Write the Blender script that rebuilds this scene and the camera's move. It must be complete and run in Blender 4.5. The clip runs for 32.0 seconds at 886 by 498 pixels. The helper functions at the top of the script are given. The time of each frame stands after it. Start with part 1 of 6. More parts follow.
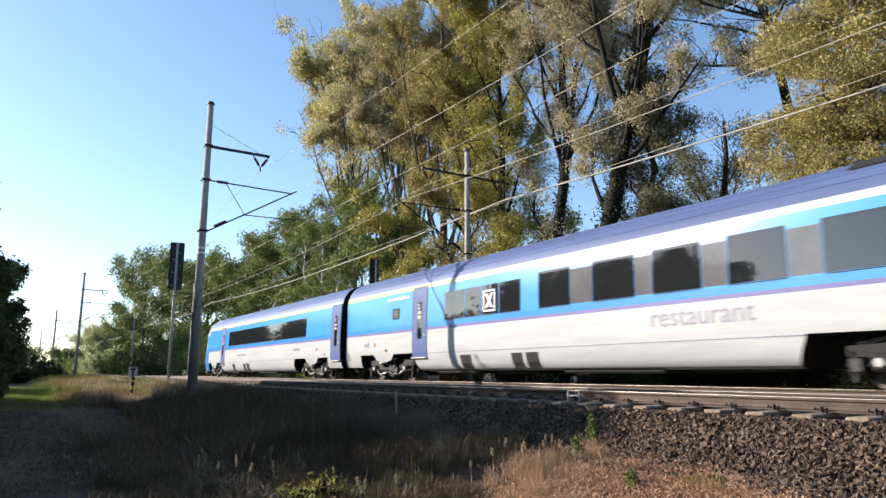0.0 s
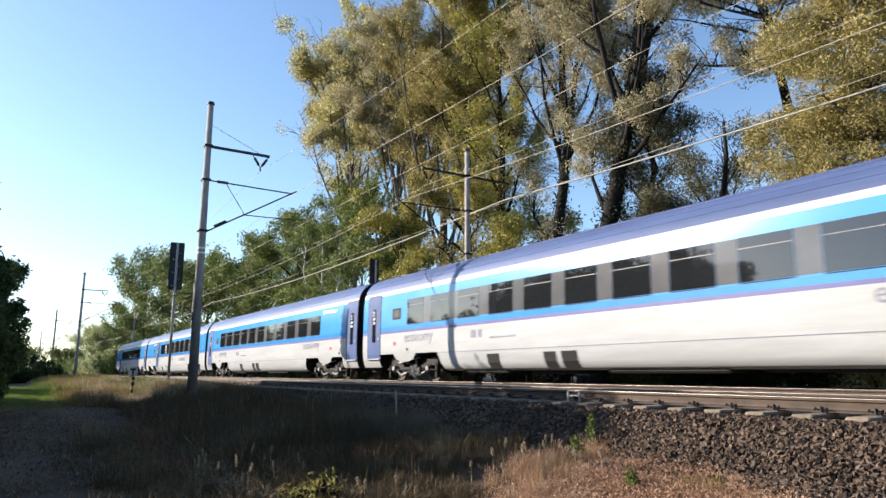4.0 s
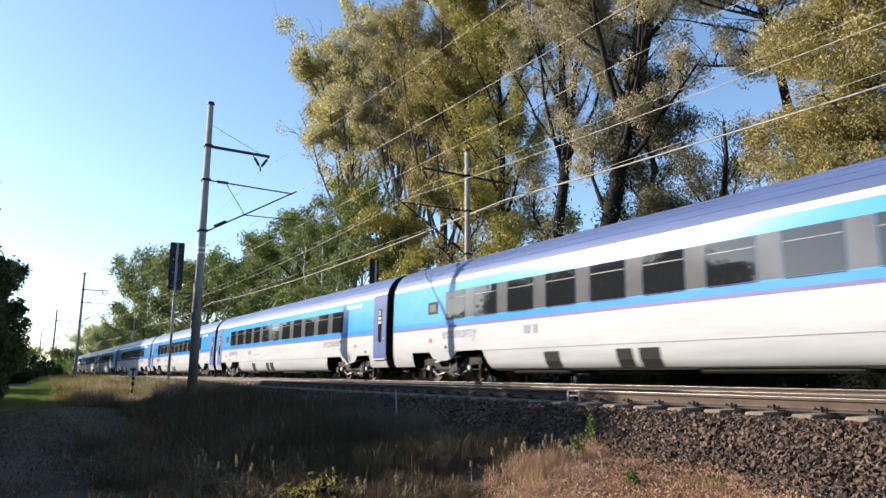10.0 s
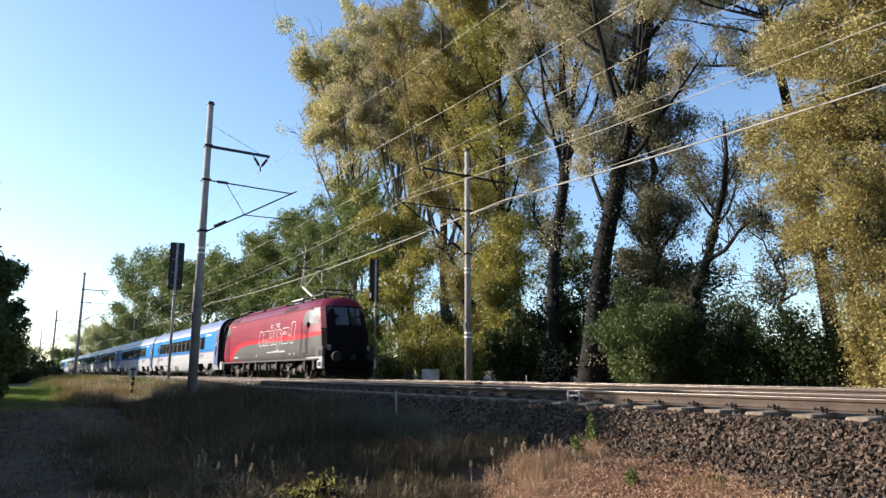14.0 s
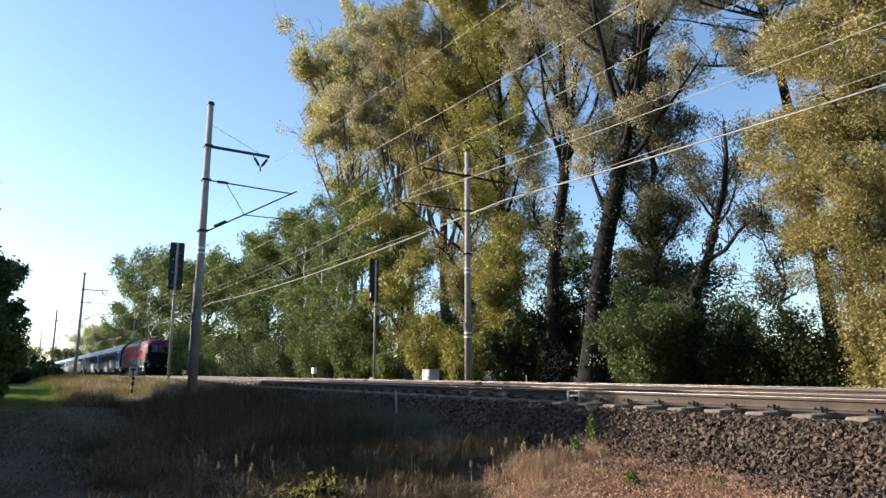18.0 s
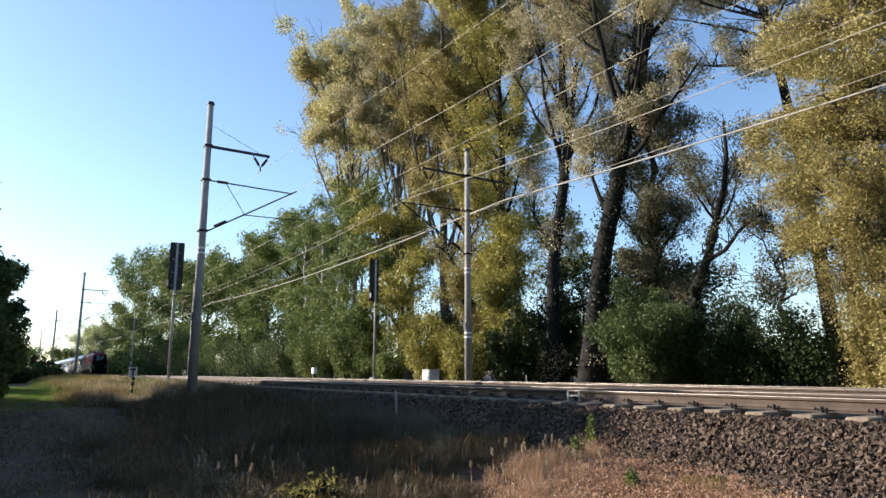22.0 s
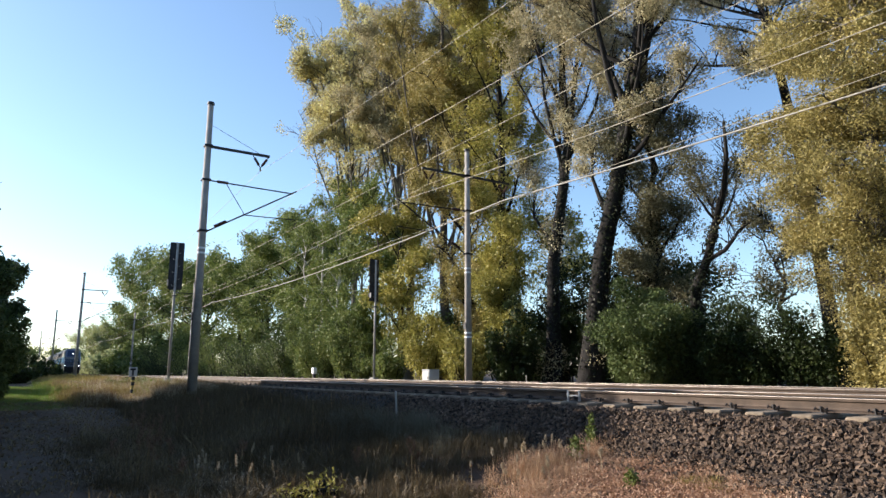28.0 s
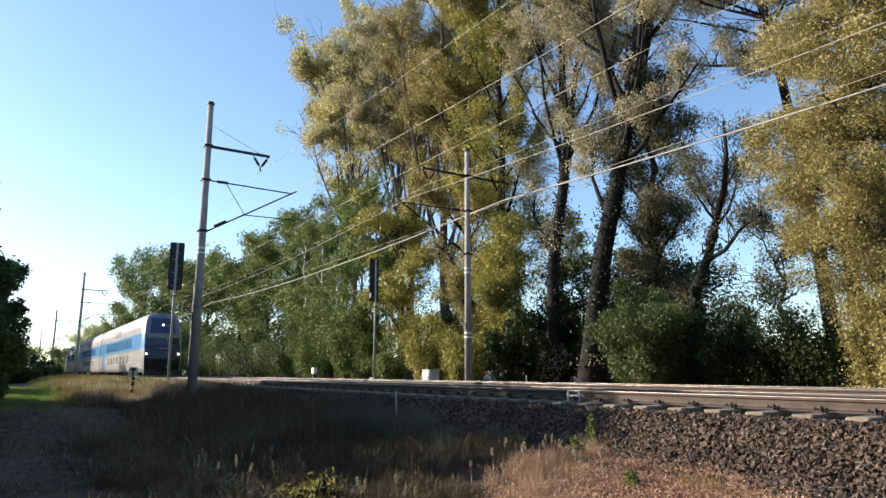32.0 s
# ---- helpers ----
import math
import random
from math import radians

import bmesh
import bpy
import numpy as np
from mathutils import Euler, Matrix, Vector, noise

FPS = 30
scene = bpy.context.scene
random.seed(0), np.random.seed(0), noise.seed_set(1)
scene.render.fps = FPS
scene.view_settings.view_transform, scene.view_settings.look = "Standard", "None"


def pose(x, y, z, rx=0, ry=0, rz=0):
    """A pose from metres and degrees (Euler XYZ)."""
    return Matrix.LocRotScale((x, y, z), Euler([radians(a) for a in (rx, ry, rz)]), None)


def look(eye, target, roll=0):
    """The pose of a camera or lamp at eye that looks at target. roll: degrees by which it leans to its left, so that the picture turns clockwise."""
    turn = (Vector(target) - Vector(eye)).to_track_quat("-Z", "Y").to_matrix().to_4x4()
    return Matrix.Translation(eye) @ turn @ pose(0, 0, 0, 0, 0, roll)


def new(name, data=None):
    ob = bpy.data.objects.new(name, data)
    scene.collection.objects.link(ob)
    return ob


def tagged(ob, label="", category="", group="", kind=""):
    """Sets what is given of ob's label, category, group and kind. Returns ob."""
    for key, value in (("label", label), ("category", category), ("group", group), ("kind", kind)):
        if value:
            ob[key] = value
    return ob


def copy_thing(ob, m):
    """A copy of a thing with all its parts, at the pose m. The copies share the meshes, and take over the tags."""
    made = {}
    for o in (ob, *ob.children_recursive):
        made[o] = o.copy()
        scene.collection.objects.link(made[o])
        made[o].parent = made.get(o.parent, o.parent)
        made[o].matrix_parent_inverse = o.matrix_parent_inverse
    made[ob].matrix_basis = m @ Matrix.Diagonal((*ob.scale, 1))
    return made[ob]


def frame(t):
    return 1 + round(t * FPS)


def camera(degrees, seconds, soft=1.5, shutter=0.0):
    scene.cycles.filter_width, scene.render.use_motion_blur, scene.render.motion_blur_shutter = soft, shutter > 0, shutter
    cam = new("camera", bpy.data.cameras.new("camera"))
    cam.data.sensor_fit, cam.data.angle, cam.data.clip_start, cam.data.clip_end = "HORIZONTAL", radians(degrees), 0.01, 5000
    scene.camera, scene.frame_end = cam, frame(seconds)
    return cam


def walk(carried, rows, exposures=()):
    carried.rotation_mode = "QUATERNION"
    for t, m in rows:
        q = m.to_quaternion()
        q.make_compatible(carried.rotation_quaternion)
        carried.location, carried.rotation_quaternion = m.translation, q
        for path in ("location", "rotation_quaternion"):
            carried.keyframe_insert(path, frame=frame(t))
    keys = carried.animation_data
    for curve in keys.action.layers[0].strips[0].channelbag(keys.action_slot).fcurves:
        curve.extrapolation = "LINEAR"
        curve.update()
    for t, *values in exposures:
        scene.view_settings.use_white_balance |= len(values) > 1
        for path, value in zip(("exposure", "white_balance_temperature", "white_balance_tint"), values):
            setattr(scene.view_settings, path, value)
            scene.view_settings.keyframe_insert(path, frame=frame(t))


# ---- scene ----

# ---------------------------------------------------------------- camera
EYE = (0.0, 0.0, 0.288)
cam = camera(66.966, 32.0, soft=1.45, shutter=0.3)
CAM = pose(*EYE, 100.485, 0.0, 57.58)
walk(cam, [(0.0, CAM), (32.0, CAM)])

# ---------------------------------------------------------------- light
SUN_ELEV, SUN_AZ = 21.0, 225.0      # the sun stands towards -x -y
world = bpy.data.worlds.new("sky")
scene.world = world
world.use_nodes = True
wn = world.node_tree
sky = wn.nodes.new("ShaderNodeTexSky")
sky.sky_type = "NISHITA"
sky.sun_disc = False
sky.sun_elevation = radians(SUN_ELEV)
sky.sun_rotation = radians(SUN_AZ)
sky.air_density = 1.0
sky.dust_density = 0.5
sky.ozone_density = 2.9
wn.links.new(sky.outputs[0], wn.nodes["Background"].inputs[0])
wn.nodes["Background"].inputs[1].default_value = 0.14
sun = new("sun", bpy.data.lights.new("sun", "SUN"))
sun.data.energy = 5.0
sun.data.angle = radians(0.5)
sun.data.color = (1.0, 0.88, 0.765)
sun.matrix_world = look((0, 0, 0), (math.cos(radians(SUN_ELEV)) * 0.7071, math.cos(radians(SUN_ELEV)) * 0.7071, -math.sin(radians(SUN_ELEV))))
scene.view_settings.exposure = 0.93


# ---------------------------------------------------------------- materials
def mat(name, col, rough=0.6, metal=0.0, vary=0.2, scale=3.0, col2=None, bump=0.0, bscale=40.0, spec=0.5, obj=0.0, isl=0.0, emit=None, stretch=None):
    """A surface with two scales of variation; obj, isl: spread of value by object or by island."""
    m = bpy.data.materials.new(name)
    m.use_nodes = True
    nt = m.node_tree
    b = nt.nodes["Principled BSDF"]
    b.inputs["Roughness"].default_value = rough
    b.inputs["Metallic"].default_value = metal
    b.inputs["Specular IOR Level"].default_value = spec
    tc = nt.nodes.new("ShaderNodeTexCoord")
    src = tc.outputs["Object"]
    if stretch:
        mp = nt.nodes.new("ShaderNodeMapping")
        mp.inputs["Scale"].default_value = stretch
        nt.links.new(src, mp.inputs[0])
        src = mp.outputs[0]
    n1 = nt.nodes.new("ShaderNodeTexNoise")
    n1.inputs["Scale"].default_value = scale
    n1.inputs["Detail"].default_value = 6.0
    n1.inputs["Roughness"].default_value = 0.65
    nt.links.new(src, n1.inputs["Vector"])
    mix = nt.nodes.new("ShaderNodeMix")
    mix.data_type = "RGBA"
    d = col2 or tuple(c * (1.0 - vary) for c in col)
    l = col if col2 else tuple(min(1.0, c * (1.0 + vary * 0.6)) for c in col)
    mix.inputs[6].default_value = (*d, 1)
    mix.inputs[7].default_value = (*l, 1)
    rmp = nt.nodes.new("ShaderNodeMapRange")
    rmp.inputs[1].default_value = 0.32
    rmp.inputs[2].default_value = 0.68
    nt.links.new(n1.outputs["Fac"], rmp.inputs[0])
    nt.links.new(rmp.outputs[0], mix.inputs[0])
    out = mix.outputs[2]
    if obj or isl:
        hs = nt.nodes.new("ShaderNodeHueSaturation")
        mr = nt.nodes.new("ShaderNodeMapRange")
        k = obj or isl
        mr.inputs[3].default_value = 1.0 - k
        mr.inputs[4].default_value = 1.0 + k
        if obj:
            o = nt.nodes.new("ShaderNodeObjectInfo").outputs["Random"]
        else:
            o = nt.nodes.new("ShaderNodeNewGeometry").outputs["Random Per Island"]
        nt.links.new(o, mr.inputs[0])
        nt.links.new(mr.outputs[0], hs.inputs["Value"])
        nt.links.new(out, hs.inputs["Color"])
        out = hs.outputs[0]
    nt.links.new(out, b.inputs["Base Color"])
    if bump:
        n2 = nt.nodes.new("ShaderNodeTexNoise")
        n2.inputs["Scale"].default_value = bscale
        n2.inputs["Detail"].default_value = 4.0
        nt.links.new(src, n2.inputs["Vector"])
        bp = nt.nodes.new("ShaderNodeBump")
        bp.inputs["Strength"].default_value = bump
        bp.inputs["Distance"].default_value = 0.02
        nt.links.new(n2.outputs["Fac"], bp.inputs["Height"])
        nt.links.new(bp.outputs[0], b.inputs["Normal"])
    if emit:
        b.inputs["Emission Color"].default_value = (*emit[:3], 1)
        b.inputs["Emission Strength"].default_value = emit[3]
    return m


def leaf_mat(name, cols, gloss=0.5, trans=0.35):
    """Leaves: colour by leaf, light passes through them."""
    m = bpy.data.materials.new(name)
    m.use_nodes = True
    nt = m.node_tree
    b = nt.nodes["Principled BSDF"]
    out = nt.nodes["Material Output"]
    geo = nt.nodes.new("ShaderNodeNewGeometry")
    ramp = nt.nodes.new("ShaderNodeValToRGB")
    el = ramp.color_ramp.elements
    while len(el) < len(cols):
        el.new(0.5)
    for i, c in enumerate(cols):
        el[i].position = i / (len(cols) - 1)
        el[i].color = (*c, 1)
    tc = nt.nodes.new("ShaderNodeTexCoord")
    big = nt.nodes.new("ShaderNodeTexNoise")
    big.inputs["Scale"].default_value = 0.35
    big.inputs["Detail"].default_value = 3.0
    nt.links.new(tc.outputs["Object"], big.inputs["Vector"])
    add = nt.nodes.new("ShaderNodeMath")
    add.operation = "MULTIPLY_ADD"
    add.inputs[1].default_value = 0.55
    nt.links.new(geo.outputs["Random Per Island"], add.inputs[0])
    sub = nt.nodes.new("ShaderNodeMapRange")
    sub.inputs[1].default_value = 0.3
    sub.inputs[2].default_value = 0.7
    sub.inputs[4].default_value = 0.45
    nt.links.new(big.outputs["Fac"], sub.inputs[0])
    nt.links.new(sub.outputs[0], add.inputs[2])
    nt.links.new(add.outputs[0], ramp.inputs[0])
    nt.links.new(ramp.outputs[0], b.inputs["Base Color"])
    b.inputs["Roughness"].default_value = gloss
    b.inputs["Specular IOR Level"].default_value = 0.25
    tr = nt.nodes.new("ShaderNodeBsdfTranslucent")
    nt.links.new(ramp.outputs[0], tr.inputs[0])
    mx = nt.nodes.new("ShaderNodeMixShader")
    mx.inputs[0].default_value = trans
    nt.links.new(b.outputs[0], mx.inputs[1])
    nt.links.new(tr.outputs[0], mx.inputs[2])
    nt.links.new(mx.outputs[0], out.inputs[0])
    return m


CONCRETE = mat("concrete", (0.345, 0.318, 0.29), 0.85, vary=0.25, scale=2.5, bump=0.25, bscale=60)
SLEEPER = mat("sleeper concrete", (0.225, 0.18, 0.13), 0.9, vary=0.3, scale=5, bump=0.4, bscale=50, obj=0.12)
STEEL = mat("galvanised steel", (0.42, 0.43, 0.44), 0.45, 0.7, vary=0.2, scale=6)
DARK = mat("dark iron", (0.035, 0.034, 0.036), 0.6, 0.3, vary=0.4, scale=7, bump=0.1)
RUST = mat("rusty rail side", (0.082, 0.058, 0.042), 0.75, 0.2, vary=0.3, scale=6, bump=0.2, bscale=80)
RAILTOP = mat("polished rail head", (0.24, 0.215, 0.19), 0.48, 1.0, vary=0.15, scale=4, stretch=(0.2, 4, 1))
WIRE = mat("weathered copper wire", (0.38, 0.35, 0.28), 0.6, 0.2, vary=0.2, scale=3)
SHEATH = mat("pale cable sheath", (0.33, 0.31, 0.265), 0.6, vary=0.15, scale=2)
INSUL = mat("brown glazed insulator", (0.06, 0.03, 0.025), 0.2, vary=0.2, scale=9)
GLASS = mat("tinted train glass", (0.016, 0.018, 0.02), 0.04, vary=0.15, scale=0.8, spec=1.0)
WHITEP = mat("white train paint", (0.435, 0.45, 0.455), 0.38, vary=0.12, scale=1.2, stretch=(0.4, 1, 3), spec=0.3)
EDGEW = mat("white stripe paint", (0.52, 0.535, 0.54), 0.35, vary=0.08, scale=1.0, spec=0.3)
PILLAR = mat("grey window panel", (0.115, 0.118, 0.125), 0.12, vary=0.2, scale=1.5, spec=0.7)
BLUEP = mat("light blue train paint", (0.058, 0.31, 0.69), 0.2, vary=0.1, scale=1.0, spec=0.6)
DEEPB = mat("royal blue train paint", (0.045, 0.25, 0.62), 0.2, vary=0.1, scale=1.0, spec=0.6)
VIOLET = mat("dull blue door paint", (0.085, 0.128, 0.275), 0.5, vary=0.1, scale=1.5, spec=0.15)
ROOFB = mat("slate blue roof paint", (0.082, 0.118, 0.245), 0.36, spec=0.6, vary=0.22, scale=1.0, stretch=(0.25, 2, 2))
WAIST = mat("muted purple line paint", (0.15, 0.15, 0.33), 0.3, vary=0.1, spec=0.3)
TRANSOM = mat("grey window bar", (0.16, 0.16, 0.165), 0.4, vary=0.1)
YELLOW = mat("yellow stripe paint", (0.50, 0.42, 0.06), 0.3, vary=0.08)
BLACK = mat("black rubber", (0.006, 0.006, 0.007), 0.8, vary=0.3, scale=5)
# pale base colour paints the reflection in the cab side windows
CABGLASS = mat("cab glass with reflection in colour", (0.28, 0.28, 0.27), 0.12, vary=0.2, scale=2.0)
DUSTY = mat("beige brake dust", (0.17, 0.15, 0.12), 0.85, vary=0.5, scale=5, bump=0.2, obj=0.4)
UNDER = mat("dusty underframe", (0.018, 0.0165, 0.0145), 0.75, 0.2, vary=0.45, scale=5, bump=0.3, bscale=30)
WHEEL = mat("wheel steel", (0.12, 0.105, 0.09), 0.45, 0.75, vary=0.4, scale=6)
DISPLAY = mat("dim display pane", (0.10, 0.095, 0.075), 0.25, vary=0.3, scale=6)
DOCK = leaf_mat("red brown seeds", [(0.10, 0.05, 0.03), (0.17, 0.095, 0.06), (0.25, 0.16, 0.11), (0.36, 0.26, 0.19)], 0.7, 0.2)
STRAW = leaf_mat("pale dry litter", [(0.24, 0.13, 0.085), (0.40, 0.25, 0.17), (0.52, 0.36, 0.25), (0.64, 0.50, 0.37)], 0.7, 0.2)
GREYTEXT = mat("grey lettering", (0.19, 0.19, 0.26), 0.4, vary=0.1)
WHITETEXT = mat("white lettering", (0.85, 0.85, 0.85), 0.4, vary=0.06)
REDP = mat("red locomotive paint", (0.25, 0.016, 0.041), 0.40, vary=0.25, scale=0.5, spec=0.12)
REDROOF = mat("wine red roof paint", (0.15, 0.012, 0.032), 0.42, vary=0.25, scale=0.9, spec=0.2)
ORANGE = mat("bright red band paint", (0.55, 0.022, 0.035), 0.40, vary=0.12, scale=0.9, spec=0.12)
GREYP = mat("dark grey locomotive paint", (0.11, 0.108, 0.105), 0.45, vary=0.25, scale=1.0, spec=0.15)
# the front faces away from the sun; that shade is in this colour
NOSE = mat("cab front paint blackened for shade", (0.007, 0.007, 0.008), 0.7, vary=0.2, scale=1.5, spec=0.04)
LIGHTGREY = mat("light grey paint", (0.50, 0.50, 0.48), 0.45, vary=0.15, scale=3)
LAMPGLASS = mat("lamp glass", (0.22, 0.22, 0.22), 0.1, vary=0.05)
LAMPON = mat("lit headlamp", (0.9, 0.9, 0.85), 0.2, vary=0.02, emit=(1.0, 0.97, 0.9, 6.0))
ELED = mat("grey blue dome paint", (0.16, 0.20, 0.28), 0.35, vary=0.15, scale=2.0)
ELER = mat("pale dusty roof paint", (0.24, 0.245, 0.25), 0.5, vary=0.25, scale=1.0)
ELEW = mat("off white train paint", (0.30, 0.29, 0.27), 0.35, vary=0.38, scale=0.8, stretch=(0.4, 1, 3))
ELEB = mat("sky blue train band", (0.08, 0.24, 0.44), 0.28, vary=0.12, scale=1.0)
ELEL = mat("dusty lower window glass", (0.24, 0.235, 0.22), 0.25, vary=0.3, scale=1.0)
# the sky mirrored in the double-deck windows is painted as blue base colour
ELEG = mat("window strip in reflected sky blue", (0.085, 0.23, 0.40), 0.12, vary=0.2, scale=1.0, spec=1.0)
ELEU = mat("deep blue upper front paint", (0.032, 0.052, 0.125), 0.3, vary=0.15, scale=2.0)
ELEN = mat("navy cab front paint", (0.018, 0.027, 0.055), 0.3, vary=0.15, scale=2.0)
# nearly black bark: the shade on the trunks is put into its colour
SHADEBARK = mat("brown bark darkened for shade", (0.011, 0.0095, 0.008), 0.95, vary=0.5, scale=2.5, bump=0.8, bscale=12, stretch=(1, 1, 0.25))
PALEBARK = mat("pale poplar bark", (0.13, 0.12, 0.10), 0.9, vary=0.5, scale=2.5, bump=0.6, bscale=14, stretch=(1, 1, 0.3))
STONE = mat("ballast stone", (0.098, 0.069, 0.049), 0.95, vary=0.45, scale=3.0, bump=0.3, bscale=60, isl=0.8)
SIGNALG = mat("weathered black signal paint", (0.035, 0.034, 0.036), 0.7, vary=0.4, scale=3)
POST = mat("weathered grey post", (0.33, 0.32, 0.29), 0.6, vary=0.25, scale=4)
BIRCH = mat("white birch bark", (0.55, 0.53, 0.49), 0.9, vary=0.6, scale=3.0, bump=0.4, bscale=14, stretch=(1, 1, 2.0))
SIGNRED = mat("red paint", (0.5, 0.04, 0.05), 0.5)
MIDBARK = mat("grey poplar bark", (0.085, 0.076, 0.066), 0.9, vary=0.6, scale=2.5, bump=0.6, bscale=14, stretch=(1, 1, 0.3))
YOCHRE = leaf_mat("ochre poplar leaves", [(0.15, 0.14, 0.065), (0.40, 0.36, 0.18), (0.60, 0.55, 0.245), (0.82, 0.775, 0.43)], trans=0.28)
YBROWN = leaf_mat("brown olive poplar leaves", [(0.11, 0.10, 0.058), (0.28, 0.248, 0.14), (0.48, 0.425, 0.25), (0.70, 0.63, 0.42)], trans=0.25)
YGOLD = leaf_mat("golden poplar leaves", [(0.095, 0.083, 0.027), (0.235, 0.200, 0.068), (0.405, 0.342, 0.122), (0.57, 0.50, 0.26)], trans=0.22)
YOLIVE = leaf_mat("olive poplar leaves", [(0.038, 0.038, 0.02), (0.085, 0.082, 0.042), (0.155, 0.145, 0.078), (0.30, 0.28, 0.18)], trans=0.25)
YGREEN = leaf_mat("yellow green leaves", [(0.085, 0.087, 0.018), (0.23, 0.217, 0.05), (0.42, 0.378, 0.092), (0.58, 0.52, 0.19)], trans=0.24)
MGREEN = leaf_mat("mid green bush leaves", [(0.024, 0.042, 0.013), (0.062, 0.092, 0.028), (0.115, 0.148, 0.046), (0.19, 0.215, 0.08)], trans=0.25)
GREENL = leaf_mat("green leaves", [(0.036, 0.060, 0.016), (0.102, 0.142, 0.037), (0.205, 0.243, 0.068), (0.37, 0.395, 0.132)], trans=0.26)
# far willow leaves: the haze of distance is put into the paler colour
HAZYWILLOW = leaf_mat("willow leaves paled for haze", [(0.17, 0.20, 0.08), (0.28, 0.31, 0.13), (0.38, 0.40, 0.19), (0.47, 0.48, 0.28)], trans=0.42)
# ivy and undergrowth greens, with the deep shade among the trunks in their colour
IVYL = leaf_mat("ivy leaves darkened for shade", [(0.006, 0.010, 0.004), (0.013, 0.019, 0.007), (0.024, 0.032, 0.012), (0.045, 0.055, 0.024)], trans=0.12)
DGREEN = leaf_mat("green leaves darkened for shade", [(0.011, 0.021, 0.006), (0.024, 0.04, 0.011), (0.044, 0.065, 0.019), (0.078, 0.105, 0.034)], trans=0.25)
DRYG = leaf_mat("dry grass", [(0.20, 0.10, 0.06), (0.34, 0.20, 0.12), (0.48, 0.33, 0.21), (0.62, 0.50, 0.35)], 0.6, 0.3)
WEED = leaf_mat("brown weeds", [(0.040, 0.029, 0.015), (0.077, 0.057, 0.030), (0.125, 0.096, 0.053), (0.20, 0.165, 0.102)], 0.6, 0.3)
RUSTG = leaf_mat("rusty brown grass", [(0.085, 0.055, 0.028), (0.16, 0.105, 0.053), (0.245, 0.18, 0.09), (0.38, 0.30, 0.16)], 0.6, 0.3)
PALEG = leaf_mat("pale seed heads", [(0.28, 0.22, 0.14), (0.38, 0.31, 0.21), (0.48, 0.41, 0.30), (0.55, 0.50, 0.40)], 0.6, 0.3)
LUSH = leaf_mat("lush green grass", [(0.06, 0.11, 0.016), (0.12, 0.20, 0.03), (0.19, 0.28, 0.05), (0.28, 0.36, 0.09)], 0.6, 0.35)
GREYG = leaf_mat("grey green plume grass", [(0.07, 0.07, 0.045), (0.12, 0.115, 0.08), (0.18, 0.17, 0.125), (0.26, 0.25, 0.19)], 0.6, 0.3)
GRASSL = leaf_mat("yellow green grass", [(0.12, 0.12, 0.03), (0.24, 0.20, 0.06), (0.36, 0.27, 0.10), (0.48, 0.38, 0.18)], 0.6, 0.3)


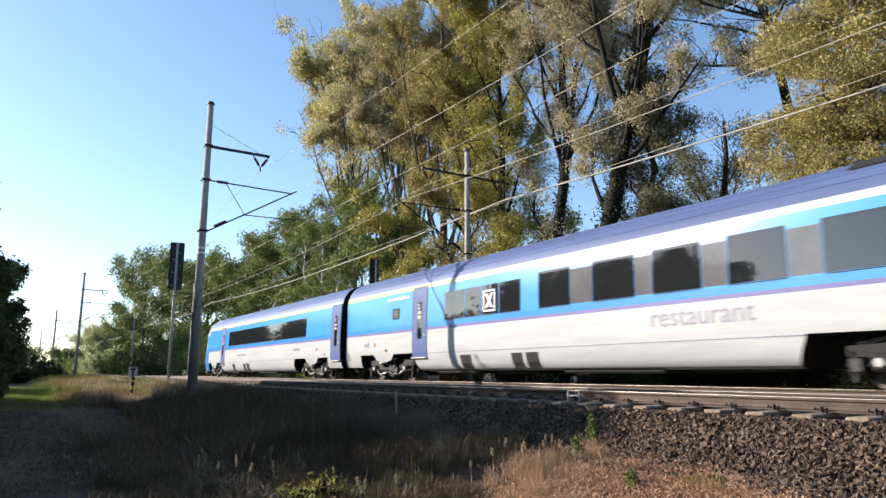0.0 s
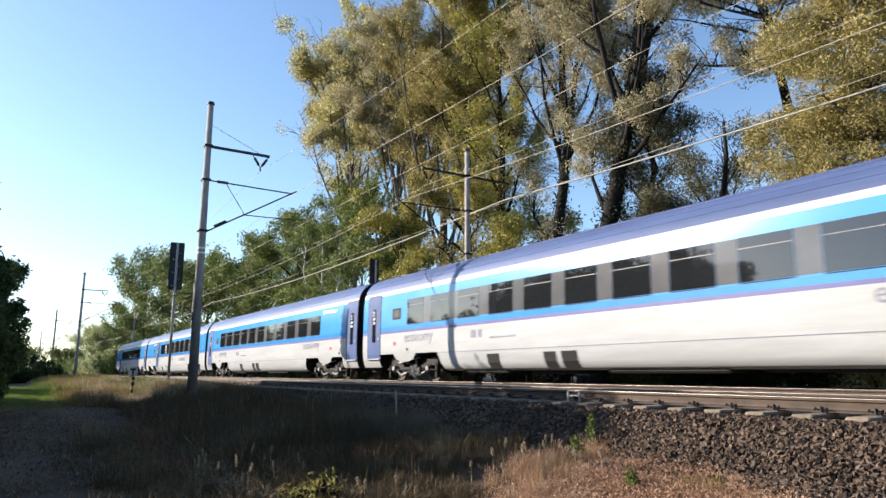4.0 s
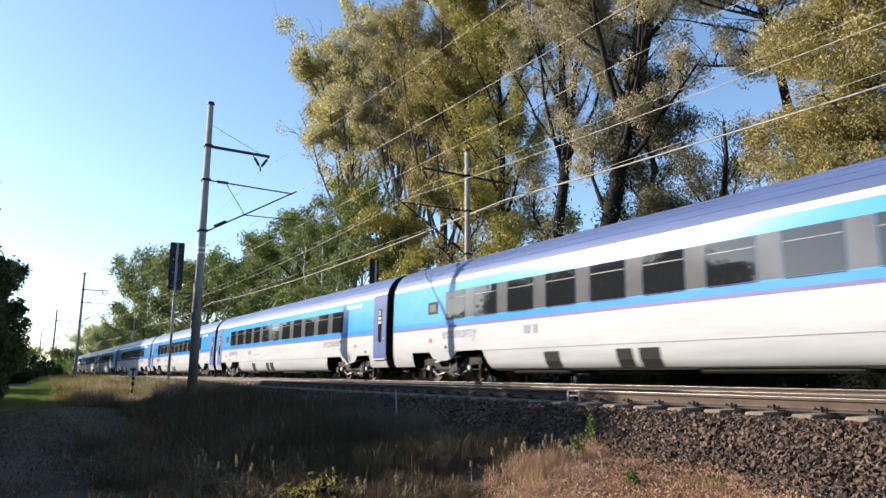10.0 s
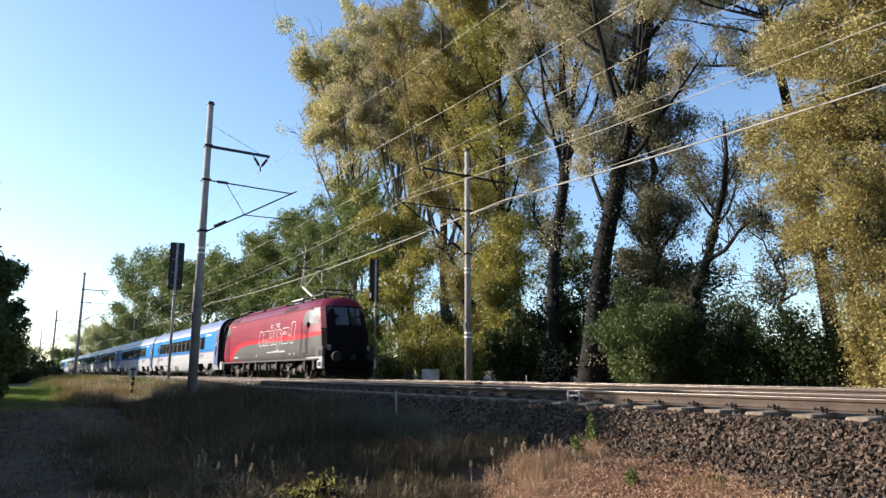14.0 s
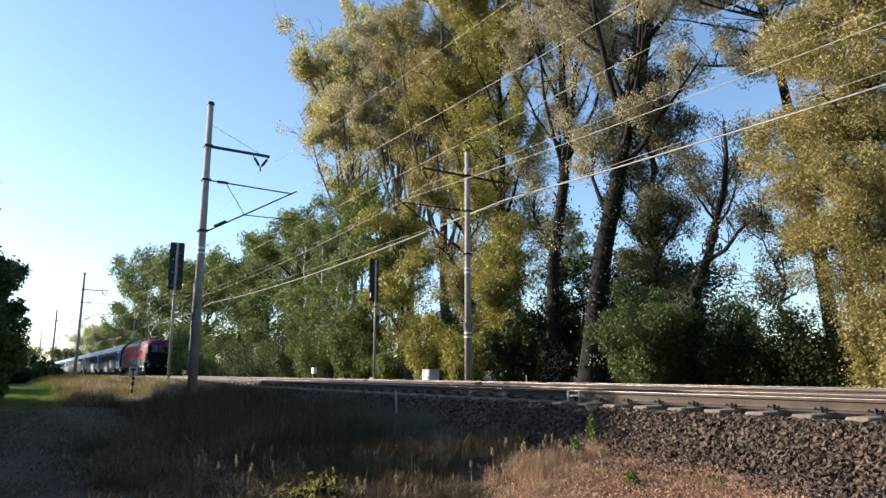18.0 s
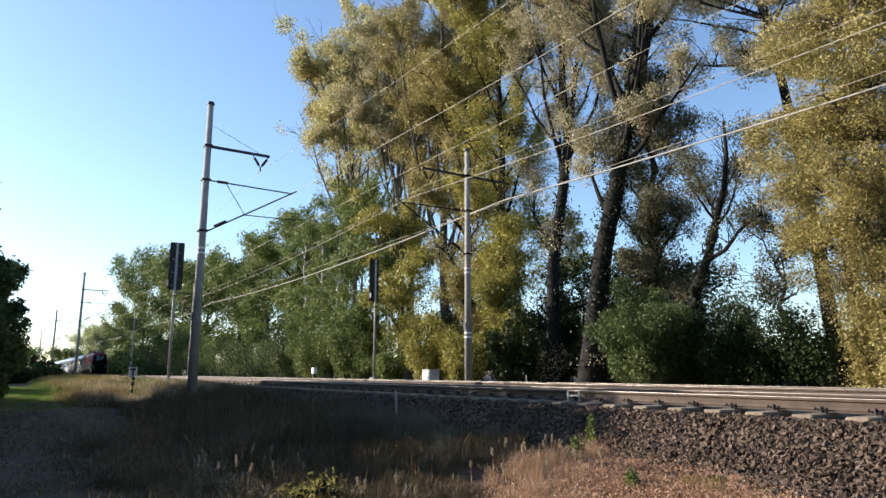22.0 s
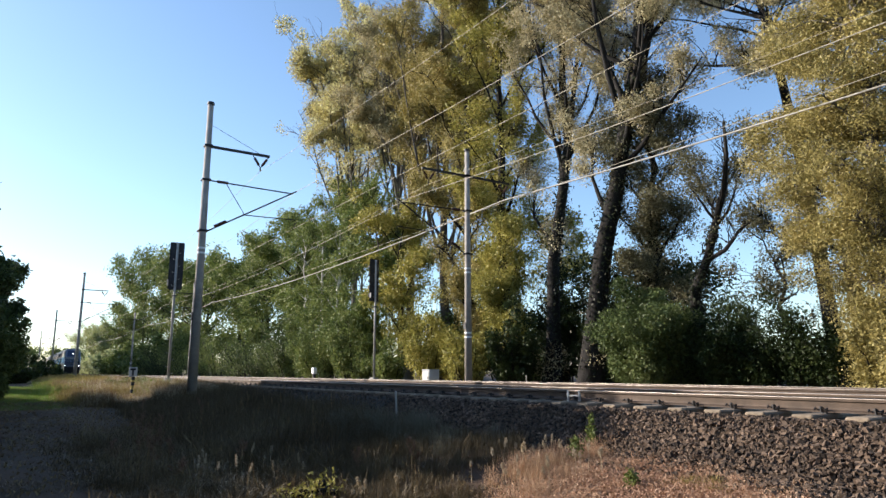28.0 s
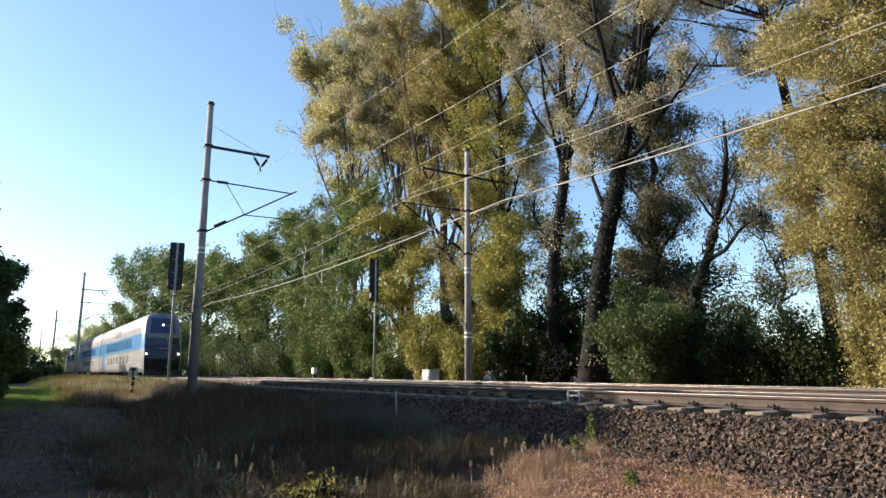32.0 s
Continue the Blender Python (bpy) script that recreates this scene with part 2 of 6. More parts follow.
# ---------------------------------------------------------------- mesh helpers
class Geo:
    """A heap of vertices and faces."""

    def __init__(self):
        self.v, self.f = [], []

    def add(self, vs, fs):
        n = len(self.v)
        self.v += [tuple(p) for p in vs]
        self.f += [tuple(i + n for i in q) for q in fs]
        return self

    def box(self, x0, x1, y0, y1, z0, z1, c=0.0):
        """A box; c: width of the chamfer on its edges along x and z."""
        if c <= 0:
            vs = [(x, y, z) for x in (x0, x1) for y in (y0, y1) for z in (z0, z1)]
            return self.add(vs, [(0, 1, 3, 2), (4, 6, 7, 5), (0, 4, 5, 1), (2, 3, 7, 6), (0, 2, 6, 4), (1, 5, 7, 3)])
        ring = [(x0 + c, z0), (x1 - c, z0), (x1, z0 + c), (x1, z1 - c), (x1 - c, z1), (x0 + c, z1), (x0, z1 - c), (x0, z0 + c)]
        k = min(c, abs(y1 - y0) * 0.4)
        mx, mz = (x0 + x1) / 2, (z0 + z1) / 2
        sx, sz = max(0.1, 1 - 2 * k / (x1 - x0)), max(0.1, 1 - 2 * k / (z1 - z0))
        small = [(mx + (x - mx) * sx, mz + (z - mz) * sz) for x, z in ring]
        vs = [(x, y0, z) for x, z in small] + [(x, y0 + k, z) for x, z in ring] + [(x, y1 - k, z) for x, z in ring] + [(x, y1, z) for x, z in small]
        fs = [tuple(range(7, -1, -1)), tuple(range(24, 32))]
        for r in range(3):
            fs += [(r * 8 + i, r * 8 + (i + 1) % 8, r * 8 + 8 + (i + 1) % 8, r * 8 + 8 + i) for i in range(8)]
        return self.add(vs, fs)

    def tube(self, p0, p1, r0, r1=None, n=8, caps=True):
        r1 = r0 if r1 is None else r1
        a, b = Vector(p0), Vector(p1)
        d = (b - a).normalized()
        u = d.orthogonal().normalized()
        w = d.cross(u)
        vs = []
        for c, r in ((a, r0), (b, r1)):
            vs += [c + (u * math.cos(k * math.tau / n) + w * math.sin(k * math.tau / n)) * r for k in range(n)]
        fs = [(k, (k + 1) % n, n + (k + 1) % n, n + k) for k in range(n)]
        if caps:
            fs += [tuple(range(n - 1, -1, -1)), tuple(range(n, 2 * n))]
        return self.add(vs, fs)

    def path(self, pts, rs, n=6):
        """A tube that bends along points, open at its ends but for a tip."""
        vs, fs = [], []
        for i, p in enumerate(pts):
            a, b = Vector(pts[max(0, i - 1)]), Vector(pts[min(len(pts) - 1, i + 1)])
            d = (b - a).normalized()
            u = d.cross(Vector((0.31, 0.95, 0.02))).normalized()
            w = d.cross(u)
            vs += [Vector(p) + (u * math.cos(k * math.tau / n) + w * math.sin(k * math.tau / n)) * rs[i] for k in range(n)]
        for i in range(len(pts) - 1):
            fs += [(i * n + k, i * n + (k + 1) % n, (i + 1) * n + (k + 1) % n, (i + 1) * n + k) for k in range(n)]
        fs.append(tuple((len(pts) - 1) * n + k for k in range(n)))
        return self.add(vs, fs)

    def lathe_y(self, cx, cz, prof, n=20):
        """A turned solid round an axle along y; prof: (y, radius)."""
        vs = [(cx + r * math.cos(k * math.tau / n), y, cz + r * math.sin(k * math.tau / n)) for y, r in prof for k in range(n)]
        fs = []
        for i in range(len(prof) - 1):
            fs += [(i * n + k, i * n + (k + 1) % n, (i + 1) * n + (k + 1) % n, (i + 1) * n + k) for k in range(n)]
        fs += [tuple(range(n - 1, -1, -1)), tuple((len(prof) - 1) * n + k for k in range(n))]
        return self.add(vs, fs)

    def strip(self, prof, x0, x1, side=0):
        """A sheet that follows (half width, height) points from x0 to x1, on both sides (0) or one (-1, 1)."""
        for s in ((-1, 1) if side == 0 else (side,)):
            vs = [(x, s * y, z) for y, z in prof for x in (x0, x1)]
            fs = [(2 * i, 2 * i + 1, 2 * i + 3, 2 * i + 2)[::s] for i in range(len(prof) - 1)]
            self.add(vs, fs)
        return self

    def slab(self, prof, x0, x1, side, t=0.02):
        """A plate of thickness t laid on a side that follows prof."""
        n = len(prof)
        vs = [(x, side * (y + o), z) for o in (0.0, t) for y, z in prof for x in (x0, x1)]
        fs = [(2 * n + 2 * i, 2 * n + 2 * i + 1, 2 * n + 2 * i + 3, 2 * n + 2 * i + 2) for i in range(n - 1)]
        for i in range(n - 1):
            fs += [(2 * i, 2 * i + 2, 2 * n + 2 * i + 2, 2 * n + 2 * i), (2 * i + 1, 2 * i + 3, 2 * n + 2 * i + 3, 2 * n + 2 * i + 1)]
        fs += [(0, 1, 2 * n + 1, 2 * n), (2 * n - 2, 2 * n - 1, 4 * n - 1, 4 * n - 2)]
        return self.add(vs, fs)


def mesh_of(geo, material, smooth=False):
    me = bpy.data.meshes.new("mesh")
    me.from_pydata(geo.v, [], geo.f)
    me.materials.append(material)
    if smooth:
        me.polygons.foreach_set("use_smooth", [True] * len(me.polygons))
    me.update()
    return me


def part(name, geo, material, parent=None, label="", smooth=False, at=None):
    me = geo if isinstance(geo, bpy.types.Mesh) else mesh_of(geo, material, smooth)
    ob = new(name, me)
    if parent:
        ob.parent = parent
    if at:
        ob.matrix_basis = at
    if label:
        tagged(ob, label)
    return ob


def quads(name, co, material, n=4):
    """A mesh of loose faces of n corners each, from an array (faces * n, 3)."""
    me = bpy.data.meshes.new(name)
    k = len(co) // n
    me.vertices.add(k * n)
    me.vertices.foreach_set("co", np.asarray(co, dtype=np.float32).ravel())
    me.loops.add(k * n)
    me.loops.foreach_set("vertex_index", np.arange(k * n, dtype=np.int32))
    me.polygons.add(k)
    me.polygons.foreach_set("loop_start", np.arange(0, k * n, n, dtype=np.int32))
    me.polygons.foreach_set("loop_total", np.full(k, n, dtype=np.int32))
    me.materials.append(material)
    me.update()
    return me


def lettering(text, size, material, parent, x, y, z, name="lettering"):
    """Words on a side that faces -y."""
    cu = bpy.data.curves.new(name, "FONT")
    cu.body, cu.size, cu.extrude = text, size, 0.002
    cu.materials.append(material)
    ob = new(name, cu)
    ob.parent = parent
    ob.matrix_basis = pose(x, y, z, 90, 0, 0)
    return ob


# ---------------------------------------------------------------- ground
NEAR_Y, FAR_Y = 9.05, 13.57          # the two track centres


def ease(a, b, x):
    t = np.clip((x - a) / (b - a), 0.0, 1.0)
    return t * t * (3 - 2 * t)


def ground_z(x, y):
    """Height of the ground at x, y (arrays): a raised formation with a bank towards the viewer."""
    x, y = np.asarray(x, float), np.asarray(y, float)
    toe = -0.80 + 0.38 * ease(-12.0, -32.0, x) + 0.12 * ease(-35.0, -60.0, x)
    field = -1.22 + 0.55 * ease(-14.0, -40.0, x) + 0.30 * ease(-40.0, -80.0, x)
    t = np.clip((7.40 - y) / 0.95, 0, 1)
    bank = -0.298 + (toe + 0.298) * t
    fl = toe + (field - toe) * ease(6.45, 3.4, y)
    z = np.where(y > 7.40, -0.298, np.where(y > 6.45, bank, fl))
    back = -0.298 - 0.152 * ease(15.2, 16.4, y) + 0.1 * ease(17.0, 22.0, y)
    return np.where(y > 15.2, back, z)


def ground_sheet():
    xs = np.concatenate([[-3000, -1500, -800, -500, -350], np.arange(-260, -60, 5.0), np.arange(-60, 6, 0.35), [8, 12, 20, 40, 80, 200, 600, 3000]])
    ys = np.concatenate([[-3000, -1000, -300, -100, -50, -30, -20, -12], np.arange(-8, 2, 0.5), np.arange(2, 8, 0.2), [8.2, 9, 11, 13, 15.2, 15.6, 16, 16.4, 18, 22, 30, 45, 80, 200, 600, 3000]])
    gx, gy = np.meshgrid(xs, ys, indexing="ij")
    gz = ground_z(gx, gy)
    rough = np.array([[noise.noise((a * 0.7, b * 0.7, 0.3)) * 0.05 + noise.noise((a * 2.3, b * 2.3, 5.3)) * 0.025 for b in ys] for a in xs])
    gz = gz + np.where((gy < 6.3) | (gy > 16), rough, 0)
    nx, ny = len(xs), len(ys)
    me = bpy.data.meshes.new("ground")
    idx = np.arange(nx * ny).reshape(nx, ny)
    f = np.stack([idx[:-1, :-1], idx[1:, :-1], idx[1:, 1:], idx[:-1, 1:]], -1).reshape(-1, 4)
    me.from_pydata(np.stack([gx, gy, gz], -1).reshape(-1, 3).tolist(), [], f.tolist())
    soil = mat("dry soil and litter", (0.068, 0.036, 0.018), 0.95, scale=0.8, col2=(0.024, 0.0155, 0.0085), bump=0.8, bscale=22)
    me.materials.append(soil)
    me.polygons.foreach_set("use_smooth", [True] * len(me.polygons))
    return tagged(new("ground", me), "dry brown soil with litter and thin grass beside the railway", "ground", kind="structure")


ground_sheet()

# ballast bed: stony sheet coloured near-black as shade between the real stones on top
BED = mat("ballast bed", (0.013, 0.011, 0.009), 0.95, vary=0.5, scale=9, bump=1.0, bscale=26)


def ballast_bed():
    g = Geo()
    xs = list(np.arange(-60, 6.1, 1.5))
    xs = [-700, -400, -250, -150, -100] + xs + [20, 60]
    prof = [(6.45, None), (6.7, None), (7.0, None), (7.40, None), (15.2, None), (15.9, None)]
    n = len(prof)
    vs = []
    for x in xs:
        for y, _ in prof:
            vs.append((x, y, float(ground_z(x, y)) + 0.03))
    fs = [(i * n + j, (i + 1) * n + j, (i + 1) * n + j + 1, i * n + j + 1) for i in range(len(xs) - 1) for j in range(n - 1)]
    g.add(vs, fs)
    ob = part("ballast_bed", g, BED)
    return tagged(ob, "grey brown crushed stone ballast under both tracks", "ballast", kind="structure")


bed = ballast_bed()


# ---------------------------------------------------------------- tracks
def rail_profile():
    half = [(0.075, -0.172), (0.075, -0.160), (0.016, -0.140), (0.009, -0.120), (0.009, -0.055), (0.034, -0.042), (0.036, -0.008), (0.026, 0.0)]
    return half


def make_rail(yc):
    """One rail: foot, web and head in one rusty piece, with a worn bright running band."""
    rail = tagged(new("rail"), "rusty steel rail with a polished running band", "rail", group="rails")
    g = Geo()
    h = rail_profile()
    ring = [(yc + a, z) for a, z in h] + [(yc - a, z) for a, z in reversed(h)]
    n = len(ring)
    xs = [-700, -200, -60, 6, 70]
    vs = [(x, y, z) for x in xs for y, z in ring]
    g.add(vs, [(i * n + k, i * n + (k + 1) % n, (i + 1) * n + (k + 1) % n, (i + 1) * n + k) for i in range(len(xs) - 1) for k in range(n)])
    part("rail_body", g, RUST, rail)
    part("running_band", Geo().add([(x, yc + a, z) for x in xs for a, z in ((-0.0372, -0.010), (-0.0362, -0.006), (-0.033, -0.002), (-0.026, 0.0012), (0.024, 0.0015))], [(5 * i + k, 5 * i + k + 5, 5 * i + k + 6, 5 * i + k + 1) for i in range(len(xs) - 1) for k in range(4)]), RAILTOP, rail, "bright polished rail head", smooth=True)
    return rail


for tc in (NEAR_Y, FAR_Y):
    for s in (-1, 1):
        make_rail(tc + s * 0.7535)


def sleeper_mesh():
    g = Geo()
    for x0, x1, z0, z1 in ((-0.15, 0.15, -0.42, -0.25), (-0.13, 0.13, -0.25, -0.185)):
        g.box(x0, x1, -1.3, 1.3, z0, z1, 0.02 if z1 > -0.2 else 0.0)
    return mesh_of(g, SLEEPER)


def clip_mesh():
    """Baseplate, bolt and spring clip on both edges of a rail foot."""
    g = Geo()
    g.box(-0.08, 0.08, -0.17, 0.17, -0.19, -0.172)
    for s in (-1, 1):
        g.tube((0, s * 0.115, -0.18), (0, s * 0.115, -0.10), 0.014, n=6)
        g.tube((0, s * 0.115, -0.125), (0, s * 0.115, -0.11), 0.028, n=6)
        for d in (-1, 1):
            g.path([(d * 0.01, s * 0.10, -0.13), (d * 0.05, s * 0.085, -0.145), (d * 0.075, s * 0.115, -0.12), (d * 0.06, s * 0.15, -0.14)], [0.012] * 4, 5)
    return mesh_of(g, DARK)


SL, CL = sleeper_mesh(), clip_mesh()


def lay_sleepers(tc, x0, n, off):
    for i in range(n):
        s = tagged(new("sleeper"), "weathered grey concrete sleeper in the ballast", "sleeper", group="sleepers under the rails")
        s.matrix_basis = pose(x0 - i * 0.6 + off, tc, 0, 0, 0, random.uniform(-0.5, 0.5))
        part("sleeper_block", SL, None, s)
        for sgn in (-1, 1):
            part("rail_clip", CL, None, s, at=pose(0, sgn * 0.7535, 0))


lay_sleepers(NEAR_Y, 0.0, 80, -0.29)
lay_sleepers(FAR_Y, -3.0, 40, 0.1)

# small white-painted clamp with two prongs on the near rail
brk = tagged(new("rail_bond"), "white painted rail bond clamp at the rail's side", "rail clamp")
part("clamp_bar", Geo().box(-8.86, -8.62, 8.20, 8.225, -0.115, -0.085, 0.008), LIGHTGREY, brk)
for px_ in (-8.88, -8.60):
    part("prong", Geo().path([(px_, 8.21, -0.19), (px_ + 0.02, 8.20, -0.10), (px_ - 0.01, 8.215, -0.02)], [0.022, 0.02, 0.018], 6), LIGHTGREY, brk)


# ---------------------------------------------------------------- catenary masts and wires
def mast(x, y, toward, top=10.42, za=8.76, both=False, r0=0.170, r1=0.108, base=-0.45):
    """Tapered concrete mast with a feeder arm, a cantilever and steady arm. toward: +1 or -1, the way to its track along y."""
    m = tagged(new("catenary_mast"), "tall round concrete catenary mast with white bands and dark steel arms", "catenary mast", group="catenary masts")
    m.matrix_basis = pose(x, y, 0)
    n = 14
    part("pole", Geo().tube((0, 0, base), (0, 0, top), r0, r1, n), CONCRETE, m, smooth=True)
    part("cap", Geo().tube((0, 0, top), (0, 0, top + 0.10), r1 + 0.03, r1 + 0.02, n), DARK, m)
    for z in (4.60, 4.78, 1.78, 1.96) if both else (4.60, 4.78):
        r = r0 + (r1 - r0) * (z - base) / (top - base) + 0.004
        part("painted_band", Geo().tube((0, 0, z), (0, 0, z + 0.07), r, r, n, False), WHITETEXT, m)
    part("mast_plate", Geo().box(-0.10, 0.10, -r0 - 0.02, -r0 + 0.01, 2.15, 2.45, 0.02), DARK, m)
    # feeder arms
    for s in ((toward, -toward) if both else (toward,)):
        ln = 2.38
        part("feeder_arm", Geo().box(-0.045, 0.045, min(0.08 * s, ln * s), max(0.08 * s, ln * s), za - 0.045, za + 0.045), DARK, m)
        part("arm_clamp", Geo().box(-0.15, 0.15, -0.15, 0.15, za - 0.05, za + 0.05, 0.02), DARK, m)
        for a in (1.72, 2.34):
            g = Geo()
            g.tube((0, s * a, za - 0.05), (0, s * 2.03, za - 0.52), 0.018, n=6)
            for k in range(6):
                f = 0.22 + 0.10 * k
                p = (0, s * (a + (2.03 - a) * f), za - 0.05 - 0.47 * f)
                q = (0, s * (a + (2.03 - a) * (f + 0.085)), za - 0.05 - 0.47 * (f + 0.085))
                g.tube(p, q, 0.062, 0.045, 8)
            part("insulator", g, INSUL, m)
        part("wire_clamp", Geo().tube((0, s * 2.03, za - 0.52), (0, s * 2.03, za - 0.66), 0.03, n=6), DARK, m)
    part("stay_wire", Geo().tube((0, toward * 0.12, za + 0.85), (0, toward * 2.0, za + 0.04), 0.008, n=5), DARK, m)
    # cantilever: top tube, raking strut, drop rod, steady arm
    zt, zl, ym = 7.43, 5.47, 3.40
    part("bracket", Geo().box(-0.17, 0.17, -0.165, 0.165, zt - 0.04, zt + 0.04, 0.02), DARK, m)
    part("bracket", Geo().box(-0.18, 0.18, -0.175, 0.175, zl - 0.04, zl + 0.04, 0.02), DARK, m)
    part("top_tube", Geo().tube((0, toward * 0.15, zt), (0, toward * ym, 7.38), 0.026, n=8), DARK, m)
    part("raking_tube", Geo().tube((0, toward * 0.15, zl), (0, toward * (ym + 0.15), 7.50), 0.028, n=8), DARK, m)
    f = 0.40
    yk, zk = toward * (0.15 + ym * f), zl + 2.03 * f
    part("brace_rod", Geo().tube((0, toward * 0.75, zt - 0.02), (0, yk, zk), 0.014, n=6), DARK, m)
    part("steady_arm", Geo().tube((0, yk, zk - 0.02), (0, toward * (ym + 0.1), 6.32), 0.02, n=6), DARK, m)
    part("registration_hook", Geo().path([(0, toward * (ym + 0.1), 6.32), (0, toward * (ym + 0.2), 6.25), (0, toward * (ym + 0.12), 6.02)], [0.014] * 3, 5), DARK, m)
    for zz, d in ((zt, 0.42), (zl + 0.22, 0.42)):
        g = Geo()
        for k in range(6):
            y0 = toward * (d + 0.07 * k)
            zc = zz + (0.59 * 0.07 * k if zz < 7 else 0)
            g.tube((0, y0, zc), (0, y0 + toward * 0.062, zc + (0.036 if zz < 7 else 0)), 0.068, 0.05, 8)
        part("insulator", g, INSUL, m)
    return m


NEAR_MAST_X = (-25.3, -78.0, -127.5, -193.0, 27.0)
for x in NEAR_MAST_X:
    mast(x, 5.5, 1)
FAR_MAST_X = (-24.1, -78.4, -122.0, 26.0)
for x in FAR_MAST_X:
    mast(x, 16.6, -1, both=True, top=10.22, za=9.05)


def wire(pts, r, label, name="overhead_wire"):
    cu = bpy.data.curves.new(name, "CURVE")
    cu.dimensions = "3D"
    cu.bevel_depth, cu.bevel_resolution = r, 1
    sp = cu.splines.new("POLY")
    sp.points.add(len(pts) - 1)
    for i, p in enumerate(pts):
        sp.points[i].co = (*p, 1)
    cu.materials.append(SHEATH if r > 0.02 else WIRE)
    return tagged(new(name, cu), label, "wire", group="overhead wires")


def spans(xs, y, z, sag, n=14, zig=0.0):
    """Points of a wire that hangs between supports at xs."""
    xs = sorted(xs)
    out = []
    for k, (a, b) in enumerate(zip(xs, xs[1:])):
        s0, s1 = (zig, -zig) if k % 2 else (-zig, zig)
        for i in range(n):
            f = i / n
            out.append((a + (b - a) * f, y + s0 + (s1 - s0) * f, z - sag * 4 * f * (1 - f)))
    return out + [(xs[-1], y, z)]


nx = [*NEAR_MAST_X, -255.0]
fx = [*FAR_MAST_X, -193.0, -255.0]
wire(spans(nx, NEAR_Y, 6.0, 0.02), 0.006, "grooved copper contact wire over the near track")
wire(spans(nx, NEAR_Y, 7.5, 0.55), 0.008, "sagging messenger wire over the near track")
wire(spans(nx, 7.53, 8.10, 0.8), 0.006, "thin feeder wire on the near masts")
wire(spans(fx, FAR_Y, 5.98, 0.02), 0.007, "grooved copper contact wire over the far track")
wire(spans(fx, FAR_Y, 7.6, 0.72), 0.011, "sagging messenger wire over the far track")
wire(spans(fx, 18.63, 8.20, 0.55), 0.030, "thick bundled feeder cable on the outer arms")
wire(spans(fx, 14.57, 8.38, 0.7), 0.006, "thin feeder wire on the inner arms")


# ---------------------------------------------------------------- signals and trackside things
def signal(x, y, turn, head0=4.2, head1=6.35, label=""):
    s = tagged(new("signal_post"), label, "railway signal", group="railway signals")
    s.matrix_basis = pose(x, y, 0, 0, 0, turn)
    part("post", Geo().tube((0, 0, -0.45), (0, 0, head1 + 0.02), 0.062, 0.055, n=10), POST, s, smooth=True)
    part("base", Geo().box(-0.18, 0.18, -0.18, 0.18, -0.5, 0.05, 0.03), POST, s)
    part("head", Geo().box(-0.36, -0.16, -0.18, 0.18, head0, head1, 0.04), SIGNALG, s, "black signal head with five lamps")
    part("back_board", Geo().box(-0.15, -0.13, -0.32, 0.32, head0 - 0.12, head1 + 0.08, 0.04), SIGNALG, s)
    for k in range(5):
        z = head0 + 0.25 + k * (head1 - head0 - 0.4) / 4.4
        g = Geo()
        g.tube((-0.36, 0, z), (-0.54, 0, z + 0.01), 0.10, 0.105, 10, False)
        part("lamp_hood", g, SIGNALG, s)
        part("lamp", Geo().tube((-0.362, 0, z), (-0.37, 0, z), 0.07, 0.07, 10), BLACK, s)
    for k in range(20):
        z = -0.05 + k * 0.31
        part("step_peg", Geo().tube((0.03, 0, z), (0.03, 0.15 if k % 2 else -0.15, z), 0.011, n=5).tube((0.03, 0.15 if k % 2 else -0.15, z), (0.03, 0.15 if k % 2 else -0.15, z + 0.05), 0.010, n=5), POST, s)
    part("bracket", Geo().box(-0.14, 0.06, -0.09, 0.09, head0 - 0.45, head0 - 0.39, 0.01), SIGNALG, s)
    part("junction_box", Geo().box(-0.06, 0.04, -0.36, -0.30, head0 + 0.05, head0 + 0.32, 0.01), POST, s)
    return s


signal(-33.0, 6.1, -8, 4.25, 6.3, "black signal on a grey pegged post by the near track")
signal(-32.3, 16.2, 12, 4.2, 6.3, "black signal on a grey pegged post beyond the far track")

cab = tagged(new("relay_cabinet"), "small grey metal relay cabinet beside the far track", "cabinet")
cab.matrix_basis = pose(-27.05, 16.5, 0, 0, 0, 0)
part("body", Geo().box(-0.33, 0.33, -0.27, 0.27, -0.45, 0.40, 0.02), LIGHTGREY, cab)
part("lid", Geo().box(-0.35, 0.35, -0.29, 0.29, 0.40, 0.45, 0.02), LIGHTGREY, cab)
part("cabinet_door", Geo().box(-0.29, 0.29, -0.29, -0.27, -0.25, 0.36, 0.02), LIGHTGREY, cab)
part("door_latch", Geo().box(0.20, 0.24, -0.31, -0.29, 0.02, 0.12, 0.005), DARK, cab)
part("plinth", Geo().box(-0.42, 0.42, -0.33, 0.33, -0.5, -0.3), CONCRETE, cab)

mk = tagged(new("marker_post"), "short white marker post with a dark foot beside the far track", "marker post")
mk.matrix_basis = pose(-40.2, 16.0, 0)
part("post", Geo().tube((0, 0, -0.4), (0, 0, 0.28), 0.11, n=8), DARK, mk)
part("head", Geo().box(-0.2, 0.2, -0.12, 0.12, 0.22, 0.62, 0.04), WHITETEXT, mk)

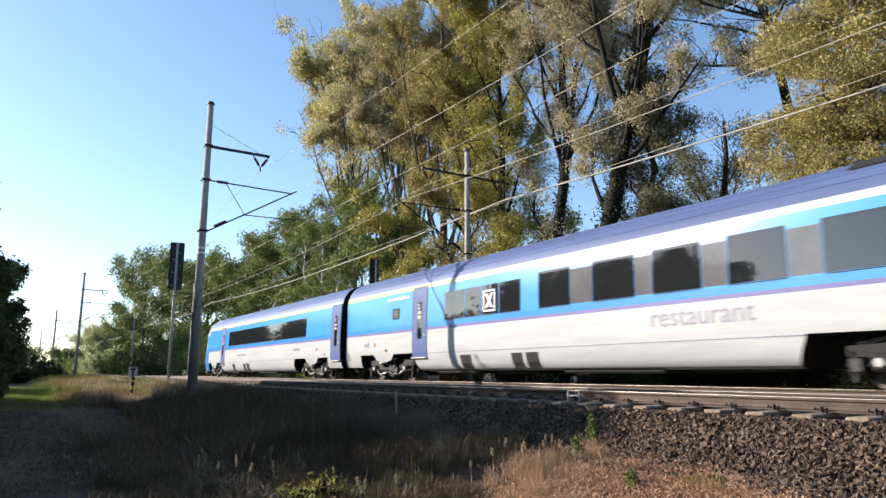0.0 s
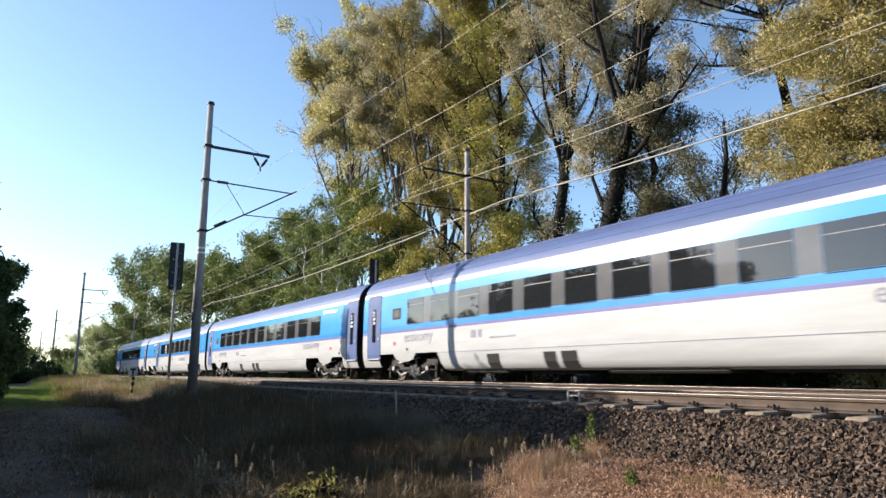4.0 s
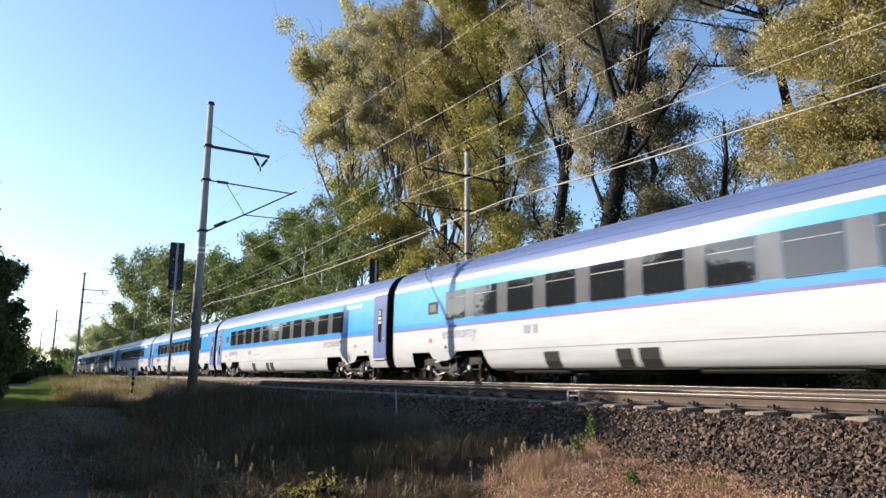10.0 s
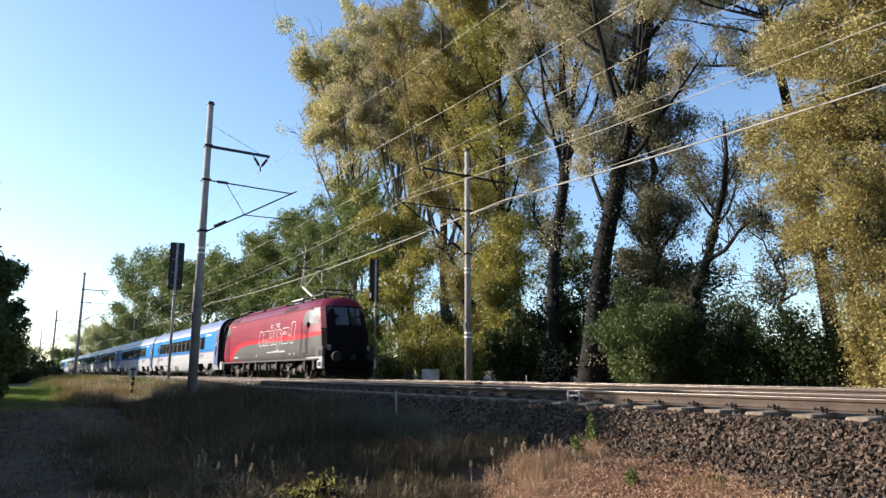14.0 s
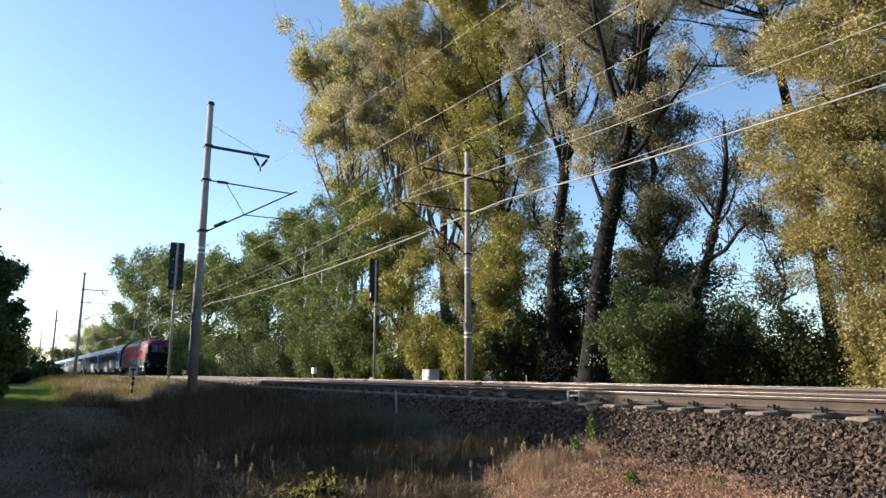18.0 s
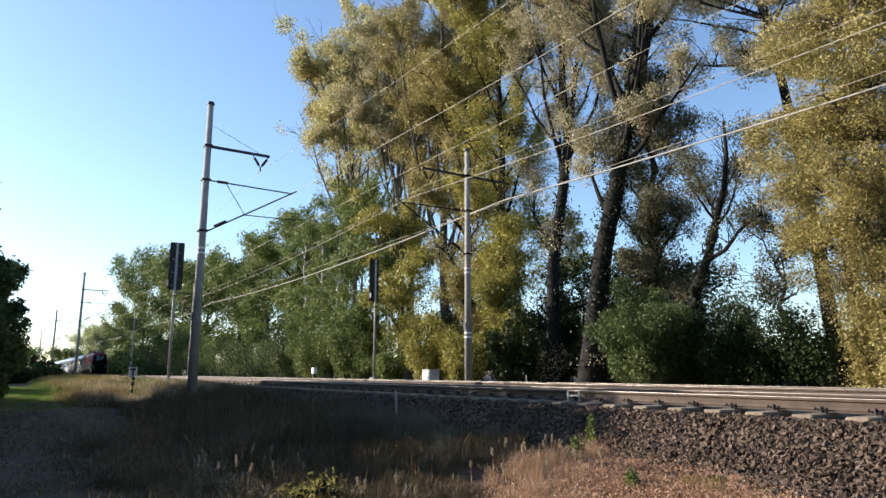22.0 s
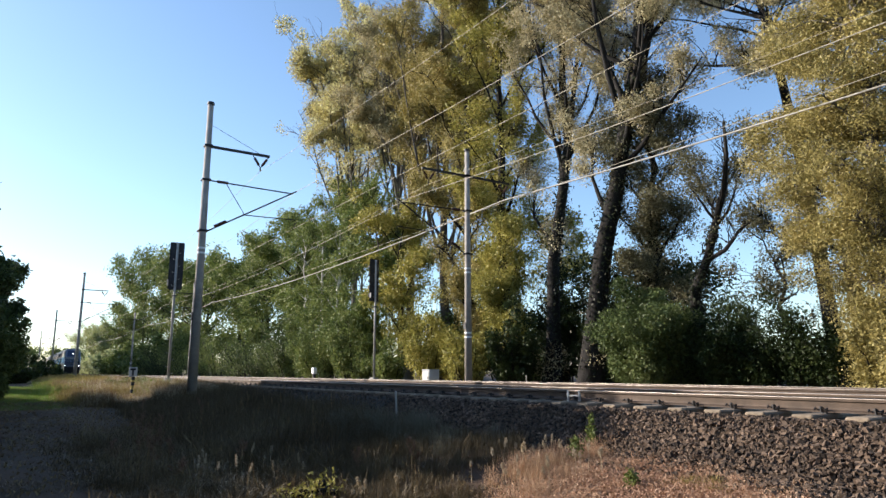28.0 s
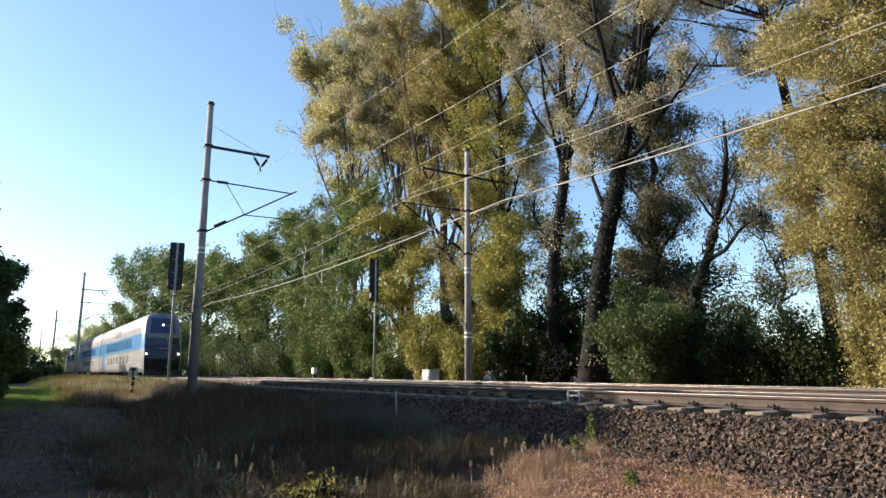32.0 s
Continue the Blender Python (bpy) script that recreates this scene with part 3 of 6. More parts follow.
YELLOWP = mat("weathered yellow paint", (0.42, 0.33, 0.10), 0.7, vary=0.3, scale=6.0)
sg = tagged(new("trackside_sign"), "white square sign with a black T mark on a striped post", "sign")
sg.matrix_basis = pose(-31.5, 4.41, 0, 0, 0, 74)
part("post", Geo().tube((0, 0.03, -0.9), (0, 0.03, 0.30), 0.07, n=8), YELLOWP, sg)
for z0 in (-0.55, -0.24, 0.0):
    part("stripe", Geo().tube((0, 0.03, z0), (0, 0.03, z0 + 0.15), 0.074, n=8), DARK, sg)
part("board", Geo().box(-0.17, 0.17, -0.08, -0.05, 0.13, 0.53, 0.02), LIGHTGREY, sg)
part("letter_t", Geo().box(-0.11, 0.11, -0.092, -0.081, 0.40, 0.48).box(-0.035, 0.035, -0.092, -0.081, 0.17, 0.40), DARK, sg)

for x, y, z0, h in ((-12.4, 6.75, -0.66, 0.58), (-19.7, 16.2, -0.42, 0.62)):
    st = tagged(new("survey_stake"), "thin grey wooden survey stake beside the track", "stake")
    st.matrix_basis = pose(x, y, z0, 1.5, -2, 0)
    part("stake", Geo().box(-0.018, 0.018, -0.018, 0.018, 0.0, h, 0.004), POST, st)


# ---------------------------------------------------------------- trains
CARLEN, GAP = 26.5, 0.62
# half profile of the express coach: (half width, height above the rail head)
LOWER = [(1.02, 0.36), (1.22, 0.42), (1.33, 0.60), (1.38, 0.82), (1.405, 1.0), (1.415, 1.30), (1.415, 1.77)]
VIO = [(1.415, 1.77), (1.4138, 1.86)]
DEEP = [(1.4138, 1.86), (1.410, 2.02)]
LIGHT = [(1.410, 2.02), (1.400, 2.5), (1.385, 3.0), (1.365, 3.27)]
EDGE = [(1.365, 3.27), (1.350, 3.35), (1.325, 3.43)]
ROOF = [(1.325, 3.43), (1.27, 3.58), (1.17, 3.76), (1.02, 3.92), (0.82, 4.05), (0.58, 4.14), (0.30, 4.19), (0.0, 4.205)]


def cut(prof, z0, z1):
    """The stretch of a half profile between two heights."""
    out = []
    for (y0, a), (y1, b) in zip(prof, prof[1:]):
        if b <= z0 or a >= z1:
            continue
        for z in (max(a, z0), min(b, z1)):
            f = (z - a) / (b - a)
            q = (y0 + (y1 - y0) * f, z)
            if not out or abs(out[-1][1] - z) > 1e-6:
                out.append(q)
    return out


SIDE = LOWER[:-1] + VIO[:-1] + DEEP[:-1] + LIGHT[:-1] + EDGE[:-1] + ROOF


def wheel_geo(r, y, s):
    """A railway wheel with tread, flange, dished web and hub; s: the way to its outside."""
    g = Geo()
    return g.lathe_y(0, 0, [(y - s * 0.075, r * 0.5), (y - s * 0.075, r + 0.028), (y - s * 0.045, r + 0.028), (y - s * 0.03, r), (y + s * 0.065, r - 0.006),
                            (y + s * 0.065, r - 0.07), (y + s * 0.02, r - 0.09), (y + s * 0.03, r * 0.45), (y + s * 0.07, r * 0.32), (y + s * 0.075, r * 0.1)][::s], 28)


def bogie(parent, x, base=2.5, r=0.46, heavy=False):
    b = part("bogie", bogie_frame(base, r, heavy), UNDER, parent, at=pose(x, 0, 0), label="dusty dark steel bogie")
    for ax in (-base / 2, base / 2):
        g = Geo()
        for s in (-1, 1):
            w = wheel_geo(r, s * 0.7535, s)
            g.add(w.v, w.f)
            for k in range(6):
                q = k * math.tau / 6
                g.tube((math.cos(q) * r * 0.62, s * 0.78, math.sin(q) * r * 0.62), (math.cos(q) * r * 0.62, s * 0.80, math.sin(q) * r * 0.62), 0.045, n=6)
        g.tube((0, -0.68, 0), (0, 0.68, 0), 0.085, n=10)
        part("wheelset", g, WHEEL, b, at=pose(ax, 0, r))
    for s in (-1, 1):
        for ax in (-base / 2, base / 2):
            part("axle_box", Geo().box(-0.17, 0.17, min(s * 0.86, s * 1.10), max(s * 0.86, s * 1.10), -0.15, 0.17, 0.04).tube((0, s * 1.10, 0), (0, s * 1.15, 0), 0.11, n=10), UNDER, b, at=pose(ax, 0, r))
            for d in (-0.30, 0.30):
                g = Geo()
                g.path([(d + 0.065 * math.cos(k * 1.25), s * 0.98 + 0.065 * math.sin(k * 1.25), r + 0.09 + 0.011 * k) for k in range(26)], [0.017] * 26, 5)
                part("spring", g, STEEL if not heavy else DARK, b, at=pose(ax, 0, 0))
        if not heavy:
            for ax in (-base / 2, base / 2):
                part("axle_cover", Geo().tube((ax, s * 1.15, r), (ax, s * 1.175, r), 0.085, 0.07, 12), LIGHTGREY, b)
                part("brake_rod", Geo().path([(ax * 0.25, s * 1.09, 0.30), (ax * 0.55, s * 1.12, 0.22), (ax * 0.82, s * 1.10, 0.36)], [0.035, 0.03, 0.03], 6), STEEL, b)
        part("air_spring", Geo().tube((0, s * 0.98, 0.62), (0, s * 0.98, 0.92), 0.26, 0.24, 14), BLACK, b)
        part("damper", Geo().tube((-0.75, s * 1.16, 0.66), (0.05, s * 1.16, 0.76), 0.045, n=8).tube((0.05, s * 1.16, 0.76), (0.75, s * 1.16, 0.84), 0.028, n=8), LIGHTGREY if not heavy else UNDER, b)
        part("brake_unit", Geo().box(-0.32, 0.32, min(s * 0.8, s * 1.02), max(s * 0.8, s * 1.02), 0.18, 0.44, 0.05), UNDER, b)
    rnd = random.Random(int(x * 10))
    for s in (-1, 1):
        for k in range(7 if heavy else 5):
            px_ = rnd.uniform(-base * 0.75, base * 0.75)
            z = rnd.uniform(0.30, 0.66)
            if k % 2:
                part("sand_pipe", Geo().path([(px_, s * 1.13, z + 0.36), (px_ + 0.05, s * 1.15, z), (px_ + rnd.choice((-0.2, 0.2)), s * 1.10, max(0.14, z - 0.28))], [0.035, 0.035, 0.03] if heavy else [0.026, 0.026, 0.02], 6), DUSTY if heavy else STEEL, b)
            else:
                part("equipment_box", Geo().box(px_ - 0.12, px_ + 0.12, min(s * 1.06, s * 1.20), max(s * 1.06, s * 1.20), z - 0.10, z + 0.16, 0.03), DUSTY if heavy else DARK, b)
    return b


def bogie_frame(base, r, heavy):
    g = Geo()
    w = base / 2 + 0.55
    for s in (-1, 1):
        y0, y1 = sorted((s * 0.90, s * 1.06))
        prof = [(-w, r + 0.12), (-w, r + 0.30), (-base / 2 + 0.35, r + 0.34), (-0.55, 0.50), (0.55, 0.50), (base / 2 - 0.35, r + 0.34), (w, r + 0.30), (w, r + 0.12), (base / 2 - 0.2, r + 0.08), (0.6, 0.30), (-0.6, 0.30), (-base / 2 + 0.2, r + 0.08)]
        n = len(prof)
        g.add([(x, y0, z) for x, z in prof] + [(x, y1, z) for x, z in prof], [tuple(range(n)), tuple(range(2 * n - 1, n - 1, -1))] + [(i, n + i, n + (i + 1) % n, (i + 1) % n) for i in range(n)])
        g.tube((-w, s * 1.1, 0.42), (w, s * 1.1, 0.40), 0.025, n=6)
        for ax in (-w + 0.1, w - 0.1):
            g.box(ax - 0.04, ax + 0.04, y0, y1, 0.12, r + 0.2)
    g.box(-0.35, 0.35, -0.95, 0.95, 0.40, 0.62)
    for ax in (-0.75, 0.75):
        g.tube((ax, -0.92, 0.46), (ax, 0.92, 0.46), 0.09, n=8)
    return g


def bars(parent, x0, x1, y, z0, z1, material, n, name="caption_line", fill=0.7, seed=1):
    """A line of unreadable writing as plain upright bars on a side that faces -y."""
    rnd = random.Random(seed)
    g = Geo()
    w = (x1 - x0) / n
    for i in range(n):
        g.box(x0 + i * w, x0 + i * w + w * rnd.uniform(fill * 0.7, fill), y - 0.004, y + 0.004, z0, z1 - rnd.choice((0, 0, 0.25)) * (z1 - z0))
    return part(name, g, material, parent)


def express_coach(front=None, windows=(), pillars=(), doors=(), small=(), signs=(), skirts=(), texts=(), yellow=0.0, nose=False, label="", first_grey=None):
    """A passenger coach; x runs from its leading end (0) to its rear end (26.5)."""
    c = tagged(new("express_coach"), label, "train coach", group="coaches of the express train")
    a, e = GAP / 2, CARLEN - GAP / 2
    if nose:
        a = 2.6
    # lower body with cut-outs for the bogies
    low_spans = [(a, 1.75 if not nose else 2.6, 0.50), (6.05, 20.45, 0.36), (24.75, e, 0.50)]
    high = [(1.75 if not nose else 2.6, 6.05), (20.45, 24.75)]
    for x0, x1, zb in low_spans:
        if x1 - x0 > 0.05:
            pr = cut(LOWER, zb, 1.77)
            k0 = 0.45 if x0 > 5 and x0 < 20 else 0.0
            n = len(pr)
            for s in (-1, 1):
                vs = []
                for y, z in pr:
                    d = max(0.0, 1.0 - z) * k0
                    vs += [(x0 + d, s * y, z), (x1 - d, s * y, z)]
                part("lower_panel", Geo().add(vs, [(2 * i, 2 * i + 1, 2 * i + 3, 2 * i + 2)[::s] for i in range(n - 1)]), WHITEP, c, "glossy white lower side panel", smooth=True)
            for xx, sg in ((x0, 1), (x1, -1)):
                wall = [(xx + sg * max(0.0, 1.0 - z) * k0, sd * y, z) for sd in (-1, 1) for y, z in pr]
                part("skirt_end", Geo().add(wall, [tuple(range(n)) + tuple(range(2 * n - 1, n - 1, -1))]), UNDER, c)
    for x0, x1 in high:
        for s in (-1, 1):
            part("lower_panel", Geo().strip(cut(LOWER, 0.99, 1.77), x0, x1, s), WHITEP, c, "glossy white lower side panel", smooth=True)
    for xc in ((3.75, 22.75) if not nose else (4.15, 22.75)):
        for s in (-1, 1):
            us = [-1 + k / 4 for k in range(9)]
            vs = []
            for u in us:
                zb = 0.99 - 0.30 * (1 - u * u) ** 0.5 if abs(u) < 1 else 0.985
                vs += [(xc + u * 0.85, s * 1.408, 1.02), (xc + u * 0.85, s * (1.395 - 0.05 * (1 - u * u)), zb)]
            part("bogie_fairing", Geo().add(vs, [(2 * i, 2 * i + 2, 2 * i + 3, 2 * i + 1)[::s] for i in range(8)]), WHITEP, c)
    seam = Geo()
    for s in (-1, 1):
        seam.box(6.05, 20.45, min(s * 1.40, s * 1.411), max(s * 1.40, s * 1.411), 0.962, 0.978)
    part("skirt_seam", seam, GREYTEXT, c)
    part("floor_pan", Geo().box(a + 0.1, e - 0.1, -1.3, 1.3, 0.97, 1.05), UNDER, c)
    part("waist_line", Geo().strip(VIO, a, e), WAIST, c, "thin muted purple line")
    part("waist_band", Geo().strip(DEEP, a, e), DEEPB, c, "blue band below the windows")
    part("window_band", Geo().strip(LIGHT, a, e), BLUEP, c, "light blue upper side", smooth=True)
    part("roof_edge", Geo().strip(EDGE, a, e), EDGEW, c, "white line under the roof")
    roof = part("roof", Geo().strip(ROOF, a, e), ROOFB, c, "dusty dark blue ribbed roof", smooth=True)
    for s in (-1, 1):
        for (y, z), (y2, z2) in zip(ROOF[1:5], ROOF[2:6]):
            part("roof_rib", Geo().tube((a + 0.4, s * (y + y2) / 2, (z + z2) / 2), (e - 0.4, s * (y + y2) / 2, (z + z2) / 2), 0.014, n=5), ROOFB, roof)
    ring = cut(SIDE, 0.50, 4.205)
    for xx in ((e,) if nose else (a, e)):
        n = len(ring)
        part("end_wall", Geo().add([(xx, y, z) for y, z in ring] + [(xx, -y, z) for y, z in reversed(ring)], [tuple(range(2 * n))]), BLACK, c)
    # rubber gangway between coaches
    for x0, x1 in (((e, CARLEN),) if nose else ((0.0, a), (e, CARLEN))):
        gw = [(y * 0.80, z if z < 3 else z - 0.12) for y, z in cut(SIDE, 0.75, 4.205)]
        n = len(gw)
        part("gangway_bellows", Geo().strip(gw, x0, x1), BLACK, c, "black rubber gangway bellows")
    if yellow:
        part("first_class_stripe", Geo().slab([(1.3665, 3.265), (1.3515, 3.345), (1.343, 3.375)], a, yellow, -1, 0.005).slab([(1.3665, 3.265), (1.3515, 3.345), (1.343, 3.375)], a, yellow, 1, 0.005), YELLOW, c, "yellow first class stripe")
    for s in (-1, 1):
        flip = (lambda x: x) if s < 0 else (lambda x: CARLEN - x if not nose else x)
        for x0, x1 in pillars:
            p0, p1 = sorted((flip(x0), flip(x1)))
            part("window_pillar", Geo().slab(cut(LIGHT, 2.06, 2.97), p0, p1, s, 0.004), PILLAR, c, "grey glossy panel between windows" if s < 0 else "")
        for x0, x1 in windows:
            p0, p1 = sorted((flip(x0), flip(x1)))
            top = 3.06 if nose is False and yellow and x0 > 12.5 else 2.97
            w = part("window", Geo().slab(cut(LIGHT, 2.06, top), p0, p1, s, 0.006), GLASS, c)
            if s < 0:
                if len(pillars) > 8:
                    part("transom", Geo().slab([(1.3935, 2.735), (1.3930, 2.750)], p0 + 0.02, p1 - 0.02, s, 0.010), TRANSOM, w)
                part("window_trim", Geo().slab([(1.4075, 2.03), (1.4072, 2.05)], p0, p1, s, 0.008), BLACK, w)
        for x0, x1 in small:
            p0, p1 = sorted((flip(x0), flip(x1)))
            f = part("information_window", Geo().slab(cut(LIGHT, 2.28, 2.70), p0, p1, s, 0.006), BLACK, c)
            part("display_pane", Geo().slab(cut(LIGHT, 2.36, 2.62), p0 + 0.12, p1 - 0.12, s, 0.010), DISPLAY, f)
        for x0, x1 in doors:
            p0, p1 = sorted((flip(x0), flip(x1)))
            dp = cut(SIDE, 0.84, 3.30)
            d = part("door", Geo().slab(dp, p0, p1, s, 0.012), VIOLET, c, "dull blue entrance door with a narrow window")
            m_ = (p0 + p1) / 2
            part("door_window", Geo().slab(cut(SIDE, 1.48, 2.82), m_ - 0.13, m_ + 0.17, s, 0.018), GLASS, d)
            part("class_plate", Geo().slab(cut(SIDE, 2.50, 2.78), m_ - 0.10, m_ + 0.14, s, 0.022), BLACK, d)
            if s < 0:
                lettering("2" if not nose else "1", 0.26, WHITETEXT, d, m_ - 0.07, -1.43, 2.54, "class_number")
                part("door_notice", Geo().box(m_ - 0.08, m_ + 0.11, -1.432, -1.424, 2.36, 2.46).box(m_ - 0.08, m_ + 0.11, -1.434, -1.424, 2.20, 2.30), LIGHTGREY, d)
                part("door_button", Geo().tube((p1 - 0.16, -1.425, 1.62), (p1 - 0.16, -1.44, 1.62), 0.035, n=10), LIGHTGREY, d)
            part("door_seal", Geo().slab(cut(SIDE, 0.84, 3.30), p0 - 0.03, p0, s, 0.006).slab(cut(SIDE, 0.84, 3.30), p1, p1 + 0.03, s, 0.006).slab(cut(SIDE, 3.30, 3.335), p0 - 0.03, p1 + 0.03, s, 0.006), BLACK, d)
            part("door_sill", Geo().box(p0, p1, min(s * 1.36, s * 1.46), max(s * 1.36, s * 1.46), 0.79, 0.84, 0.01), STEEL, d)
        for x0, x1 in skirts:
            p0, p1 = sorted((flip(x0), flip(x1)))
            part("skirt_grille", Geo().slab(cut(LOWER, 0.42, 0.86), p0, p1, s, 0.006), BLACK, c)
    for x in ((2.95,) if not nose else ()) + (23.35,):
        part("red_marker", Geo().box(x, x + 0.18, -1.425, -1.41, 1.31, 1.45), SIGNRED, c)
        part("black_marker", Geo().box(x + 1.0, x + 1.10, -1.425, -1.40, 1.09, 1.19), BLACK, c)
    # under the floor
    for x0, x1, y0, z0 in ((7.2, 9.6, 1.1, 0.40), (10.4, 12.4, 0.9, 0.38), (13.6, 17.0, 1.1, 0.40), (17.6, 19.6, 1.0, 0.42)):
        part("underfloor_box", Geo().box(x0, x1, -y0, y0, z0 - 0.12, 0.97, 0.05), UNDER, c)
    if not nose:
        bogie(c, 3.75)
    else:
        bogie(c, 4.15)
    bogie(c, 22.75)
    for x in ((0.5,) if not nose else ()) + (26.0,):
        part("hanging_cable", Geo().path([(x - 0.4, -0.9, 0.75), (x - 0.2, -0.92, 0.35), (x + 0.2, -0.92, 0.33), (x + 0.45, -0.9, 0.72)], [0.03] * 4, 6), BLACK, c)
    for txt, size, x, z, mt in texts:
        lettering(txt, size, mt, c, x, -1.421, z)
    for x0, x1, z0, z1, mt, n in signs:
        bars(c, x0, x1, -1.40 if z0 > 2.5 else -1.419, z0, z1, mt, n, seed=int(x0 * 7))
    return c


def nose_section(c):
    """The rounded cab of the driving trailer, ahead of x = 2.6."""
    def section(f):
        # f: 0 at the body, 1 at the tip
        k = math.sqrt(max(0.0, 1 - f * f))
        return k
    stations = [0.0, 0.25, 0.5, 0.7, 0.85, 0.95, 1.0]
    full = cut(SIDE, 0.45, 4.03)
    bands = (("cab_side", 0.45, 1.66, DEEPB), ("cab_waist", 1.66, 2.0, DEEPB), ("cab_band", 2.0, 2.97, BLUEP), ("cab_roof_edge", 2.97, 3.17, WHITEP), ("cab_roof", 3.17, 4.03, ROOFB))
    for name, z0, z1, mt in bands:
        pr = cut(full, z0, z1)
        g = Geo()
        for s in (-1, 1):
            vs = []
            for f in stations:
                for y, z in pr:
                    lean = 2.35 - 0.62 * max(0.0, z - 1.2) * f
                    x = 2.6 - f * lean
                    w = y * (1 - 0.38 * f ** 3)
                    h = z - max(0.0, z - 2.6) * 0.42 * f ** 2
                    vs.append((x, s * w, h))
            n = len(pr)
            g.add(vs, [(i * n + j, (i + 1) * n + j, (i + 1) * n + j + 1, i * n + j + 1)[::s] for i in range(len(stations) - 1) for j in range(n - 1)])
        # front closing strip
        f = 1.0
        vs = []
        for y, z in pr:
            x = 2.6 - (2.35 - 0.62 * max(0.0, z - 1.2))
            h = z - max(0.0, z - 2.6) * 0.42
            vs += [(x, -y * 0.62, h), (x - 0.22, 0, h), (x, y * 0.62, h)]
        n = len(pr)
        g.add(vs, [(3 * j + k, 3 * j + k + 1, 3 * j + k + 4, 3 * j + k + 3) for j in range(n - 1) for k in (0, 1)])
        part(name, g, mt, c)
    part("cab_side_window", Geo().slab([(1.33, 2.15), (1.28, 2.75)], 1.35, 2.0, -1, 0.02), GLASS, c)
    part("windscreen", Geo().add([(1.28, -0.85, 2.2), (1.03, 0, 2.2), (1.28, 0.85, 2.2), (1.72, -0.8, 2.9), (1.5, 0, 2.9), (1.72, 0.8, 2.9)], [(0, 1, 4, 3), (1, 2, 5, 4)]), GLASS, c)
    for s in (-1, 1):
        part("headlight", Geo().tube((0.75, s * 0.6, 1.35), (0.38, s * 0.6, 1.35), 0.16, n=12), LAMPGLASS, c)
        part("buffer", Geo().tube((0.6, s * 0.875, 1.05), (-0.02, s * 0.875, 1.05), 0.09, 0.22, 12), UNDER, c)
    part("plough", Geo().box(0.5, 1.2, -1.1, 1.1, 0.2, 0.6, 0.1), UNDER, c)


def pane_row(x0, x1, n, pane=1.17):
    """Window panes from x0 to x1, and the panels between them."""
    w = (x1 - x0 - pane) / (n - 1)
    panes = [(x0 + i * w, x0 + i * w + pane) for i in range(n)]
    return dict(windows=panes, pillars=[(a[1] + 0.012, b[0] - 0.012) for a, b in zip(panes, panes[1:])])


ECON_TXT = (("economy", 0.54, 3.78, 1.41, GREYTEXT),)
LOGO = (22.45, 24.1, 2.98, 3.14, WHITETEXT, 9)
GR = ((8.9, 9.5), (11.5, 12.0), (12.2, 12.8))
coaches = []
coaches.append(express_coach(windows=[(7.85 + 1.572 * i, 7.85 + 1.572 * i + 1.55) for i in range(9)], doors=((5.95, 6.95), (25.1, 26.15)), skirts=((8.9, 9.5), (11.3, 11.8), (12.0, 12.6)), yellow=24.0, nose=True,
                             signs=((10.0, 12.0, 1.36, 1.44, GREYTEXT, 14), (20.3, 21.2, 1.40, 1.50, GREYTEXT, 8)), label="white and blue driving trailer with a rounded cab and yellow stripe"))
nose_section(coaches[0])
coaches.append(express_coach(windows=((8.2, 9.35), (9.4, 10.3), (10.35, 11.2), (11.25, 12.25), (13.05, 14.30), (15.12, 16.5), (17.02, 18.32), (18.96, 20.22), (20.9, 22.2)),
                             pillars=((14.32, 15.10), (16.52, 17.0), (18.34, 18.94), (20.24, 20.88)),
                             doors=((6.05, 7.05),), small=((4.5, 5.05),), skirts=((9.1, 9.7), (11.75, 12.25), (12.4, 12.95)), yellow=12.3,
                             signs=((4.1, 5.85, 3.0, 3.12, WHITETEXT, 9), (2.1, 2.6, 1.3, 1.5, GREYTEXT, 3)), texts=(("restaurant", 0.62, 16.9, 1.30, GREYTEXT),), label="white and blue restaurant coach with wide tinted windows"))
sd = Geo()
for x_ in (23.9, 25.27):
    sd.slab(cut(SIDE, 1.12, 3.2), x_, x_ + 0.03, -1, 0.004)
for z_ in (1.12, 3.17):
    sd.slab(cut(SIDE, z_, z_ + 0.03), 23.93, 25.27, -1, 0.004)
part("service_door_seal", sd, GREYTEXT, coaches[1], "thin dark seal round a flush service door")
part("roof_hatch", Geo().add([(21.3, -1.06, 3.93), (23.2, -1.06, 3.93), (23.2, -0.70, 4.13), (21.3, -0.70, 4.13), (21.3, -1.04, 3.90), (23.2, -1.04, 3.90), (23.2, -0.68, 4.10), (21.3, -0.68, 4.10)], [(0, 1, 2, 3), (0, 4, 5, 1), (1, 5, 6, 2), (2, 6, 7, 3), (3, 7, 4, 0)]), DARK, coaches[1], "dark roof hatch cover")
# white cross poster in a window of the restaurant coach
xs_ = part("window_poster", Geo().box(10.45, 11.05, -1.418, -1.412, 2.14, 2.80), WHITETEXT, coaches[1], "white framed poster with a cross")
part("poster_field", Geo().box(10.50, 11.0, -1.422, -1.419, 2.19, 2.75), BLACK, xs_)
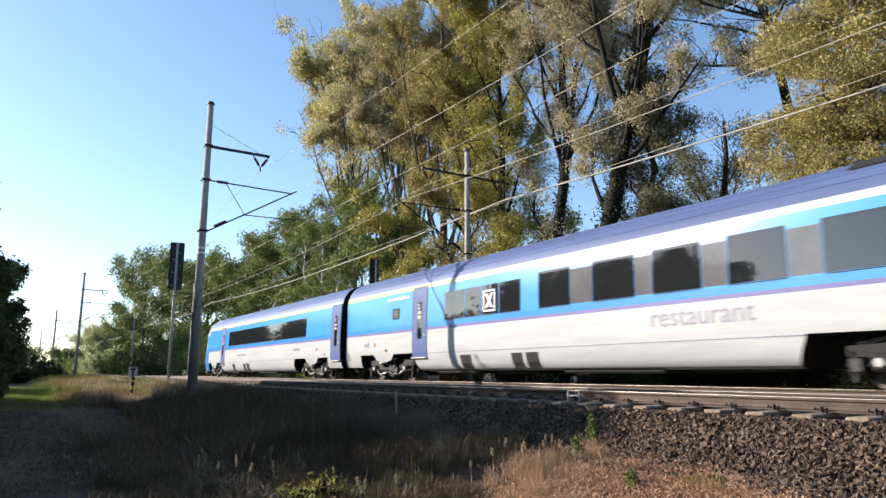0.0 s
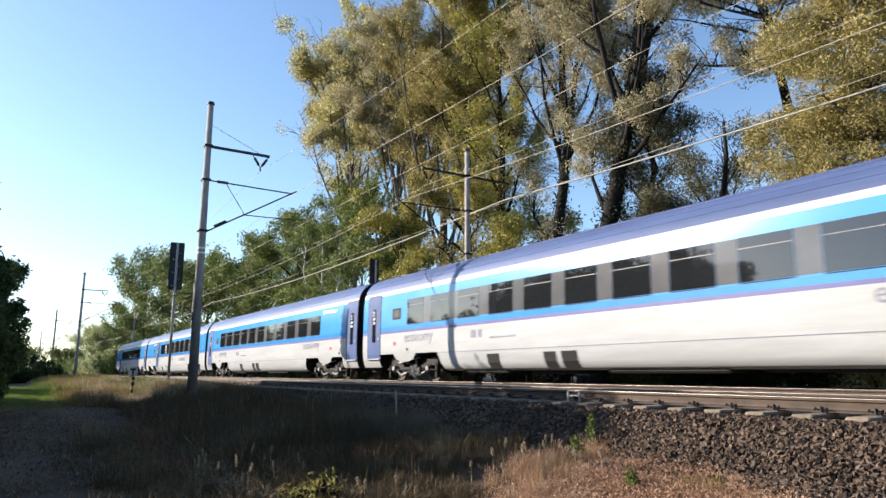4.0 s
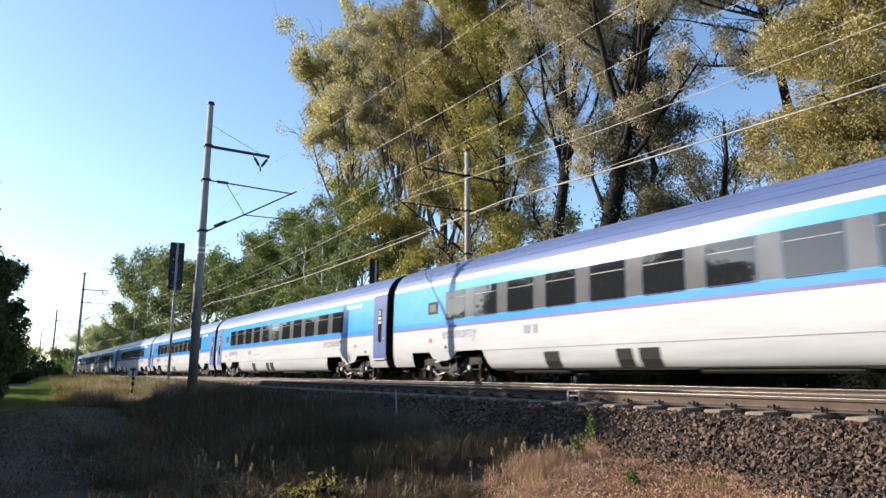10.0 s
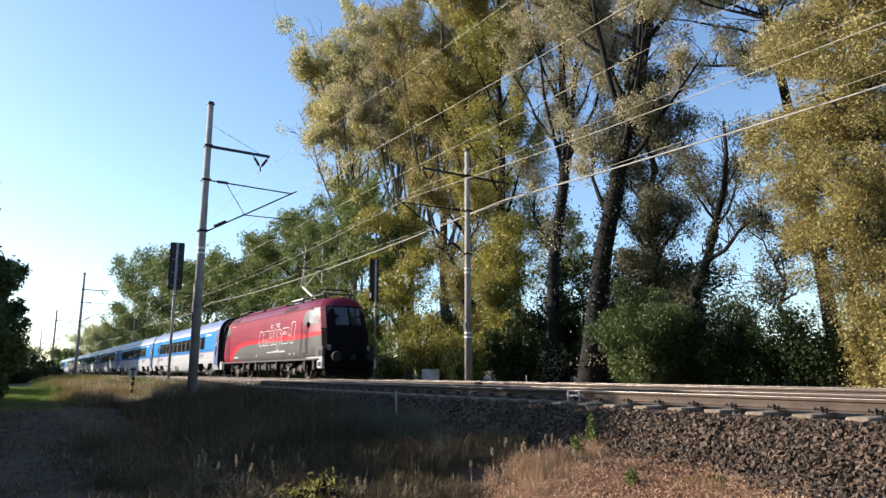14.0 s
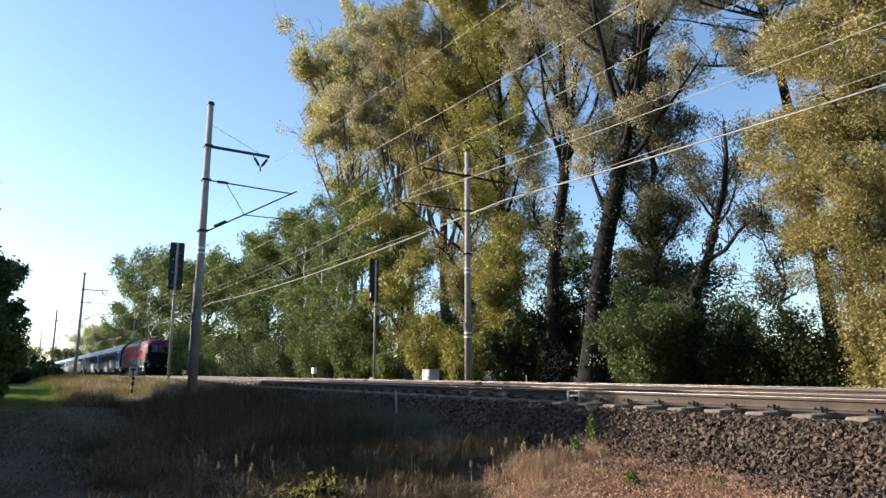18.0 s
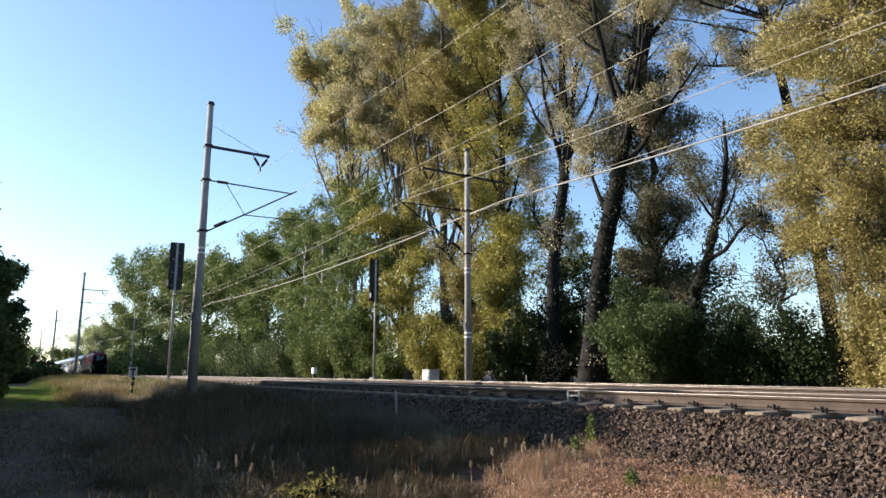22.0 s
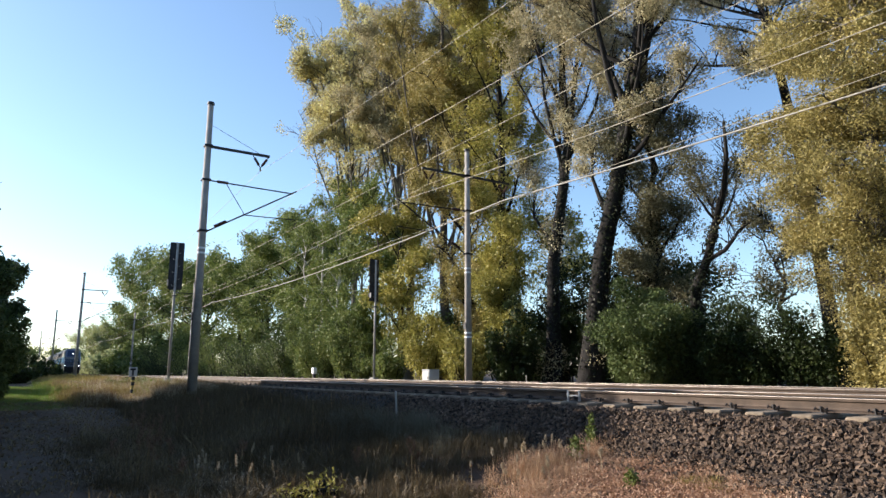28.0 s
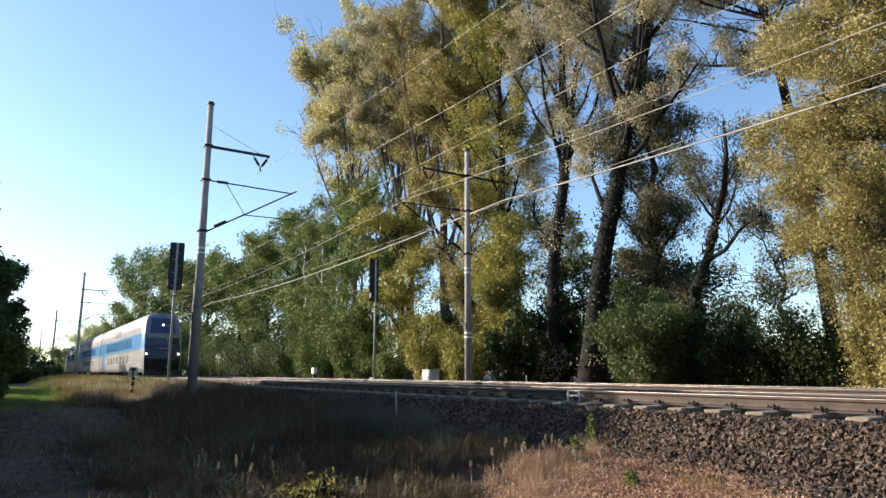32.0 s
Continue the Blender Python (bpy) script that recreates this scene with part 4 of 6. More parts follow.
part("poster_cross", Geo().add([(10.55, -1.425, 2.25), (10.65, -1.425, 2.25), (10.95, -1.425, 2.70), (10.85, -1.425, 2.70), (10.85, -1.426, 2.25), (10.95, -1.426, 2.25), (10.65, -1.426, 2.70), (10.55, -1.426, 2.70)], [(0, 1, 2, 3), (4, 5, 6, 7)]), WHITETEXT, xs_)
econ = express_coach(**pane_row(3.97, 22.1, 11), doors=((0.75, 1.85), (25.15, 26.2)), small=((2.85, 3.5),), skirts=GR, signs=(LOGO, (8.1, 8.9, 1.38, 1.70, GREYTEXT, 2), (9.1, 10.4, 1.32, 1.38, GREYTEXT, 10)), texts=ECON_TXT + (("economy", 0.56, 20.0, 1.44, GREYTEXT),), label="white and light blue economy class coach with two doors")
coaches.append(econ)
for k in range(2):
    coaches.append(copy_thing(econ, pose(0, 0, 0)))
coaches.append(copy_thing(econ, pose(0, 0, 0)))
half = express_coach(**pane_row(3.97, 22.1, 11), doors=((25.15, 26.2),), small=((2.85, 3.5),), skirts=GR, signs=(LOGO, (8.1, 8.9, 1.38, 1.70, GREYTEXT, 2)), texts=ECON_TXT + (("economy", 0.56, 20.0, 1.44, GREYTEXT),), label="white and light blue economy class coach with one door")
coaches.append(half)


# ---------------------------------------------------------------- locomotive
LP = [(1.36, 0.97), (1.46, 1.15), (1.485, 1.5), (1.485, 2.25), (1.46, 2.6), (1.43, 3.0), (1.38, 3.42), (1.22, 3.68), (1.05, 3.84), (0.75, 3.95), (0.0, 4.0)]


def end_x(z):
    """Half length of the body at a height: the cab rakes back above the buffer beam."""
    pts = [(0.0, 8.72), (1.4, 8.72), (2.2, 8.55), (3.0, 8.30), (3.5, 8.10), (3.8, 7.92), (4.05, 7.5)]
    for (a, p), (b, q) in zip(pts, pts[1:]):
        if z <= b:
            return p + (q - p) * (z - a) / (b - a)
    return 7.3


def loco_band(z0, z1, u0=-1.0, u1=1.0, off=0.0, side=0):
    """Side sheet of the locomotive between two heights; u runs from end to end."""
    pr = cut(LP, z0, z1)
    us = [u0 + (u1 - u0) * i / 24 for i in range(25)]
    us += [u for u in (-0.94, -0.88, 0.88, 0.94) if u0 < u < u1]
    us.sort()
    g = Geo()
    n = len(pr)
    for s in ((-1, 1) if side == 0 else (side,)):
        vs = []
        for u in us:
            w = 1.0 - 0.16 * max(0.0, (abs(u) - 0.84) / 0.16) ** 2
            for y, z in pr:
                vs.append((10.3 + u * end_x(z), s * (y * w + off), z))
        g.add(vs, [(i * n + j, (i + 1) * n + j, (i + 1) * n + j + 1, i * n + j + 1)[::s] for i in range(len(us) - 1) for j in range(n - 1)])
    return g


LPY, LPZ = [p[0] for p in LP], [p[1] for p in LP]


def loco_field(lo, hi, u0=-1.0, u1=1.0, off=0.0, side=0, rows=7, cols=40):
    """A painted field of the locomotive's side between two curves lo(u) and hi(u)."""
    g = Geo()
    for s in ((-1, 1) if side == 0 else (side,)):
        vs = []
        for i in range(cols + 1):
            u = u0 + (u1 - u0) * i / cols
            w = 1.0 - 0.16 * max(0.0, (abs(u) - 0.84) / 0.16) ** 2
            for j in range(rows + 1):
                z = lo(u) + (hi(u) - lo(u)) * j / rows
                vs.append((10.3 + u * end_x(z), s * (float(np.interp(z, LPZ, LPY)) * w + off), z))
        n = rows + 1
        g.add(vs, [(i * n + j, (i + 1) * n + j, (i + 1) * n + j + 1, i * n + j + 1)[::s] for i in range(cols) for j in range(rows)])
    return g


def grey_top(u):
    """Upper edge of the grey field: it sweeps up from the sill behind the rear cab."""
    f = min(1.0, max(0.0, (u + 0.72) / 0.5))
    return 0.985 + 0.975 * (1 - (1 - f) ** 2.6) + 0.12 * max(0.0, u - 0.8) / 0.2


def band_top(u):
    f = min(1.0, max(0.0, (u + 0.80) / 0.5))
    return 0.99 + 1.21 * (1 - (1 - f) ** 2.4) + 0.12 * max(0.0, u - 0.8) / 0.2


def locomotive():
    c = tagged(new("electric_locomotive"), "red electric locomotive with grey lower sides and raised pantograph", "locomotive")
    part("lower_side", loco_field(lambda u: 0.97, grey_top, -1.0, 1.0), GREYP, c, "dusty grey lower side")
    part("colour_band", loco_field(grey_top, band_top, -1.0, 1.0), ORANGE, c, "bright red swept band")
    part("upper_side", loco_field(band_top, lambda u: 3.42, -1.0, 1.0, rows=12), REDP, c, "crimson upper side")
    part("roof", loco_band(3.42, 4.0), REDROOF, c, "wine red roof", smooth=True)
    part("sill_stripe", loco_band(0.975, 1.03, -0.9, -0.45, 0.006, -1), ORANGE, c)
    for s in (-1, 1):
        def front(z0, z1, panels, off=0.0):
            pr = cut(LP, z0, z1)
            vs, n = [], len(pr)
            for y, z in pr:
                x = 10.3 + s * (end_x(z) + off)
                vs += [(x, -y * 0.84, z), (x + s * 0.26, -y * 0.72, z), (x + s * 0.50, -y * 0.5, z), (x + s * 0.64, 0, z), (x + s * 0.50, y * 0.5, z), (x + s * 0.26, y * 0.72, z), (x, y * 0.84, z)]
            return Geo().add(vs, [(7 * j + k, 7 * j + k + 1, 7 * j + k + 8, 7 * j + k + 7)[::s] for j in range(n - 1) for k in panels])
        part("cab_front", front(0.97, 2.42, range(6)), NOSE, c, "sloping cab front coloured black for its shade")
        for k in (0, 5):
            part("cab_pillar", front(2.42, 3.50, (k,)), REDROOF, c, "wine red windscreen pillar", smooth=True)
        part("windscreen_field", front(2.42, 3.50, (1, 2, 3, 4)), NOSE, c)
        part("cab_brow", front(3.50, 4.0, range(6)), REDROOF, c, "wine red brow over the windscreen", smooth=True)
        zs = (2.55, 3.42)
        for q in (-1, 1):
            vs = [(10.3 + s * (end_x(z) + o), y, z) for z in zs for y, o in ((q * 0.05, 0.655), (q * 0.64, 0.53), (q * 0.95, 0.33))]
            part("windscreen", Geo().add(vs, [(0, 1, 4, 3), (1, 2, 5, 4)]), GLASS, c, "tinted windscreen half")
            part("headlight", Geo().box(19.30, 19.36, 0, 0.34, 1.34, 1.60, 0.05), LAMPGLASS, c, at=(pose(0, q * 0.95 - 0.17, 0) if s > 0 else pose(-18.06, q * 0.95 - 0.17, 0)))
            part("buffer", Geo().tube((10.3 + s * 9.1, q * 0.875, 1.05), (10.3 + s * 9.55, q * 0.875, 1.05), 0.12, 0.12, 10).tube((10.3 + s * 9.55, q * 0.875, 1.05), (10.3 + s * 9.68, q * 0.875, 1.05), 0.24, 0.22, 14), BLACK, c)
            part("wiper", Geo().tube((10.3 + s * (end_x(2.5) + 0.60), q * 0.5, 2.46), (10.3 + s * (end_x(3.1) + 0.60), q * 0.6, 3.1), 0.012, n=5), BLACK, c)
        # the outer beam end takes the shade-darkened front colour, the coupled end stays grey
        part("buffer_beam", Geo().box(min(10.3 + s * 8.7, 10.3 + s * 9.2), max(10.3 + s * 8.7, 10.3 + s * 9.2), -1.30, 1.30, 0.55, 1.06, 0.05), NOSE if s > 0 else GREYP, c)
        part("plough", Geo().box(min(10.3 + s * 8.6, 10.3 + s * 9.0), max(10.3 + s * 8.6, 10.3 + s * 9.0), -1.15, 1.15, 0.18, 0.55, 0.04), NOSE, c)
        part("coupler", Geo().box(min(10.3 + s * 9.1, 10.3 + s * 9.6), max(10.3 + s * 9.1, 10.3 + s * 9.6), -0.12, 0.12, 0.9, 1.15, 0.03), UNDER, c)
        # cab side window, door with handrails on the near side and far side
        for q in (-1, 1):
            arch = lambda u: 3.32 - 0.5 * abs((abs(u) - 0.89) / 0.095) ** 3
            sur = part("window_surround", loco_field(lambda u: 2.62, arch, 0.80 if s > 0 else -0.985, 0.985 if s > 0 else -0.80, 0.005, q, 6, 20), GREYP, c, "grey panel round the cab side window")
            part("cab_side_window", loco_field(lambda u: 2.66, lambda u: 3.28, 0.89 if s > 0 else -0.953, 0.953 if s > 0 else -0.89, 0.010, q, 4, 6), CABGLASS, sur, "cab side window with a pale reflection in its colour")
            xd = 10.3 + s * 6.98
            ud = 0.815 if s > 0 else -0.82
            d = part("cab_door", loco_field(lambda u: 1.06, lambda u: max(1.1, grey_top(u)), ud - 0.022, ud + 0.028, 0.008, q, 5, 4), GREYP if s > 0 else REDP, c)
            part("door_upper", loco_field(lambda u: max(1.1, grey_top(u)) + 0.26, lambda u: 2.60, ud - 0.022, ud + 0.028, 0.008, q, 4, 4), REDP, d)
            for k in (-0.36, 0.36):
                part("handrail", Geo().tube((xd + k, q * 1.54, 1.15), (xd + k, q * 1.50, 2.75), 0.024, n=6), LIGHTGREY, d)
            for z in (1.75, 2.25):
                part("door_handle", Geo().tube((xd + s * 0.16, q * 1.47, z), (xd + s * 0.16, q * 1.50, z), 0.10, n=10), BLACK, d)
            part("door_step", Geo().box(xd - 0.16, xd + 0.16, min(q * 1.455, q * 1.50), max(q * 1.455, q * 1.50), 1.16, 1.26), BLACK, d)
            part("mirror_box", Geo().box(xd + s * 0.45 - 0.05, xd + s * 0.45 + 0.05, min(q * 1.44, q * 1.55), max(q * 1.44, q * 1.55), 2.5, 2.75, 0.02), BLACK, c)
    for q in (-1, 1):
        st = part("front_step", Geo().box(17.4, 19.42, min(q * 1.30, q * 1.40), max(q * 1.30, q * 1.40), 0.90, 1.05, 0.02), LIGHTGREY, c, "light grey step and sill by the cab")
        part("step_box", Geo().box(18.85, 19.45, min(q * 1.22, q * 1.41), max(q * 1.22, q * 1.41), 0.50, 0.905, 0.03), LIGHTGREY, st)
        part("beam_end", Geo().box(18.55, 19.46, min(q * 1.26, q * 1.408), max(q * 1.26, q * 1.408), 1.055, 1.50, 0.03), GREYP, st, "grey beam end over the step")
        part("beam_recess", Geo().box(18.95, 19.36, min(q * 1.40, q * 1.414), max(q * 1.40, q * 1.414), 1.12, 1.36), BLACK, st)
        part("step_hole", Geo().box(18.95, 19.35, min(q * 1.40, q * 1.416), max(q * 1.40, q * 1.416), 0.60, 0.80), BLACK, st)
        part("step_box", Geo().box(1.15, 1.7, min(q * 1.22, q * 1.41), max(q * 1.22, q * 1.41), 0.50, 1.05, 0.03), LIGHTGREY, c, "grey step box at the coupled end")
        part("cab_lamp", Geo().tube((18.45, q * 1.37, 1.28), (18.45, q * 1.425, 1.28), 0.065, n=12), LAMPGLASS, c)
    # roof gear
    part("roof_hatch", Geo().box(4.6, 8.2, -0.72, 0.72, 3.96, 4.10, 0.05), REDROOF, c)
    part("roof_hatch", Geo().box(8.5, 12.2, -0.72, 0.72, 3.96, 4.10, 0.05), REDROOF, c)
    for s in (-1, 1):
        for x0, x1 in ((3.4, 5.2), (13.8, 15.6)):
            v = part("air_intake", Geo().add([(x0, s * 1.345, 3.50), (x1, s * 1.345, 3.50), (x1, s * 1.20, 3.74), (x0, s * 1.20, 3.74)], [(0, 1, 2, 3)]), BLACK, c, "dark roof edge ventilation grille")
            for k in range(4):
                f = 0.1 + 0.25 * k
                part("louvre", Geo().tube((x0, s * (1.355 - 0.145 * f), 3.51 + 0.24 * f), (x1, s * (1.355 - 0.145 * f), 3.51 + 0.24 * f), 0.014, n=5), REDROOF, v)
        part("gutter", Geo().box(2.6, 17.9, min(s * 1.36, s * 1.40), max(s * 1.36, s * 1.40), 3.40, 3.44), REDROOF, c)
    part("roof_busbar", Geo().tube((3.6, 0.35, 4.32), (13.5, 0.35, 4.32), 0.025, n=6), STEEL, c)
    for x in (3.8, 6.2, 8.6, 11.0, 13.4):
        g = Geo()
        for k in range(4):
            g.tube((x, 0.35, 4.0 + k * 0.075), (x, 0.35, 4.05 + k * 0.075), 0.075, 0.05, 8)
        part("roof_insulator", g, INSUL, c)
    pantograph(c, 14.1, True)
    pantograph(c, 17.0, False)
    pantograph(c, 4.1, False)
    bogie(c, 3.34 + 1.5, 3.0, 0.575, True)
    bogie(c, 3.34 + 11.4, 3.0, 0.575, True)
    part("transformer_tank", Geo().box(8.3, 11.7, -1.2, 1.2, 0.42, 0.98, 0.08), UNDER, c)
    for k, x in enumerate((7.4, 12.4)):
        part("air_tank", Geo().tube((x - 0.35, -1.15, 0.62), (x + 0.35, -1.15, 0.62), 0.18, n=12), UNDER, c)
    for x in (2.2, 6.9, 8.0, 9.4, 11.2, 13.0, 17.2, 18.4):
        part("step_bracket", Geo().box(x - 0.13, x + 0.13, -1.42, -1.30, 0.42, 0.97, 0.03), UNDER, c)
    part("sill_rail", Geo().box(1.6, 19.0, -1.46, -1.38, 0.90, 0.98), GREYP, c)
    wordmark(c)
    bars(c, 11.6, 14.6, -1.492, 1.38, 1.46, WHITETEXT, 18, seed=5)
    bars(c, 5.0, 5.9, -1.492, 1.20, 1.28, WHITETEXT, 6, seed=6)
    bars(c, 4.0, 4.7, -1.40, 3.18, 3.26, WHITETEXT, 6, seed=8)
    for x in (9.6, 15.2, 15.9):
        part("data_plate", Geo().box(x, x + 0.16, -1.494, -1.484, 1.20, 1.30), LIGHTGREY, c)
    return c


def pantograph(c, x, up):
    p = part("pantograph", Geo().box(x - 0.9, x + 0.9, -0.75, -0.68, 4.16, 4.22).box(x - 0.9, x + 0.9, 0.68, 0.75, 4.16, 4.22).box(x - 0.9, x - 0.82, -0.75, 0.75, 4.16, 4.22).box(x + 0.82, x + 0.9, -0.75, 0.75, 4.16, 4.22), STEEL if up else DARK, c, "raised single arm pantograph" if up else "folded pantograph")
    for s in (-1, 1):
        for d in (-0.8, 0.8):
            part("foot_insulator", Geo().tube((x + d, s * 0.7, 3.90), (x + d, s * 0.7, 4.17), 0.07, n=8), INSUL, p)
    if up:
        knee, top = (x - 1.25, 5.10), (x + 0.0, 5.95)
    else:
        knee, top = (x - 1.5, 4.36), (x + 0.5, 4.40)
    part("lower_arm", Geo().tube((x + 0.7, 0, 4.22), (knee[0], 0, knee[1]), 0.06, n=8), LIGHTGREY if up else DARK, p)
    part("coupling_rod", Geo().tube((x + 0.45, 0.1, 4.22), (knee[0] + 0.12, 0.1, knee[1] - 0.10), 0.02, n=6), STEEL, p)
    for s in (-1, 1):
        part("upper_arm", Geo().tube((knee[0], s * 0.12, knee[1]), (top[0], s * 0.42, top[1]), 0.036, n=6), LIGHTGREY if up else DARK, p)
    for d in (-0.15, 0.15):
        part("contact_strip", Geo().path([(top[0] + d, -0.95, top[1] - 0.22), (top[0] + d, -0.72, top[1] + 0.01), (top[0] + d, -0.5, top[1] + 0.045), (top[0] + d, 0.5, top[1] + 0.045), (top[0] + d, 0.72, top[1] + 0.01), (top[0] + d, 0.95, top[1] - 0.22)], [0.025] * 6, 6), DARK, p)


def wordmark(c):
    """The maker's white outlined mark: slanted outline shapes, not letters."""
    mk = new("mark")
    mk.parent = c
    tagged(mk, "white outlined slanted mark")
    t, sl = 0.030, 0.24

    def outline(x, z, w, h, r):
        """A slanted outline with rounded corners."""
        ring = []
        for cx, cz, a0 in ((w - r, r, -90), (w - r, h - r, 0), (r, h - r, 90), (r, r, 180)):
            for k in range(4):
                a = radians(a0 + 30 * k)
                ring.append((cx, cz, math.cos(a), math.sin(a)))
        vs = []
        for rr in (r, max(0.004, r - t)):
            vs += [(x + a + ca * rr + sl * (b + sa * rr), -1.492, z + b + sa * rr) for a, b, ca, sa in ring]
        n = len(ring)
        part("mark_outline", Geo().add(vs, [(i, (i + 1) % n, n + (i + 1) % n, n + i) for i in range(n)]), WHITETEXT, mk)

    z0 = 1.80
    for x, z, w, h, r in ((10.0, z0, 0.60, 0.83, 0.10), (10.74, z0, 0.92, 0.83, 0.14), (11.86, z0, 0.33, 0.83, 0.05), (12.33, z0, 0.33, 1.13, 0.05), (12.80, z0 - 0.32, 0.33, 1.15, 0.06), (13.40, z0, 0.98, 0.85, 0.16), (14.60, z0, 0.50, 1.10, 0.10),
                          (10.98, z0 + 0.14, 0.44, 0.16, 0.06), (13.66, z0 + 0.50, 0.46, 0.14, 0.05), (11.84, z0 + 0.94, 0.33, 0.19, 0.05), (12.85, z0 + 0.94, 0.33, 0.19, 0.05)):
        outline(10.0 + (x - 10.0) * 1.14, z, w * 1.12, h, r)


loco = locomotive()

# ---------------------------------------------------------------- double-deck train
DD = [(1.25, 0.36), (1.37, 0.55), (1.40, 0.9), (1.41, 1.5), (1.41, 2.65), (1.40, 3.1), (1.37, 3.5), (1.30, 3.95), (1.20, 4.25), (0.98, 4.46), (0.55, 4.55), (0.0, 4.58)]


def dd_end(z):
    pts = [(0.0, 0.0), (1.5, 0.05), (2.3, 0.25), (3.3, 0.60), (4.2, 0.95), (4.7, 1.3)]
    for (a, p), (b, q) in zip(pts, pts[1:]):
        if z <= b:
            return p + (q - p) * (z - a) / (b - a)
    return 1.7


def double_decker(cab):
    """A double-deck coach; its leading end is at x = 0 and its tail at x = -26.4."""
    c = tagged(new("double_deck_coach"), "white and blue double-deck coach with a navy cab" if cab else "white and blue double-deck coach", "train coach", group="coaches of the double-deck train")
    e = -26.15

    def band(z0, z1):
        pr = cut(DD, z0, z1)
        g = Geo()
        n = len(pr)
        for s in (-1, 1):
            vs = []
            for k in range(5):
                for y, z in pr:
                    lead = -(dd_end(z) if cab else 0.25)
                    st = (lead, lead - 0.35, lead - 1.0, -13.0, e)[k]
                    w = 1 - (0.14 if cab else 0.0) * (1.0, 0.35, 0.0, 0, 0)[k]
                    vs.append((st, s * y * w, z))
            g.add(vs, [(i * n + j, (i + 1) * n + j, (i + 1) * n + j + 1, i * n + j + 1)[::-s] for i in range(4) for j in range(n - 1)])
        return g
    part("lower_side", band(0.36, 1.95), ELEW, c, "dusty off white lower side")
    part("middle_band", band(1.95, 3.1), ELEB, c, "sky blue band with windows")
    part("upper_side", band(3.1, 3.6), ELEW, c)
    part("roof", band(3.6, 4.58), ELER, c, "pale grey roof")
    for s in (-1, 1):
        for k in range(9):
            x = -5.0 - k * 1.85
            part("window", Geo().slab(cut(DD, 2.15, 2.92), x - 1.66, x, s, 0.006), ELEG, c)
        for k in range(5):
            part("roof_grille", Geo().slab(cut(DD, 3.25, 3.85), -12.2 - k * 0.75, -11.9 - k * 0.75, s, 0.008), DARK, c)
        for k in range(7):
            x = -6.2 - k * 2.0
            part("lower_window", Geo().slab(cut(DD, 1.05, 1.62), x - 1.3, x, s, 0.006), ELEL, c, "pale dusty lower window" if s < 0 else "")
        part("door", Geo().slab(cut(DD, 0.6, 2.6), -23.5, -22.1, s, 0.01), ELEB, c)
    ring = cut(DD, 0.36, 4.58)
    n = len(ring)
    part("end_wall", Geo().add([(e, y, z) for y, z in ring] + [(e, -y, z) for y, z in reversed(ring)], [tuple(range(2 * n))]), BLACK, c)
    part("gangway_bellows", Geo().strip([(y * 0.6, z) for y, z in cut(DD, 0.9, 3.2)], e - 0.25, e), BLACK, c)
    if not cab:
        part("end_wall", Geo().add([(-0.25, y, z) for y, z in ring] + [(-0.25, -y, z) for y, z in reversed(ring)], [tuple(range(2 * n))]), BLACK, c)
    else:
        def front(z0, z1, off, wf=0.86):
            pr = cut(DD, z0, z1)
            vs = []
            for y, z in pr:
                x = -dd_end(z)
                vs += [(x + off, -y * wf, z), (x + 0.12 + off, -y * 0.4, z), (x + 0.12 + off, y * 0.4, z), (x + off, y * wf, z)]
            return Geo().add(vs, [(4 * j + k, 4 * j + k + 1, 4 * j + k + 5, 4 * j + k + 4) for j in range(len(pr) - 1) for k in range(3)])
        part("cab_front", front(1.3, 2.30, 0.0), ELEN, c, "navy blue cab front")
        part("front_frame", front(2.30, 4.58, 0.0), ELED, c, "grey blue frame of the upper cab front")
        part("upper_panel", front(3.12, 4.22, 0.02, 0.74), ELEU, c, "deep blue panel over the windscreen")
        part("lower_front", front(0.36, 1.3, 0.0), BLACK, c)
        part("windscreen", front(2.32, 3.08, 0.02, 0.80), GLASS, c)
        part("sun_blind", front(2.78, 3.07, 0.03, 0.78), ELEL, c, "grey blind in the upper windscreen")
        part("wiper", Geo().tube((-0.22, -0.4, 2.33), (-0.40, -0.25, 2.95), 0.015, n=5), BLACK, c)
        for s in (-1, 1):
            part("headlight", Geo().tube((-0.25, s * 1.09, 1.62), (0.05, s * 1.09, 1.62), 0.055, n=12), LAMPON, c, "lit round headlight")
            part("buffer", Geo().tube((-0.1, s * 0.875, 1.05), (0.6, s * 0.875, 1.05), 0.1, 0.22, 12), UNDER, c)
        part("top_light", Geo().tube((-0.90, 0, 3.72), (-0.58, 0, 3.72), 0.06, n=12), LAMPON, c, "lit top headlight")
        part("emblem", Geo().box(0.06, 0.14, -0.35, 0.35, 1.97, 2.03, 0.02), POST, c)
        part("plough", Geo().box(-0.5, 0.1, -1.2, 1.2, 0.16, 0.5, 0.05), DARK, c)
    bogie(c, -3.7)
    bogie(c, -22.7)
    return c


dd_cab = double_decker(True)
dd_mid = double_decker(False)
dd_tail = copy_thing(dd_mid, pose(0, 0, 0))


# ---------------------------------------------------------------- trees
def leaf_cloud(centres, radii, count, size, rng, squash=1.0, ball=False):
    """Corners of leaves scattered in clumps; ball: clumps with a clear rim, thinner towards their middle."""
    centres, radii = np.asarray(centres), np.asarray(radii)
    w = radii ** 2
    pick = rng.choice(len(centres), count, p=w / w.sum())
    off = rng.normal(size=(count, 3))
    if ball:
        off *= 2.0 * (rng.random(count) ** 0.45 / np.linalg.norm(off, axis=1))[:, None]
